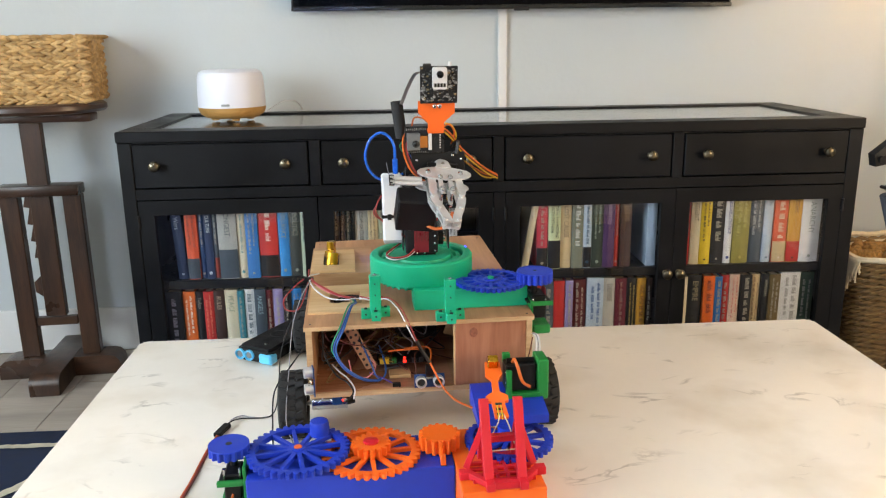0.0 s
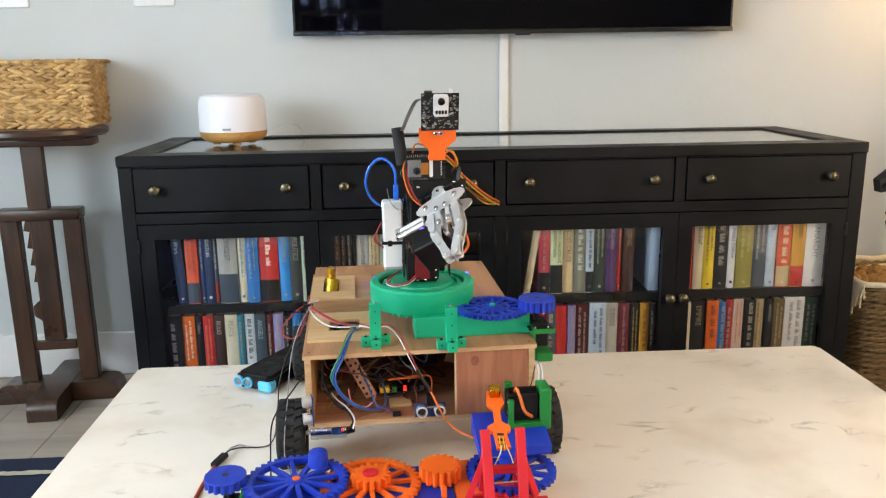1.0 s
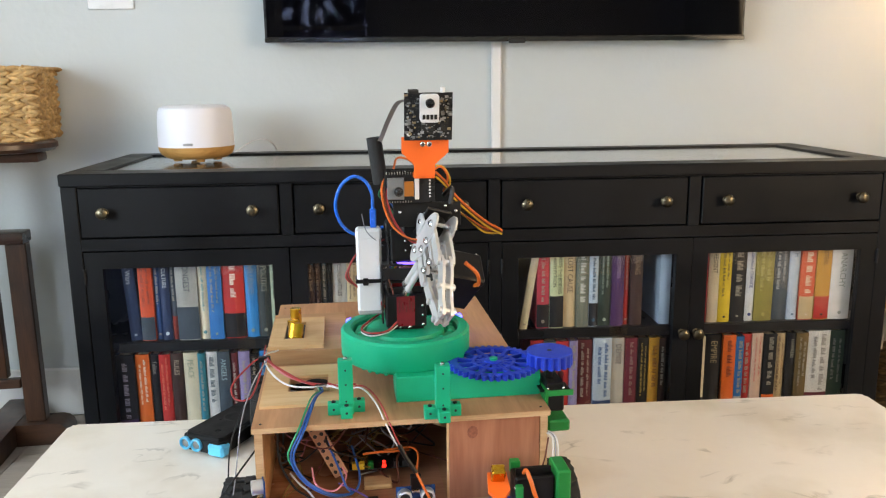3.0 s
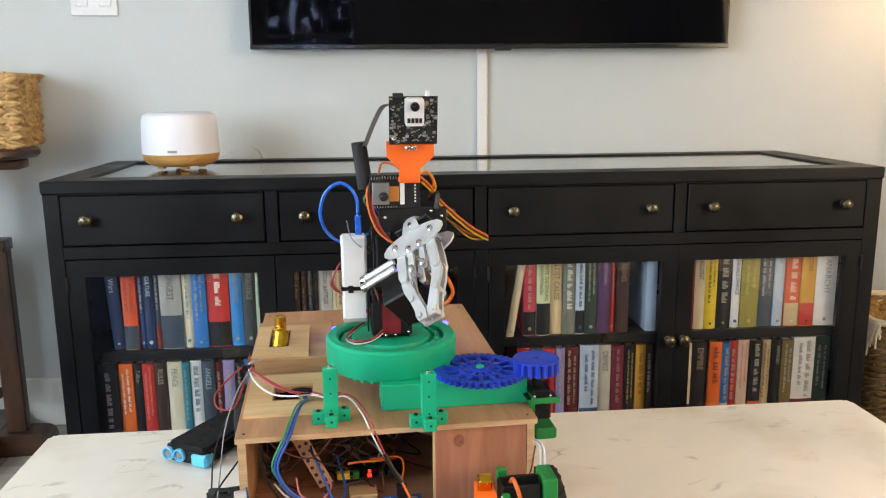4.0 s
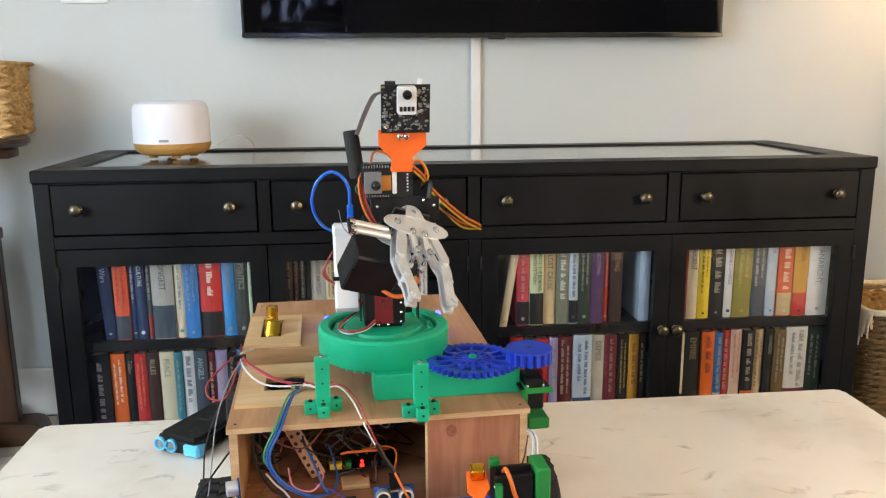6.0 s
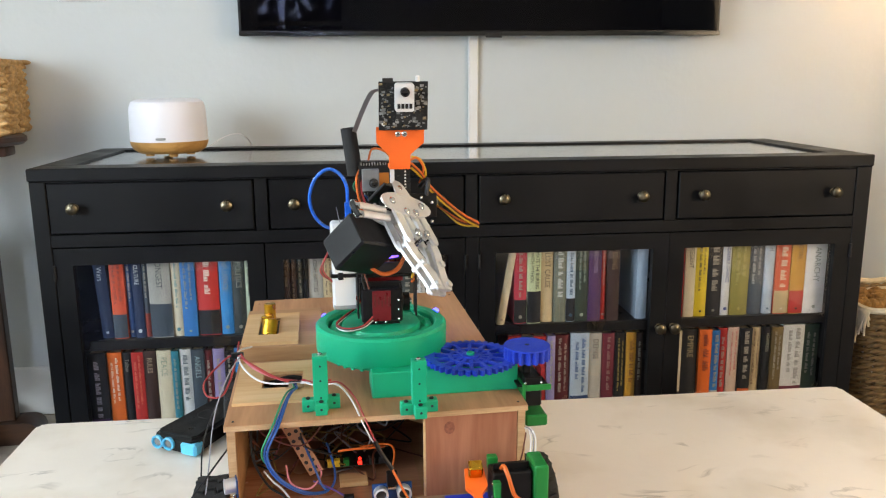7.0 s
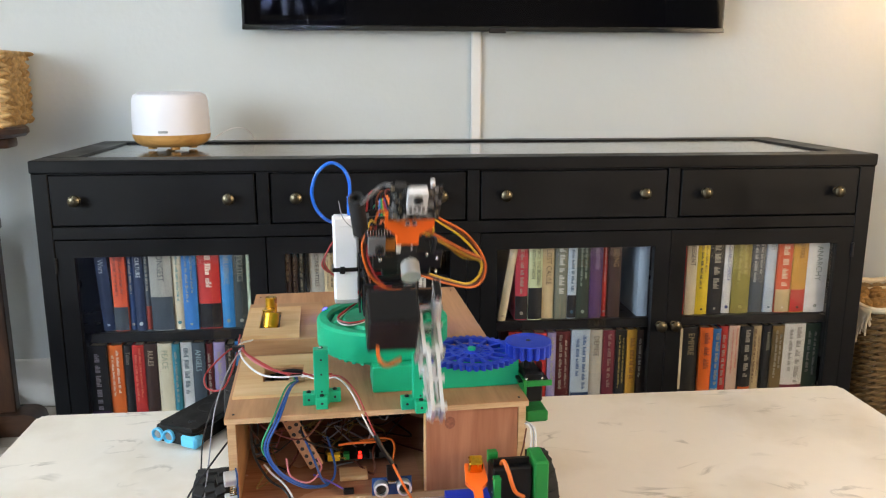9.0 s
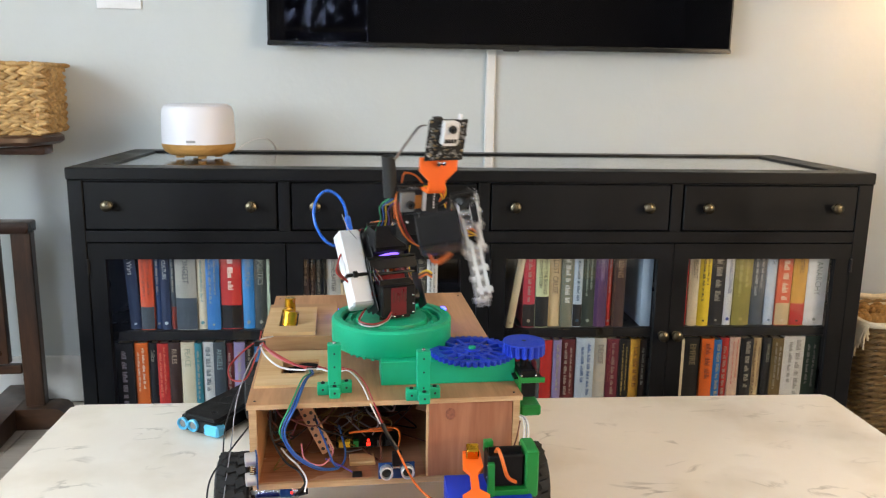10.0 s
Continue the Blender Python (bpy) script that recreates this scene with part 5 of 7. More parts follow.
def make_turntable():
    t = thing("turntable", "green printed turntable with blue gears, bolted to the robot's top", "turntable", ROB)
    zb, zt = 0.234, 0.2685
    m = pose(CT[0], CT[1], 0)
    part("ring", loop_lathe(B(), [(0.0675, zb), (0.078, zb - 0.002), (0.0815, zb + 0.003), (0.0815, zt - 0.003), (0.0785, zt), (0.069, zt), (0.0665, zt - 0.003)], m, 72), GREEN, t)
    part("race", loop_lathe(B(), [(0.05, zt - 0.018), (0.0668, zt - 0.018), (0.0668, zt - 0.015), (0.05, zt - 0.015)], m, 48), GREEN, t)
    bm = loop_lathe(B(), [(0.05, 0.224), (0.062, 0.224), (0.062, zb), (0.05, zb)], m, 56)
    for i in range(34):
        box(bm, 0.0605, 0.0665, -0.002, 0.002, 0.224, zb - 0.001, 0, m @ pose(0, 0, 0, 0, 0, 360 * i / 34))
    part("ring_gear", bm, GREEN, t, "green gear under the ring")
    for x, y, h in ((-0.0625, 0.026, 0.2665), (0.0445, -0.002, 0.264), (-0.055, 0.235, 0.24), (0.095, 0.235, 0.24)):
        p = part("post", box(B(), x - 0.0082, x + 0.0082, y - 0.0062, y + 0.0062, 0.202, h, 0.0008), GREEN, t)
        for z in (0.218, 0.238, 0.255):
            if z < h - 0.005:
                part("hole", cyl(B(), (x, y - 0.0064, z), (x, y - 0.006, z), 0.0012, None, 10), CHIP, p)
        if h > 0.25:
            for dx, dy in ((-0.0145, 0.0), (0.0145, 0.005), (0.0, -0.0125)):
                f = part("foot", box(B(), x + dx - 0.0066, x + dx + 0.0066, y + dy - 0.0062, y + dy + 0.0062, 0.202, 0.2155, 0.0008), GREEN, t)
                part("hole", cyl(B(), (x + dx, y + dy - 0.0065, 0.209), (x + dx, y + dy - 0.006, 0.209), 0.0015, None, 10), CHIP, f)
                part("bolt", lathe(B(), [(0.0026, 0), (0.0026, 0.0012), (0.0014, 0.0022)], pose(x + dx, y + dy, 0.2155), 10), BLACKM, f)
            part("bolt", lathe(B(), [(0.0028, 0), (0.0028, 0.0012), (0.0014, 0.0026)], pose(x, y, h), 10), STEEL, p)
    part("gear_base", box(B(), -0.004, 0.169, 0.045, 0.094, 0.202, 0.2335, 0.0012), GREEN, t)
    g = spoked_gear("drive_gear", t, BLUE, "blue spoked gear", pose(0.1155, 0.064, 0.2355, 0, 0, 4), 0.0555, 0.005, 40, 0.0065, 14, 0.0046, 0.011, 0.006)
    part("inner_ring", loop_lathe(B(), [(0.0225, 0.0008), (0.0265, 0.0008), (0.0265, 0.0056), (0.0225, 0.0056)], None, 40), BLUE, g)
    part("hub_pin", cyl(B(), (0, 0, 0), (0, 0, 0.0095), 0.0048), GREEN, g)
    p = part("pinion", prism(B(), gear_outline(0.0275, 0.0045, 18), -0.004, 0.0105), BLUE, t, "small blue gear", pose(0.1795, 0.045, 0.2445))
    part("cap", lathe(B(), [(0.027, 0), (0.027, 0.002), (0.004, 0.0021)], pose(0, 0, 0.0105), 40), BLUE, p)
    part("bore", lathe(B(), [(0.003, 0), (0.0028, 0.0003)], pose(0, 0, 0.0126), 16), CHIP, p)
    s = part("servo", servo_body(B(), (0.1825, 0.045, 0.205), 0.022, 0.038, 0.036, "x"), BLACKP, t, "black hobby servo")
    part("output_shaft", cyl(B(), (0.1795, 0.045, 0.222), (0.1795, 0.045, 0.245), 0.0045), BLACKP, s)
    part("label_sticker", box(B(), 0.1936, 0.194, 0.032, 0.058, 0.19, 0.232), WIRERED, s)
    for x in (0.173, 0.192):
        part("screw", ball(B(), (x, 0.0255, 0.2165), 0.0019, u=8, v=6), STEEL, s)
    bm = B()
    box(bm, 0.1695, 0.1735, 0.024, 0.066, 0.163, 0.216, 0.0006)
    box(bm, 0.1735, 0.204, 0.024, 0.027, 0.207, 0.214, 0.0006)
    box(bm, 0.1735, 0.2, 0.022, 0.066, 0.163, 0.177, 0.002)
    part("servo_bracket", bm, GREEN2, t, "leaf green servo bracket")
    return t


WIRERED = mat("dark_red_sticker", "8c1f28", 0.4)
# joints of the arm at rest
SH, EL, GR = Vector((0.022, 0.133, 0.288)), Vector((0.022, 0.14, 0.386)), Vector((0.040, 0.030, 0.417))


def make_arm():
    arm = thing("robotic_manipulator", "black servo-driven robot arm with an aluminium gripper and camera board", "robot arm", ROB)
    A = {"arm": arm}
    # turning hub with the shoulder servo
    hub = part("hub", lathe(B(), [(0.046, -0.018), (0.062, -0.016), (0.064, -0.006), (0.06, -0.003), (0.056, -0.002), (0.054, -0.007), (0.05, -0.007), (0.048, 0.0), (0.03, 0.0)], None, 56), GREEN, arm, "green printed turning hub", pose(*CT, 0.2665))
    sv = part("shoulder_servo", servo_body(B(), (0.0, -0.004, 0.027), 0.05, 0.04, 0.042, "z"), BLACKP, hub, "black and red hobby servo")
    part("servo_label", box(B(), -0.012, 0.0105, -0.0247, -0.024, 0.008, 0.046, 0.0002), MAROON, hub, "dark red label")
    bm = B()
    for k in range(5):
        box(bm, -0.0095 + 0.0042 * k, -0.0075 + 0.0042 * k, -0.0251, -0.0246, 0.026 + 0.003 * (k % 2), 0.042 - 0.004 * (k % 3))
    part("label_print", bm, WIRES["dull red"], hub)
    for x, z in ((-0.008, 0.003), (0.004, 0.003), (0.02, 0.03), (0.02, 0.018), (0.02, 0.006)):
        part("screw", ball(B(), (x, -0.0255, z + 0.004), 0.0018, u=8, v=6), STEEL, hub)
    part("horn", cyl(B(), (0.027, -0.004, 0.026), (0.035, -0.004, 0.026), 0.0115, None, 24), BLACKP, hub)
    part("horn_screw", cyl(B(), (0.035, -0.004, 0.026), (0.038, -0.004, 0.026), 0.004, None, 12), STEEL, hub)
    for k, c in enumerate(("white", "black", "red")):
        hook_wire(hub, [(-0.012, -0.026, 0.010 + k * 0.002), (-0.025, -0.034, 0.004 + k * 0.001), (-0.045, -0.035, 0.001 + k * 0.0015), (-0.056, -0.02, 0.003 + k * 0.0015), (-0.045, -0.004, 0.009 + k * 0.001), (-0.03, 0.01, 0.016)], c, 0.0012)
    for k in range(14):
        a = radians(360 * k / 14 + 8)
        part("bearing_ball", ball(B(), (0.0585 * math.cos(a), 0.0585 * math.sin(a), -0.006), 0.0052, u=12, v=8), GREEN, hub)
    A["hub"] = hub
    # lower arm: bracket, elbow servo, battery pack
    bm = B()
    for x in (-0.035, 0.0365):
        box(bm, x - 0.001, x + 0.001, -0.011, 0.011, -0.012, 0.062, 0.0005)
    box(bm, -0.035, 0.0365, -0.011, 0.011, 0.061, 0.0635, 0.0005)
    for x in (-0.026, 0.0285):
        box(bm, x - 0.001, x + 0.001, -0.011, 0.011, 0.063, 0.098, 0.0005)
    low = part("lower_arm", bm, BLACKM, arm, "black metal bracket", Matrix.Translation(SH))
    part("crossbar", box(B(), -0.034, 0.0355, -0.012, -0.0095, 0.044, 0.0585, 0.0006), BLACKM, low)
    part("red_board", box(B(), -0.022, 0.022, 0.006, 0.0076, 0.03, 0.044), PCBR, low)
    part("spacer", cyl(B(), (-0.034, -0.004, 0.04), (0.0355, -0.004, 0.04), 0.0022, None, 10), BLACKM, low)
    es = part("elbow_servo", servo_body(B(), (0.001, 0.002, 0.088), 0.05, 0.036, 0.04, "z"), BLACKP, low, "black hobby servo")
    for dx, dz in ((0, 0), (0.007, 0.006), (-0.007, 0.006), (0.007, -0.006), (-0.007, -0.006)):
        part("screw", ball(B(), (0.001 + dx, -0.017, 0.088 + dz), 0.0017, u=8, v=6), STEEL, low)
    part("purple_light", loop_lathe(B(), [(0.007, 0), (0.017, 0), (0.017, 0.001), (0.007, 0.001)], pose(0.0, 0.0, 0.0640), 28), LEDPURPLE, low, "faint purple light")
    pk = part("battery_pack", box(B(), -0.0655, -0.0345, -0.027, -0.003, 0.004, 0.112, 0.003), WHITEP, low, "white rectangular battery pack")
    part("end_cap", box(B(), -0.0652, -0.0348, -0.0272, -0.0028, 0.0035, 0.011, 0.002), GREYP, pk)
    part("top_cap", box(B(), -0.0660, -0.0340, -0.0275, -0.0025, 0.098, 0.1125, 0.003), WHITEP, pk)
    bm = B()
    box(bm, -0.0675, -0.0335, -0.0285, -0.0015, 0.0445, 0.0495, 0.0012)
    part("zip_tie", bm, BLACKP, pk, "black zip tie")
    part("zip_tie_head", box(B(), -0.0585, -0.052, -0.0315, -0.028, 0.0425, 0.0515, 0.0008), BLACKP, pk)
    part("mount_bar", box(B(), -0.0355, -0.0325, -0.012, 0.004, 0.0, 0.105), BLACKM, pk)
    part("usb_plug", box(B(), -0.0475, -0.0395, -0.018, -0.0125, 0.1125, 0.136, 0.001), USBBLUE, pk, "blue cable plug")
    part("usb_cable", tube(B(), [(-0.0435, -0.015, 0.136), (-0.0445, -0.015, 0.156), (-0.053, -0.015, 0.171), (-0.067, -0.015, 0.176), (-0.082, -0.013, 0.164), (-0.089, -0.01, 0.142), (-0.085, -0.005, 0.121), (-0.074, 0.0, 0.106), (-0.06, 0.003, 0.1), (-0.046, 0.006, 0.102), (-0.03, 0.01, 0.108)], 0.0021, 10, 8), USBBLUE, pk, "translucent blue cable")
    for o in (pk, *pk.children):
        o.data.transform(Matrix.Translation((0, 0.022, -0.005)))
    for k in range(3):
        hook_wire(low, [(-0.03, -0.008, 0.008), (-0.05, 0.002, 0.02 + k * 0.003), (-0.074 - k * 0.002, -0.004, 0.045), (-0.074, -0.002, 0.062), (-0.06, 0.004, 0.08), (-0.03, 0.006, 0.092)], ("red", "brown", "red")[k], 0.0012)
    hook_wire(low, [(-0.032, 0.0, 0.085), (-0.052, -0.01, 0.105), (-0.058, -0.012, 0.128)], "grey", 0.0006)
    hook_wire(low, [(-0.03, -0.01, 0.006), (-0.026, -0.016, 0.02), (-0.03, -0.012, 0.04), (-0.026, -0.01, 0.06)], "black", 0.0012)
    hook_wire(low, [(-0.028, -0.01, 0.006), (-0.022, -0.016, 0.024), (-0.027, -0.012, 0.045)], "brown", 0.0011)
    for k, c in enumerate(("green", "orange", "blue", "orange", "brown", "orange", "red", "yellow")):
        x = -0.02 + k * 0.0055
        hook_wire(low, [(x, 0.02, 0.08), (x * 0.9 + 0.004 * (k % 2), 0.022, 0.105), (x * 0.6, 0.014 + 0.003 * (k % 3), 0.118 + (k % 3) * 0.003), (x * 0.4 + 0.003 * (k % 3), 0.002, 0.114 + (k % 2) * 0.004)], c, 0.0011)
    part("red_plug", box(B(), 0.008, 0.02, 0.008, 0.014, 0.108, 0.12, 0.001), PCBR, low, "small red connector")
    part("black_plug", box(B(), -0.012, 0.008, 0.004, 0.016, 0.108, 0.117, 0.001), BLACKP, low)
    A["low"] = low
    # forearm, in the space of the elbow, as it stands at rest
    E = lambda x, y, z: (x - EL.x, y - EL.y, z - EL.z)
    bm = B()
    box(bm, -0.028, -0.026, -0.01, 0.012, -0.012, 0.012, 0.0005)
    box(bm, 0.0275, 0.0295, -0.01, 0.012, -0.012, 0.012, 0.0005)
    cyl(bm, (0.002, -0.008, 0.012), (0.004, -0.045, 0.04), 0.009, None, 20)
    box(bm, -0.028, 0.0295, -0.0125, -0.0105, -0.01, 0.02, 0.0005)
    fore = part("forearm", bm, BLACKM, arm, "black and silver forearm bracket", Matrix.Translation(EL))
    part("link_tube", cyl(B(), (0.003, -0.012, 0.016), (0.0045, -0.048, 0.043), 0.0098, None, 24), STEEL, fore, "silver tube")

    def fpart(name, bm, material, label=""):
        return part(name, shift(bm, EL), material, fore, label)
    ws = fpart("wrist_servo", servo_body(B(), (0.037, 0.082, 0.4155), 0.056, 0.034, 0.036, "x"), BLACKP, "black hobby servo")
    fpart("servo_plate", box(B(), -0.002, 0.076, 0.062, 0.0645, 0.4125, 0.4405, 0.001), BLACKM)
    fpart("servo_sticker", box(B(), 0.026, 0.05, 0.0612, 0.0622, 0.405, 0.428), CHIP)
    fpart("gold_print", box(B(), 0.031, 0.042, 0.0608, 0.0613, 0.414, 0.423), mat("dull_gold_print", "5a5a20", 0.5))
    for x, z in ((0.006, 0.43), (0.07, 0.43), (0.07, 0.408), (0.058, 0.436)):
        fpart("screw", ball(B(), (x, 0.0615, z), 0.0022, u=8, v=6), STEEL)
    fpart("wrist_horn", cyl(B(), (0.04, 0.064, 0.42), (0.04, 0.045, 0.417), 0.011, None, 20), ALU, "aluminium horn")
    # camera module on a board
    eb = fpart("control_board", box(B(), -0.0115, 0.0455, 0.0575, 0.059, 0.4415, 0.4785, 0.0004), PCB, "black control board with a small camera")

    def epart(name, bm, material, label=""):
        return part(name, shift(bm, EL), material, eb, label)
    epart("camera_module", box(B(), -0.0085, 0.0105, 0.0525, 0.0575, 0.446, 0.4705, 0.0008), DARKCOMP, "small grey camera module")
    epart("lens_barrel", cyl(B(), (0.004, 0.0525, 0.4555), (0.004, 0.0485, 0.4555), 0.0052, None, 20), CHIP)
    epart("lens", lathe(B(), [(0.0034, 0), (0.002, 0.001)], Matrix.Translation((0.004, 0.0485, 0.4555) ) @ pose(0, 0, 0, 90), 16), LENS)
    epart("flat_cable", box(B(), 0.0105, 0.0215, 0.0555, 0.0572, 0.449, 0.466, 0.0004), ORANGECONN)
    epart("ribbon_socket", box(B(), 0.0225, 0.0275, 0.0545, 0.0572, 0.4455, 0.4715, 0.0006), WHITEP, "white ribbon socket")
    epart("flash_light", box(B(), 0.0235, 0.0285, 0.056, 0.0575, 0.4735, 0.478, 0.0004), YELLOWP)
    for k in range(6):
        epart("print_bar", box(B(), 0.0388, 0.0407, 0.0571, 0.0576, 0.4475 + k * 0.0036, 0.4494 + k * 0.0036), WHITEP)
    bm = B()
    for k in range(10):
        box(bm, -0.0095 + k * 0.003, -0.0085 + k * 0.003, 0.0535, 0.0576, 0.4745, 0.4775)
        box(bm, -0.0095 + k * 0.003, -0.0085 + k * 0.003, 0.0535, 0.0576, 0.4425, 0.4445)
    epart("pin_row", bm, STEEL)
    rnd = random.Random(3)
    for k in range(10):
        x, z = rnd.uniform(0.029, 0.043), rnd.uniform(0.4425, 0.4775)
        if not 0.035 < x < 0.0425 or z > 0.472:
            epart("component", box(B(), x - 0.001, x + 0.001, 0.0562, 0.0576, z - 0.0008, z + 0.0008), rnd.choice((GREYP, CHIP, WHITEP)))
    fpart("rear_board", box(B(), -0.006, 0.046, 0.068, 0.07, 0.443, 0.476), PCB)
    # orange mount and vision board
    o = [(0.0205, 0.4755), (0.0435, 0.4755), (0.0435, 0.4875), (0.0585, 0.5005), (0.0585, 0.5175), (0.007, 0.5175), (0.007, 0.5005), (0.0205, 0.4875)]
    fpart("camera_mount", prism(B(), o, -0.041, -0.0375, pose(0, 0, 0, 90, 0, 0)), ORANGE, "orange printed camera mount")
    fpart("mount_foot", box(B(), 0.0205, 0.0435, 0.0405, 0.062, 0.4715, 0.4765, 0.0006), ORANGE)
    vb = fpart("vision_board", box(B(), 0.0095, 0.0615, 0.0325, 0.0341, 0.5145, 0.566, 0.0004), PCB, "black vision camera board")

    def vpart(name, bm, material, label=""):
        return part(name, shift(bm, EL), material, vb, label)
    out = []
    for cx, cz, a0 in ((0.0435, 0.5625, 0), (0.0285, 0.5625, 90), (0.0285, 0.5385, 180), (0.0435, 0.5385, 270)):
        out += [(cx + 0.0025 * math.cos(radians(a0 + a)), cz + 0.0025 * math.sin(radians(a0 + a))) for a in (0, 30, 60, 90)]
    hold = vpart("lens_holder", prism(B(), out, -0.0325, -0.0235, pose(0, 0, 0, 90, 0, 0)), WHITEP, "white lens holder")
    vpart("lens_ring", cyl(B(), (0.036, 0.0236, 0.557), (0.036, 0.0195, 0.557), 0.0048, None, 22), CHIP)
    vpart("lens", lathe(B(), [(0.0036, 0), (0.0034, 0.0006), (0.001, 0.0014)], Matrix.Translation((0.036, 0.0195, 0.557)) @ pose(0, 0, 0, 90), 18), LENS)
    for k in range(4):
        vpart("logo_bar", box(B(), 0.0283 + k * 0.0042, 0.0312 + k * 0.0042, 0.0228, 0.0236, 0.5395, 0.5445), CHIP)
    for k in range(250):
        x, z = rnd.uniform(0.0115, 0.0595), rnd.uniform(0.517, 0.564)
        if 0.0245 < x < 0.0475 and z > 0.534:
            continue
        s = rnd.choice((0.0006, 0.0008, 0.0011, 0.0018))
        vpart("component", box(B(), x - s, x + s, 0.0325 - rnd.choice((0.0008, 0.0015, 0.002)), 0.0326, z - s * 0.7, z + s * 0.7), rnd.choice((DARKCOMP, DARKCOMP, CHIP, GREYP, DARKCOMP, CHIP, TANCOMP)))
    vpart("chip", box(B(), 0.028, 0.0425, 0.0313, 0.0326, 0.5245, 0.5355), CHIP)
    vpart("chip", box(B(), 0.049, 0.0575, 0.0313, 0.0326, 0.524, 0.534), CHIP)
    vpart("corner_pad", cyl(B(), (0.0145, 0.0326, 0.5215), (0.0145, 0.0319, 0.5215), 0.0023, None, 14), WHITEP)
    vpart("header", box(B(), 0.0135, 0.0245, 0.0285, 0.035, 0.5655, 0.5695, 0.0005), CHIP)
    vpart("button", lathe(B(), [(0.0025, 0), (0.0025, 0.005), (0.0016, 0.006)], pose(0.0505, 0.034, 0.566), 14), WHITEP, "white push button")
    for x in (0.0295, 0.0365):
        vpart("bolt", lathe(B(), [(0.003, 0), (0.003, 0.0016), (0.0018, 0.0026)], Matrix.Translation((x, 0.0325, 0.5105)) @ pose(0, 0, 0, 90), 14), STEEL, "steel bolt")
    # the board leans a little forward from its mount
    for o in (vb, *vb.children):
        o.data.transform(about(Vector((0, 0.033, 0.5145)) - EL, pose(0, 0, 0, 8, 0, 0)))
    sl = fpart("foam_sleeve", loop_lathe(B(), [(0.006, 0), (0.0085, 0), (0.0085, 0.052), (0.006, 0.052)], pose(-0.015, 0.07, 0.4625, 0, -7, 0), 24), RUBBER, "black foam sleeve")
    bm = B()
    pts = smooth_path([(0.0115, 0.0375, 0.557), (0.003, 0.042, 0.553), (-0.006, 0.05, 0.535), (-0.0145, 0.063, 0.512), (-0.0195, 0.069, 0.503)], 8)
    prev = None
    for p in pts:
        row = [bm.verts.new(p + Vector(d)) for d in ((-0.0025, -0.002, 0.001), (0.0025, 0.002, -0.001), (0.0025, 0.0028, -0.001), (-0.0025, -0.0012, 0.001))]
        if prev:
            for i in range(4):
                j = (i + 1) % 4
                bm.faces.new((prev[i], prev[j], row[j], row[i]))
        prev = row
    fpart("ribbon_cable", bm, GREYP, "grey ribbon cable")
    fw = lambda pts, c, r=0.0013: part("wire", shift(tube(B(), pts, r, 6, 8), EL), WIRES[c], fore, c + " wire")
    for k, c in enumerate(("orange", "brown", "yellow")):
        d = k * 0.0026
        fw([(0.047, 0.062, 0.475 - d), (0.058, 0.07, 0.464 - d), (0.07, 0.08, 0.447 - d), (0.09, 0.087, 0.427 - d), (0.112, 0.09, 0.409 - d), (0.1285, 0.09, 0.3995 - d), (0.127, 0.092, 0.397 - d * 0.5), (0.108, 0.094, 0.402 - d), (0.085, 0.096, 0.417), (0.062, 0.1, 0.432)], c, 0.00135)
        fw([(-0.004 + d, 0.066, 0.476), (-0.014 + d, 0.058, 0.462 - d), (-0.013 + d, 0.052, 0.44), (-0.004 + d, 0.046, 0.418), (0.012 + d, 0.042, 0.405 - d), (0.03, 0.044, 0.4)], c if k < 2 else "red", 0.0012)
    fw([(0.0, 0.072, 0.478), (0.005, 0.075, 0.49), (0.018, 0.072, 0.488), (0.028, 0.068, 0.478)], "orange")
    fw([(0.046, 0.064, 0.478), (0.054, 0.066, 0.48), (0.062, 0.07, 0.468), (0.058, 0.076, 0.45)], "orange")
    fw([(0.048, 0.066, 0.482), (0.058, 0.069, 0.478), (0.065, 0.073, 0.463), (0.062, 0.078, 0.448)], "yellow")
    for k, c in enumerate(("green", "blue", "yellow", "purple", "brown", "orange", "red")):
        fw([(-0.012 + k * 0.006, 0.078, 0.458), (-0.016 + k * 0.005, 0.095, 0.445), (-0.008 + k * 0.004, 0.115, 0.43 + (k % 3) * 0.005), (0.002 + k * 0.004, 0.132, 0.415), (0.0 + k * 0.006, 0.142, 0.396)], c, 0.0011)
    fw([(0.058, 0.076, 0.446), (0.066, 0.066, 0.455), (0.064, 0.062, 0.438)], "black", 0.003)
    A["fore"] = fore
    # leads over the elbow, and the long loop that swings out when the arm bends
    harness = part("wire_harness", shift(tube(B(), [(0.016, 0.118, 0.434), (0.02, 0.108, 0.416), (0.024, 0.105, 0.385), (0.026, 0.108, 0.36)], 0.0016, 6, 8), SH), WIRES["red"], arm, "bundle of coloured leads", Matrix.Translation(SH))
    A["harness"] = harness
    lw = lambda pts, c, r=0.0014: part("wire", shift(tube(B(), pts, r, 6, 8), SH), WIRES[c], harness, c + " wire")
    for k, c in enumerate(("orange", "orange", "brown", "orange", "red")):
        d = k * 0.0032
        lw([(0.022 + d * 0.6, 0.112, 0.432 - d), (0.027 + d, 0.106, 0.415), (0.030 + d, 0.103, 0.385), (0.031 + d * 0.8, 0.103, 0.366), (0.031 + d * 0.5, 0.108, 0.352)], c, 0.0016)
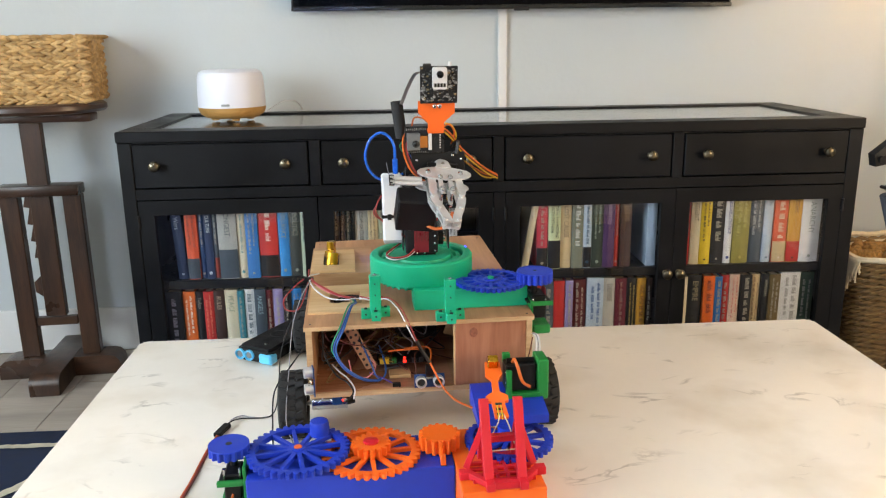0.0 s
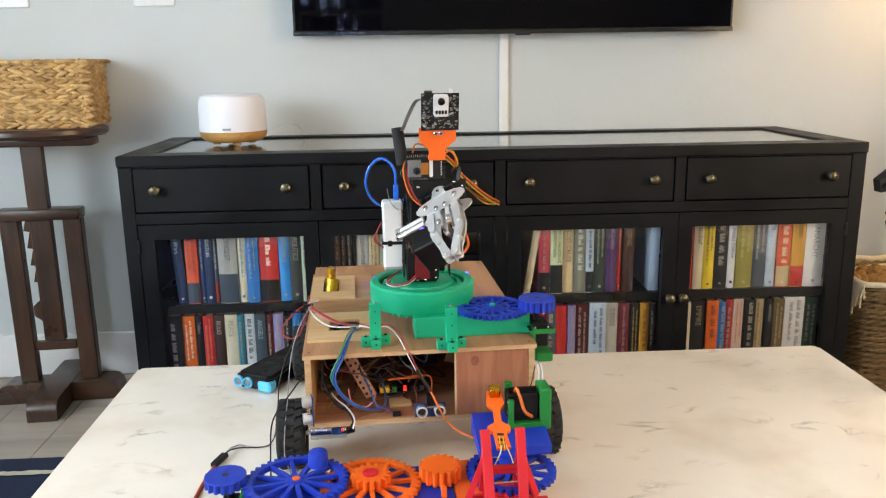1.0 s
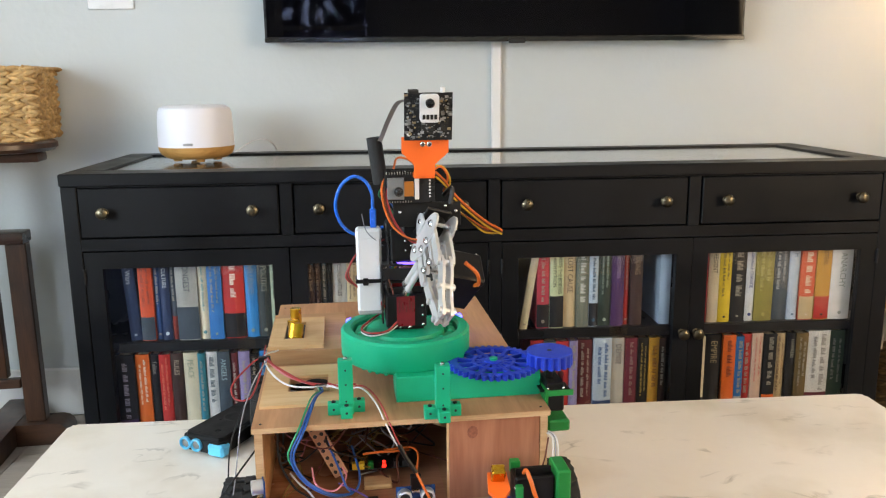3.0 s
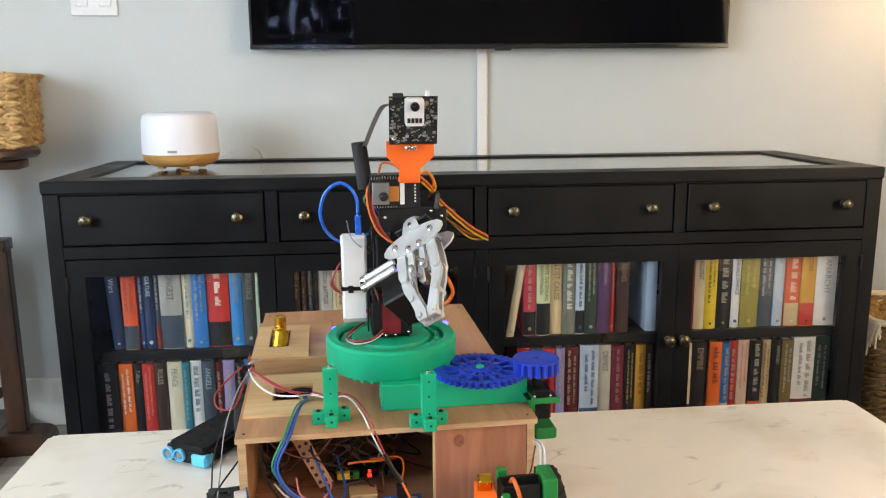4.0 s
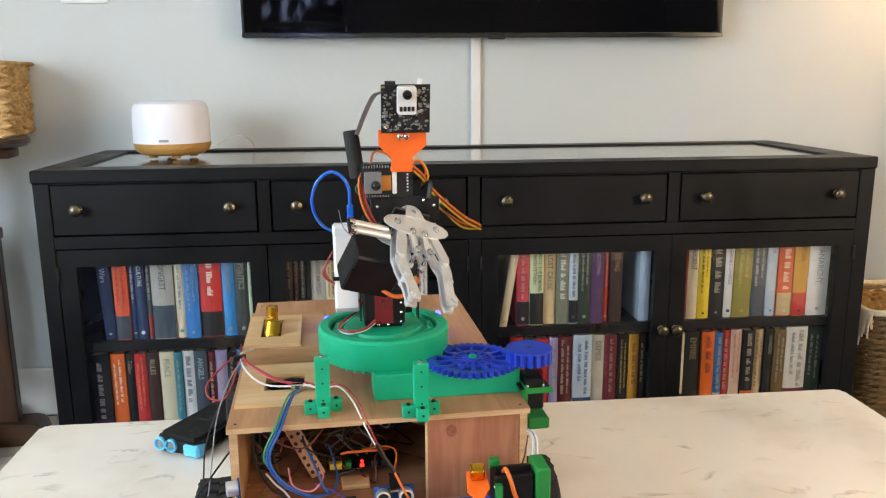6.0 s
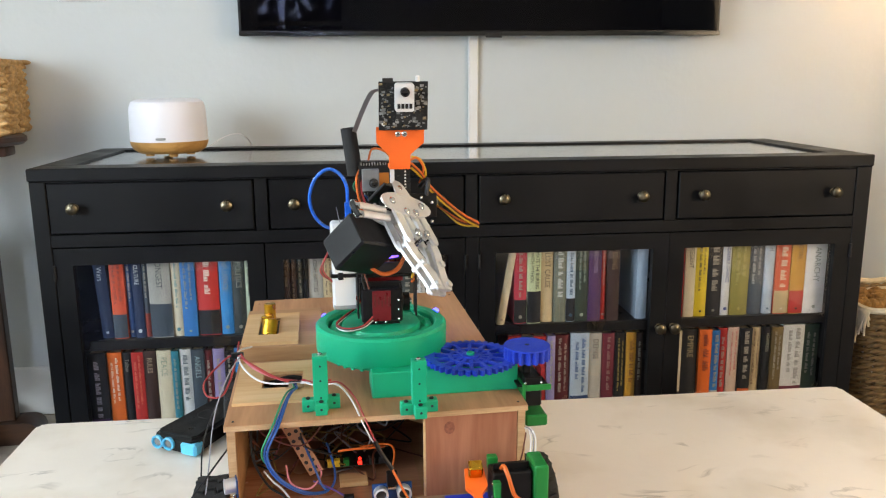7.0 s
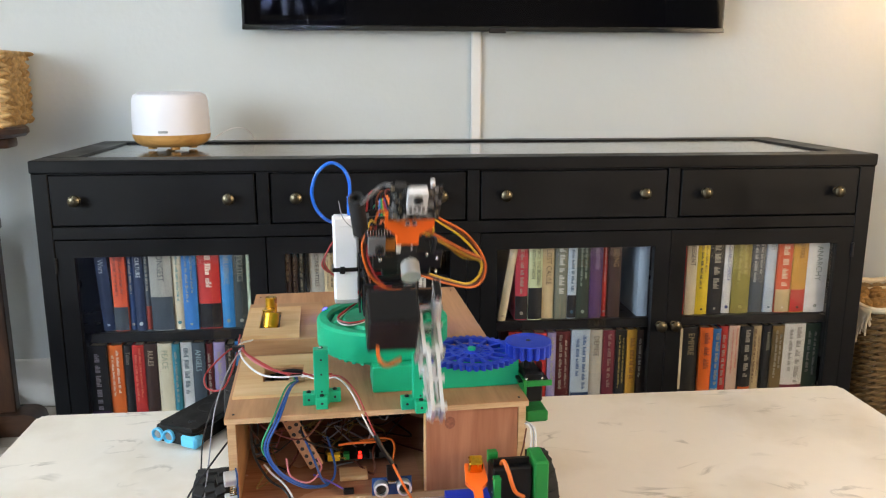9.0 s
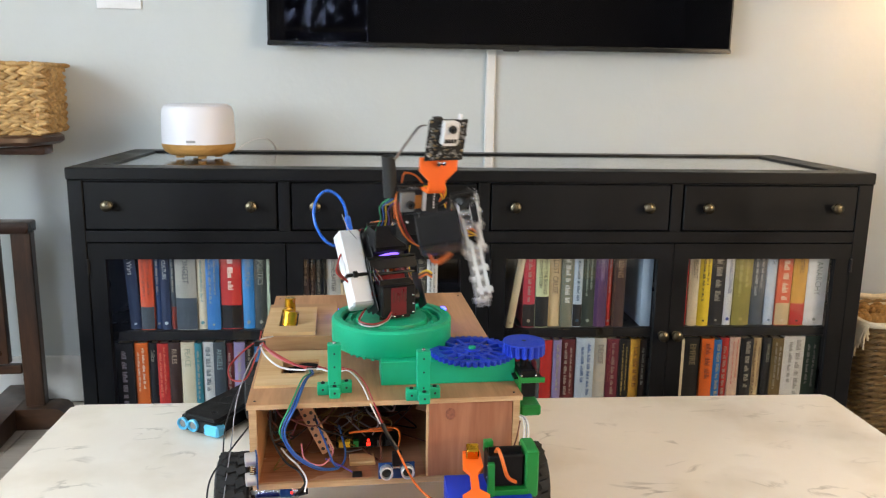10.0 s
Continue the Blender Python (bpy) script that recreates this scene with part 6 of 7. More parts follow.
    for k, c in enumerate(("blue", "green", "yellow", "purple")):
        d = k * 0.0034
        lw([(0.014 + d * 0.5, 0.113, 0.428), (0.012 + d, 0.107, 0.408), (0.006 + d, 0.104, 0.388), (-0.001 + d, 0.105, 0.37), (-0.003 + d, 0.11, 0.36)], c, 0.0014)
    for k in range(6):
        lw([(-0.008 + k * 0.006, 0.118, 0.412), (-0.004 + k * 0.005, 0.112, 0.430 + (k % 3) * 0.003), (0.008 + k * 0.004, 0.116, 0.434 + (k % 2) * 0.003), (0.022 + k * 0.003, 0.12, 0.426)], ("black", "red", "black", "brown", "black", "dull red")[k], 0.0013)
    part("red_connector_board", box(B(), 0.0, 0.014, -0.001, 0.001, -0.004, 0.026, 0.0004, pose(0.010, -0.024, 0.128, 12, 22, 0)), PCBR, harness, "small red connector board")
    anchor = Vector((0.046, 0.1, 0.36))
    loop = None
    for k, c in enumerate(("orange", "brown", "yellow")):
        d = k * 0.0026
        run = [(0.043, 0.1, 0.423 - d), (0.06, 0.098, 0.411 - d), (0.085, 0.097, 0.394 - d), (0.119 - d, 0.095, 0.373 - d), (0.142 - d, 0.093, 0.34), (0.141 - d, 0.092, 0.316 + d), (0.125 - d, 0.092, 0.306 + d), (0.092, 0.093, 0.314 + d), (0.055, 0.094, 0.328 + d), (0.032, 0.095, 0.33 + d)]
        w = part("cable_loop" if loop is None else "wire", shift(tube(B(), run, 0.0015, 6, 8), anchor), WIRES[c], arm if loop is None else loop, c + " wire", Matrix.Translation(anchor) if loop is None else None)
        loop = loop or w
    A["loop"], A["anchor"] = loop, anchor
    # gripper: x across the plates, -z towards the tips, -y the face of the plates
    half = [(0.0, 0.0035), (0.01, 0.0035), (0.022, 0.0015), (0.031, -0.0015), (0.0355, -0.0055), (0.0355, -0.0095), (0.031, -0.0135), (0.022, -0.0165), (0.011, -0.0185), (0.0, -0.019)]
    o = half + [(-x, z) for x, z in half[::-1]][1:-1]
    grip = part("gripper", prism(B(), o[::-1], 0.0095, 0.0115, pose(0, 0, 0, 90, 0, 0)), ALU, arm, "aluminium gripper plate", Matrix.Translation(GR))
    part("back_plate", prism(B(), o[::-1], -0.0115, -0.0095, pose(0, 0, 0, 90, 0, 0)), ALU, grip)
    tab = [(0.0085 * math.cos(radians(k)), 0.0085 + 0.0075 * math.sin(radians(k))) for k in range(0, 181, 20)] + [(-0.0105, 0.001), (0.0105, 0.001)]
    part("wrist_tab", prism(B(), tab, 0.0118, 0.0135, pose(0, 0, 0, 90, 0, 0)), ALU, grip, "rounded aluminium tab")
    for sx in (-1, 1):
        bm = B()
        for y0 in (-0.0095, 0.0064):
            prism(bm, [(sx * 0.0066 + 0.0031 * math.cos(radians(k)), -0.016 + 0.0031 * math.sin(radians(k)) - (0.021 if k >= 180 else 0)) for k in range(0, 361, 30)], -y0 - 0.0031, -y0, pose(0, 0, 0, 90, 0, 0))
        part("inner_link", bm, ALU, grip, "short aluminium link")
    for x, z in ((0, 0.0085), (0.0215, -0.007), (-0.0215, -0.007), (0.0066, -0.0155), (-0.0066, -0.0155), (0.0066, -0.0365), (-0.0066, -0.0365)):
        part("bolt", cyl(B(), (x, -0.0145, z), (x, 0.0145, z), 0.0019, None, 10), STEEL, grip)
        part("bolt_head", lathe(B(), [(0.0035, 0), (0.0033, 0.0014), (0.0018, 0.0026)], pose(x, -0.0114, z, 90), 14), STEEL, grip)
        part("nut", lathe(B(), [(0.0036, 0), (0.0036, 0.0028)], pose(x, 0.0114, z, -90), 6), STEEL, grip)
    part("wrist_disc", cyl(B(), (0, 0, 0.004), (0, 0.004, 0.012), 0.0125, None, 24), BLACKP, grip)
    part("wrist_bracket", box(B(), -0.02, 0.02, -0.012, 0.015, 0.0095, 0.012, 0.0006), BLACKM, grip)
    gs = part("gripper_servo", servo_body(B(), (-0.034, 0.036, -0.022), 0.052, 0.046, 0.0285, "none"), BLACKP, grip, "large black servo with a cover")
    for x, z in ((-0.056, -0.038), (-0.012, -0.038), (-0.056, -0.01), (-0.012, -0.01)):
        part("screw", cyl(B(), (x, 0.0575, z), (x, 0.0592, z), 0.0018, None, 10), STEEL, gs)
    for z in (-0.0125, -0.0205):
        part("standoff", cyl(B(), (-0.03, -0.004, z), (-0.068, -0.003, z), 0.0031, None, 14), ALU, grip, "aluminium standoff")
        part("standoff_head", cyl(B(), (-0.066, -0.003, z), (-0.0715, -0.0028, z), 0.0042, None, 12), STEEL, grip)
    part("side_tab", box(B(), -0.0725, -0.068, -0.006, 0.0, -0.024, -0.009, 0.0008), BLACKP, grip)
    part("servo_wire", tube(B(), [(-0.02, 0.05, -0.034), (-0.006, 0.048, -0.041), (0.008, 0.04, -0.04), (0.012, 0.026, -0.034)], 0.0019, 8), WIRES["orange"], grip, "orange servo lead")
    for sx in (-1, 1):
        bm = B()
        lk = [(0.0045, 0.0035), (0.0058, -0.008), (0.0062, -0.024), (0.004, -0.029), (-0.002, -0.029), (-0.004, -0.022), (-0.0045, -0.008), (-0.004, 0.0035)]
        for y0 in (-0.0095, 0.0058):
            prism(bm, [(sx * x, z) for x, z in (lk[::-1] if sx > 0 else lk)], -y0 - 0.0032, -y0, pose(0, 0, 0, 90, 0, 0))
        f = part("finger", bm, ALU, grip, "aluminium finger link", pose(sx * 0.0172, 0, -0.015))
        bm = B()
        jw = [(0.0045, -0.022), (0.0062, -0.029), (0.0042, -0.038), (-0.001, -0.049), (-0.0045, -0.059), (-0.0055, -0.067), (-0.0075, -0.0705), (-0.0165, -0.0705), (-0.0168, -0.064), (-0.0135, -0.055), (-0.0095, -0.045), (-0.0055, -0.034), (-0.0045, -0.024)]
        for y0 in (-0.0058, 0.0026):
            prism(bm, [(sx * x, z) for x, z in (jw[::-1] if sx > 0 else jw)], -y0 - 0.0032, -y0, pose(0, 0, 0, 90, 0, 0))
        for x, z in ((0.001, -0.027), (-0.009, -0.066), (-0.0035, -0.047)):
            cyl(bm, (sx * x, -0.0085, z), (sx * x, 0.0085, z), 0.0028, None, 12)
        j = part("jaw", bm, ALU, grip, "aluminium jaw", pose(sx * 0.0172, 0, -0.015))
        A["finger%d" % sx], A["jaw%d" % sx] = f, j
    # the gripper is longer than it is wide
    for o in (grip, *grip.children):
        o.data.transform(Matrix.Diagonal((1.08, 1.08, 1.4, 1)))
        if o is not grip:
            o.location.z *= 1.4
            o.location.x *= 1.08
    A["grip"] = grip
    return A


ORANGECONN = mat("amber_film", "b5742c", 0.4)
LEDPURPLE = mat("purple_light", (0.2, 0.1, 1.0), 0.4, emit=2.5)


# ---- geared catapult in front of the car ----
def make_geartrain():
    g = thing("gear_train", "blue and orange printed gear train on a low base", "gear train", ROB)
    part("base", box(B(), -0.242, 0.031, -0.148, -0.055, 0.0, 0.05, 0.0015), BLUE, g, "blue printed base")
    part("end_block", box(B(), 0.0313, 0.138, -0.219, -0.05, 0.0, 0.052, 0.0015), ORANGE, g, "orange printed end block")
    bm = B()
    box(bm, -0.247, -0.2424, -0.135, -0.085, 0.0, 0.062, 0.0008)
    box(bm, -0.281, -0.247, -0.135, -0.129, 0.035, 0.0425, 0.0008)
    box(bm, -0.278, -0.247, -0.135, -0.085, 0.0, 0.012, 0.001)
    part("servo_bracket", bm, GREEN2, g, "leaf green servo bracket")
    s = part("servo", servo_body(B(), (-0.262, -0.108, 0.03), 0.022, 0.038, 0.036, "x"), BLACKP, g, "black hobby servo")
    part("output_shaft", cyl(B(), (-0.262, -0.1, 0.046), (-0.262, -0.1, 0.062), 0.005), BLACKP, s)
    for x in (-0.272, -0.252):
        part("screw", cyl(B(), (x, -0.125, 0.042), (x, -0.125, 0.056), 0.0016, None, 8), STEEL, s)
    part("lead", tube(B(), [(-0.262, -0.128, 0.02), (-0.266, -0.14, 0.012), (-0.272, -0.155, 0.006)], 0.0016), WIRES["orange"], s)
    p = part("drive_pinion", prism(B(), gear_outline(0.0275, 0.0045, 16), -0.012, 0.0), BLUE, g, "small blue drive gear", pose(-0.2685, -0.092, 0.0735))
    part("cap", lathe(B(), [(0.0272, 0), (0.0272, 0.002), (0.004, 0.0021)], None, 40), BLUE, p)
    part("bore", lathe(B(), [(0.0045, 0.0), (0.0043, 0.0004)], pose(0, 0, 0.0021), 18), CHIP, p)
    big = spoked_gear("large_gear", g, BLUE, "large blue spoked gear", pose(-0.1765, -0.1, 0.0585, 0, 0, 10), 0.0692, 0.0065, 40, 0.006, 12, 0.0055, 0.0095, 0.008)
    part("crank_knob", lathe(B(), [(0.0135, 0.006), (0.0135, 0.022), (0.012, 0.0265), (0.008, 0.028)], pose(0.034, 0.0335, 0), 28), BLUE, big, "round blue knob")
    part("pin", cyl(B(), (0, 0, 0), (0, 0, 0.0102), 0.0055), ORANGE, big)
    mid = spoked_gear("middle_gear", g, ORANGE, "orange spoked gear", pose(-0.0785, -0.1035, 0.0505, 0, 0, 3), 0.0675, 0.0065, 36, 0.0065, 12, 0.006, 0.012, 0.007)
    part("pinion", prism(B(), gear_outline(0.027, 0.0065, 16), 0.007, 0.019), ORANGE, mid)
    part("cap", lathe(B(), [(0.0105, 0.019), (0.0105, 0.0215), (0.006, 0.0225)], None, 10), RED, mid, "red printed nut")
    sm = part("small_gear", prism(B(), gear_outline(0.0285, 0.0055, 16), 0.0, 0.02), ORANGE, g, "small orange gear", pose(0.0155, -0.097, 0.053))
    part("cap", lathe(B(), [(0.0235, 0.02), (0.0235, 0.0205), (0.004, 0.0206)], None, 36), ORANGE, sm)
    part("crank", box(B(), -0.003, 0.003, -0.046, -0.024, -0.002, 0.004, 0.0006), ORANGE, sm)
    part("crank_pin", box(B(), -0.0035, 0.0035, -0.049, -0.043, -0.003, 0.012, 0.0006), ORANGE, sm)
    part("screw_slot", box(B(), 0.012, 0.02, -0.147, -0.1445, 0.05, 0.0506), CHIP, g)

    c = thing("catapult", "red, blue and orange printed catapult with a servo", "catapult", ROB)
    turn = spoked_gear("base_gear", c, BLUE, "blue spoked base gear", pose(0.1125, -0.1, 0.0535, 0, 0, 6), 0.0615, 0.0055, 36, 0.006, 12, 0.006, 0.01, 0.008)
    part("hub_wheel", lathe(B(), [(0.016, 0.008), (0.016, 0.026)], None, 24), BLUE, turn)
    o = [(-0.098, 0.078), (-0.02, 0.078), (-0.02, 0.108), (-0.03, 0.108), (-0.098, 0.09)]
    part("bed", prism(B(), o, -0.05, 0.05, pose(0.1195, 0, 0, 90, 0, 90)), BLUE, c, "sloping blue bed")
    part("pivot_board", box(B(), 0.1, 0.125, -0.062, -0.045, 0.0905, 0.0935, 0.0005, None), PCBB, c)
    # lever
    bm = B()
    z = 0.104
    lv = [(-0.0135, 0.055), (0.0135, 0.055), (0.0155, 0.03), (0.006, 0.02), (0.006, -0.004), (0.02, -0.012), (0.0195, -0.02), (0.011, -0.022), (0.0155, -0.05), (-0.0085, -0.05), (-0.011, -0.022), (-0.0195, -0.02), (-0.02, -0.012), (-0.006, -0.004), (-0.006, 0.02), (-0.0155, 0.03)]
    prism(bm, lv[::-1], 0.0, 0.006)
    bmesh.ops.scale(bm, vec=(0.78, 0.95, 1), verts=bm.verts)
    lever = part("throwing_arm", bm, ORANGE, c, "orange throwing arm", pose(0.0975, -0.08, 0.120, 24, 0, -3))
    part("weight", box(B(), -0.0075, 0.0075, 0.038, 0.051, 0.006, 0.022, 0.0015), GOLD, lever, "yellow metal weight")
    for k in range(3):
        part("slot", box(B(), -0.004, 0.005, -0.046 + k * 0.009, -0.042 + k * 0.009, 0.0058, 0.0063), CHIP, lever)
    for x in (-0.002, 0.003):
        part("rubber_band", tube(B(), [(x, -0.03, 0.0072), (x, -0.045, 0.0072), (x, -0.051, 0.003)], 0.0009), YELLOWP, lever)
    # red frame
    def leg(name, p, q, w=0.0052):
        m, h = frame_of(p, q)
        return part(name, box(B(), -w, w, -w, w, 0, h, 0.0006, m), RED, c, "red printed frame bar")
    ztop, zb, mx = 0.153, 0.057, 0.0875
    for sx in (-1, 1):
        x = mx + sx * 0.0222
        leg("upright", (mx + sx * 0.0212, -0.205, zb), (x, -0.166, ztop), 0.0058)
        leg("brace", (mx + sx * 0.044, -0.165, zb), (x + sx * 0.001, -0.172, ztop - 0.035), 0.0042)
        leg("rear_upright", (x, -0.142, zb), (x, -0.162, ztop - 0.04), 0.004)
        leg("foot", (mx + sx * 0.0212, -0.213, zb + 0.001), (mx + sx * 0.044, -0.184, zb + 0.001), 0.0042)
        part("foot_block", box(B(), mx + sx * 0.049 - 0.007, mx + sx * 0.049 + 0.007, -0.19, -0.178, 0.052, 0.063, 0.0008), RED, c)
        part("foot_block", box(B(), mx + sx * 0.0212 - 0.0055, mx + sx * 0.0212 + 0.0055, -0.222, -0.207, 0.052, 0.063, 0.0008), RED, c)
    leg("cross_bar", (mx - 0.022, -0.168, 0.098), (mx + 0.022, -0.168, 0.098), 0.0046)
    leg("front_rail", (mx - 0.0212, -0.213, zb), (mx + 0.0212, -0.213, zb), 0.0045)
    leg("rear_rail", (mx - 0.0222, -0.142, zb), (mx + 0.0222, -0.142, zb), 0.004)
    for k in range(4):
        part("floor_slat", box(B(), mx - 0.04, mx + 0.04, -0.2 + k * 0.0145, -0.195 + k * 0.0145, 0.0525, 0.0565), RED, c)
    for k in range(4):
        part("floor_slat", box(B(), mx - 0.022 + k * 0.0133, mx - 0.018 + k * 0.0133, -0.207, -0.146, 0.0525, 0.0562), RED, c)
    part("elastic_band", tube(B(), [(0.097, -0.118, 0.1085), (0.088, -0.142, 0.102), (0.0685, -0.166, 0.086)], 0.0009), CREAM, c, "stretched elastic band")
    part("elastic_band", tube(B(), [(0.1, -0.118, 0.1085), (0.104, -0.142, 0.1), (0.107, -0.166, 0.086)], 0.0009), CREAM, c, "stretched elastic band")
    part("elastic_band", tube(B(), [(0.068, -0.176, 0.084), (0.107, -0.176, 0.084)], 0.0009, 7, 1), CREAM, c, "stretched elastic band")
    # servo in its holder
    bm = B()
    box(bm, 0.12, 0.166, -0.062, -0.03, 0.1, 0.107, 0.0008)
    box(bm, 0.116, 0.124, -0.064, -0.056, 0.1, 0.142, 0.0008)
    box(bm, 0.162, 0.178, -0.06, -0.022, 0.095, 0.155, 0.002)
    part("servo_holder", bm, GREEN2, c, "leaf green servo holder")
    sv = part("servo", servo_body(B(), (0.139, -0.04, 0.1275), 0.044, 0.028, 0.04, "z"), BLACKP, c, "black hobby servo")
    part("green_clip", box(B(), 0.117, 0.128, -0.03, -0.02, 0.14, 0.155, 0.001), GREEN2, c)
    part("servo_lead", tube(B(), [(0.128, -0.045, 0.149), (0.128, -0.058, 0.158), (0.131, -0.066, 0.15), (0.138, -0.068, 0.128), (0.15, -0.06, 0.116)], 0.0024), WIRES["orange"], sv, "orange servo lead")
    for x, zz in ((0.117, 0.122), (0.122, 0.113), (0.117, 0.137)):
        part("screw", ball(B(), (x, -0.0555, zz), 0.002, u=8, v=6), STEEL, sv)

    w = thing("servo_cable", "loose servo extension lead lying on the marble table", "cable", ROB)
    part("plug", box(B(), -0.006, 0.006, -0.018, 0.018, 0, 0.007, 0.001, pose(-0.309, 0.09, 0.001, 0, 0, -20)), BLACKP, w, "black plug")
    for k, c2 in enumerate(("orange", "red", "brown")):
        d = k * 0.0023
        part("wire", tube(B(), [(-0.315 + d, 0.074, 0.004), (-0.3225 + d, 0.0415, 0.002), (-0.327 + d, 0.0, 0.002), (-0.332 + d, -0.055, 0.002), (-0.338 + d, -0.10, 0.002), (-0.342 + d, -0.16, 0.002), (-0.325 + d, -0.19, 0.002)], 0.0012), WIRES[c2], w, c2 + " wire")
    for k, c2 in enumerate(("black", "white", "grey")):
        d = k * 0.0035
        part("wire", tube(B(), [(-0.304, 0.107, 0.005), (-0.297, 0.117 + d, 0.006), (-0.285, 0.127 + d * 1.5, 0.004), (-0.27, 0.131 + d * 0.5, 0.002), (-0.25, 0.129, 0.002), (-0.236, 0.136, 0.003), (-0.229, 0.16, 0.012), (-0.227, 0.2, 0.04), (-0.22, 0.19, 0.09), (-0.2, 0.16, 0.15), (-0.172, 0.15, 0.2)], 0.0011 if k == 0 else 0.0009), WIRES[c2], w, c2 + " wire")


# ---- motion of the arm ----
# seconds; turn of the hub; lean of the lower arm back; forearm's tilt forward from rest; shift of the forearm back and up
JOINTS = [(0, 0, 0, 2, 0, 0), (2.5, 0, 0, 3, 0, 0), (4.0, 0, 0, 1.5, 0, 0), (8.0, 0, 0, 2, 0, 0), (8.1, 0, 0, 4, 0, 0), (8.2, 0, 0, 12, 0, -0.002), (8.3, 0, 0, 24, -0.003, -0.008), (8.4, 0, 0, 33, -0.012, -0.022), (8.5, 0, 0, 37, -0.026, -0.045), (8.6, 0, 0, 39, -0.036, -0.07), (8.7, 0, 0, 44, -0.042, -0.102), (8.8, 0, 0, 41, -0.04, -0.085),
          (8.9, 0, 0, 37, -0.028, -0.045), (9.0, 0, 0, 32, -0.01, -0.02), (9.1, 0, 0, 24, 0, -0.006), (9.2, 0, 0, 12, 0, 0), (9.3, 0, 2, 0, 0, 0), (9.4, 0, 8, -15, 0, 0.002), (9.5, 0, 20, -34, 0, 0.02), (9.6, 0, 29, -42, 0, 0.03), (9.7, 1, 30, -37, 0, 0.026), (9.8, 4, 29, -20, 0, 0.012), (9.9, 12, 30, 2, -0.012, -0.004), (10.0, 21, 31, 7, -0.032, -0.013)]
# seconds; place of the wrist; roll of the gripper; opening of the jaws; LEANS and SWAYS: its pitch and its swing to the side
REST = (0.040, 0.036, 0.4065)
LEANS = [(0, 67), (0.5, 66), (1.0, 63), (1.5, 59), (2.0, 54), (2.5, 50), (2.7, 50), (3.8, 57), (4.0, 58), (4.5, 64), (5.0, 69), (5.5, 68), (6.2, 56), (6.8, 45), (7.0, 42), (7.5, 34), (8.0, 31), (8.4, 48), (9.4, 50), (9.8, 40), (10.0, 24)]
SWAYS = [(0, 0), (5.5, 0), (6.2, -10), (6.8, -24), (7.0, -25), (7.5, -15), (8.0, -2), (8.3, 0), (10.0, 0)]
GRIP = [(0, *REST, 6, 0), (0.5, *REST, -14, 0), (1.0, *REST, -32, 0), (1.5, *REST, -46, 0), (2.0, *REST, -58, 0), (2.5, *REST, -70, 0), (2.7, *REST, -73, 0), (3.25, *REST, -64, 0), (3.8, *REST, -44, 0), (4.0, *REST, -38, 0), (4.5, *REST, -18, 0), (5.0, *REST, 2, 0), (5.2, *REST, 6, 7), (5.5, *REST, 12, 10),
        (6.2, *REST, 34, 7), (6.8, 0.03, 0.038, 0.428, 50, 0), (7.0, 0.027, 0.038, 0.43, 56, 0), (7.5, 0.037, 0.038, 0.442, 72, 0), (8.0, 0.039, 0.038, 0.446, 86, 0), (8.1, 0.04, 0.036, 0.436, 88, 0), (8.2, 0.042, 0.02, 0.402, 90, 0), (8.4, 0.045, -0.022, 0.31, 90, 0), (8.5, 0.040, -0.034, 0.277, 90, 0), (8.6, 0.035, -0.042, 0.243, 90, 0), (8.7, 0.037, -0.045, 0.205, 90, 0), (8.8, 0.04, -0.045, 0.218, 90, 0), (8.9, 0.04, -0.034, 0.272, 90, 0),
        (9.0, 0.047, -0.025, 0.319, 90, 0), (9.2, 0.044, 0.008, 0.40, 90, 0), (9.4, 0.042, 0.05, 0.452, 91, 0), (9.6, 0.041, 0.085, 0.52, 92, 0), (9.8, 0.045, 0.065, 0.472, 91, 0), (9.9, 0.047, 0.05, 0.448, 90, 3), (10.0, 0.054, 0.006, 0.432, 62, 28)]


def between(rows, t):
    for a, b in zip(rows, rows[1:]):
        if a[0] <= t <= b[0]:
            f = (t - a[0]) / (b[0] - a[0])
            return [x + (y - x) * f for x, y in zip(a, b)]
    return list(rows[-1])


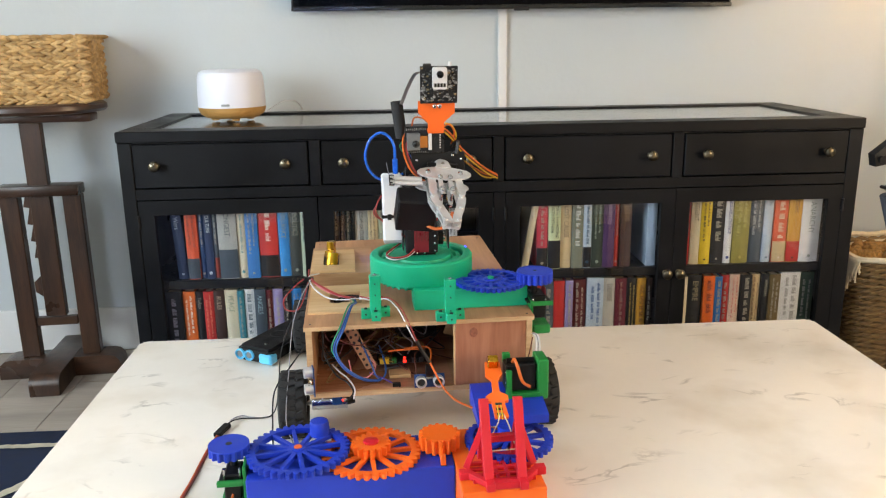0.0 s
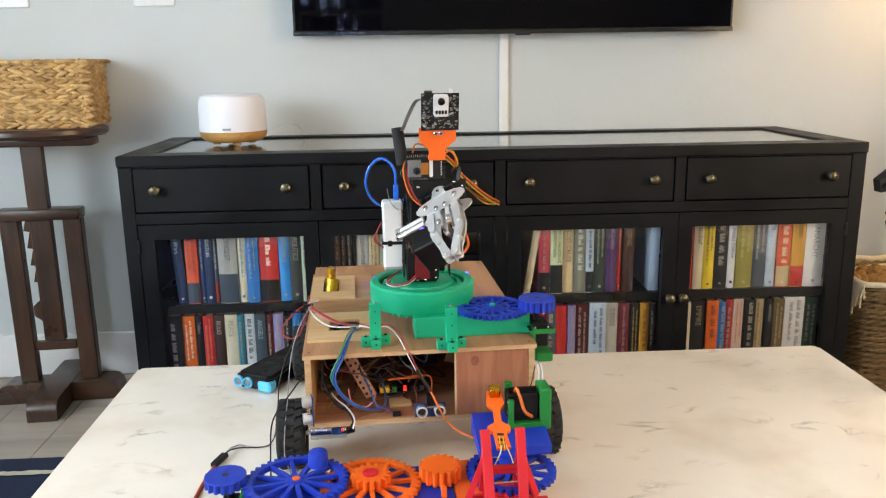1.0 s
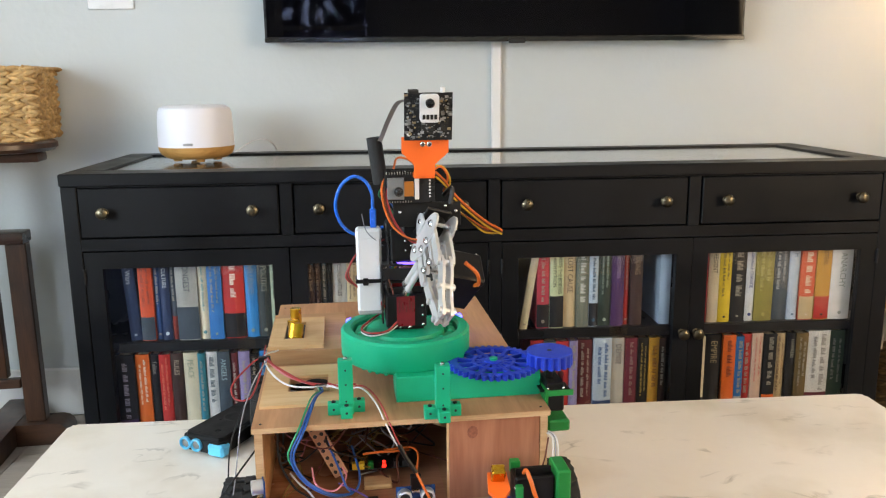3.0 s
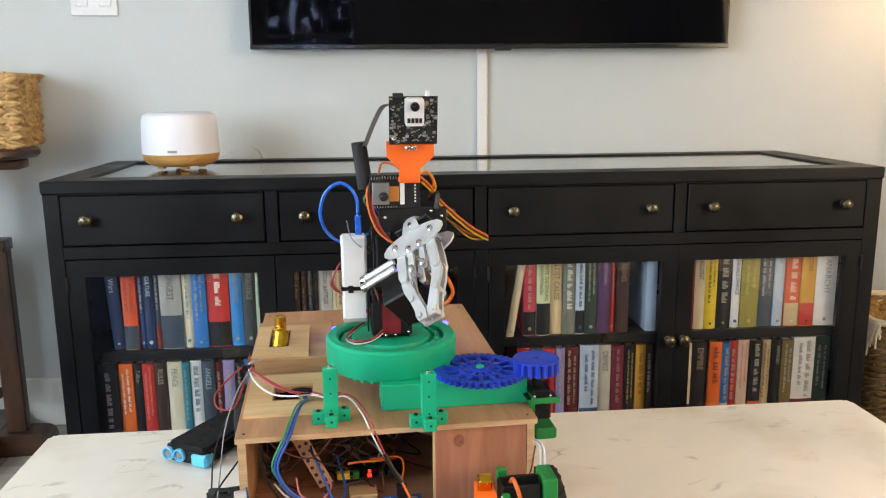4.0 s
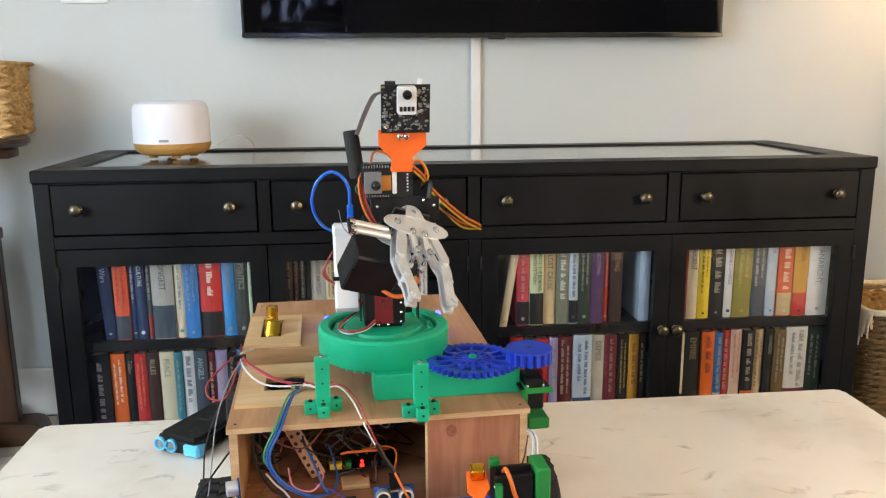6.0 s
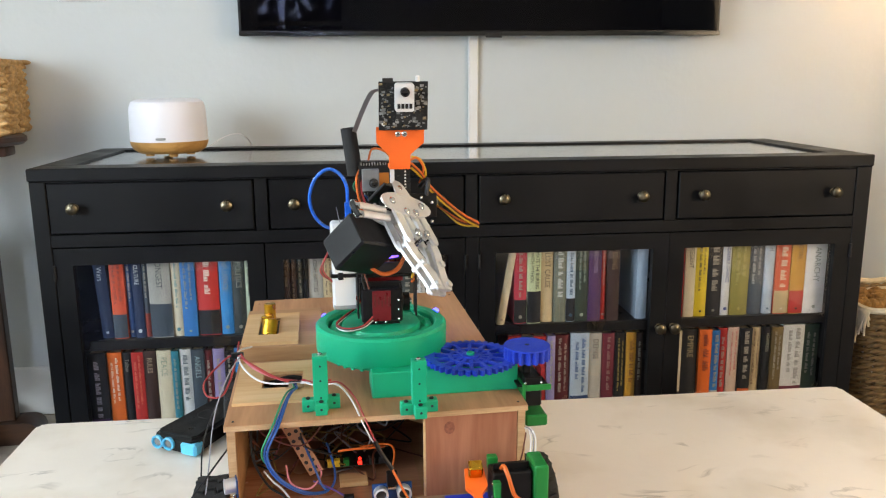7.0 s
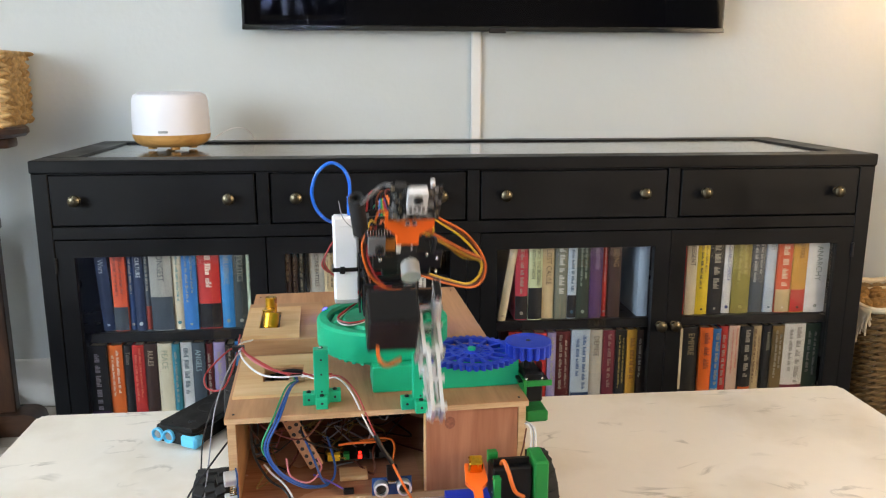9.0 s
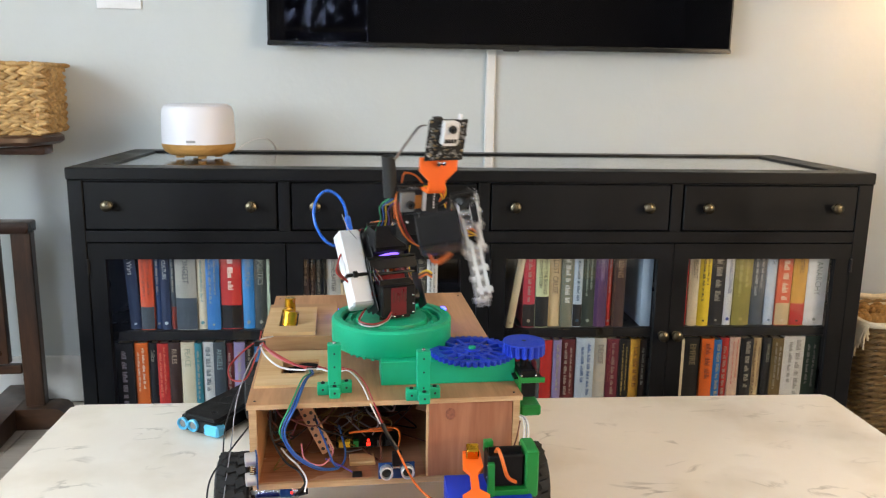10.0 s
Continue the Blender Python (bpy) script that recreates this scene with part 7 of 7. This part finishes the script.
def motions():
    hub, low, fore, grip = [], [], [], []
    C = Vector((CT[0], CT[1], 0))
    for t, yaw, lean, tilt, dv, dz in JOINTS:
        turn = about(C, pose(0, 0, 0, 0, 0, yaw))
        back = turn @ about(SH, pose(0, 0, 0, -lean, 0, 0))
        hub.append((t, turn @ pose(*CT, 0.2665)))
        low.append((t, back @ Matrix.Translation(SH)))
        fore.append((t, back @ Matrix.Translation(EL + Vector((0, dv, dz))) @ pose(0, 0, 0, tilt + lean, 0, 0)))
    walk(ARM["hub"], hub)
    walk(ARM["low"], low)
    walk(ARM["fore"], fore)
    tuck = [(0, 0.05), (8.15, 0.05), (8.4, 0), (8.9, 0), (9.15, 0.05), (10.0, 0.05)]
    bundle = []
    for t, yaw, lean, tilt, dv, dz in JOINTS:
        o = between(tuck, t)[1]
        bundle.append((t, about(C, pose(0, 0, 0, 0, 0, yaw)) @ about(SH, pose(0, 0, 0, -lean, 0, 0)) @ Matrix.Translation(SH + Vector((0, o, -0.6 * o)))))
    walk(ARM["harness"], bundle)
    walk(ARM["loop"], [(t, about(C, pose(0, 0, 0, 0, 0, between(JOINTS, t)[1])) @ Matrix.Translation(ARM["anchor"]) @ pose(0, 0, 0, 0, 0, a)) for t, a in ((0, 82), (8.1, 82), (8.25, 45), (8.4, 12), (8.5, 3), (8.7, 0), (8.85, 2), (9.0, 15), (9.1, 45), (9.25, 75), (9.4, 82), (10.0, 82))])
    rows, left, right = [], [], []
    for t, x, y, z, roll, opened in GRIP:
        yaw, bend = between(JOINTS, t)[1], between(LEANS, t)[1]
        rows.append((t, about(C, pose(0, 0, 0, 0, 0, yaw)) @ pose(x, y, z, 0, between(SWAYS, t)[1], 0) @ pose(0, 0, 0, -bend, 0, 0) @ pose(0, 0, 0, 0, 0, roll)))
        left.append((t, pose(-0.0186, 0, -0.021, 0, opened, 0)))
        right.append((t, pose(0.0186, 0, -0.021, 0, -opened, 0)))
    walk(ARM["grip"], rows)
    for k in ("finger", "jaw"):
        walk(ARM[k + "-1"], left)
        walk(ARM[k + "1"], right)


make_car()
make_turntable()
ARM = make_arm()
make_geartrain()
fill_shelves()
make_rug()
floorboards()
motions()
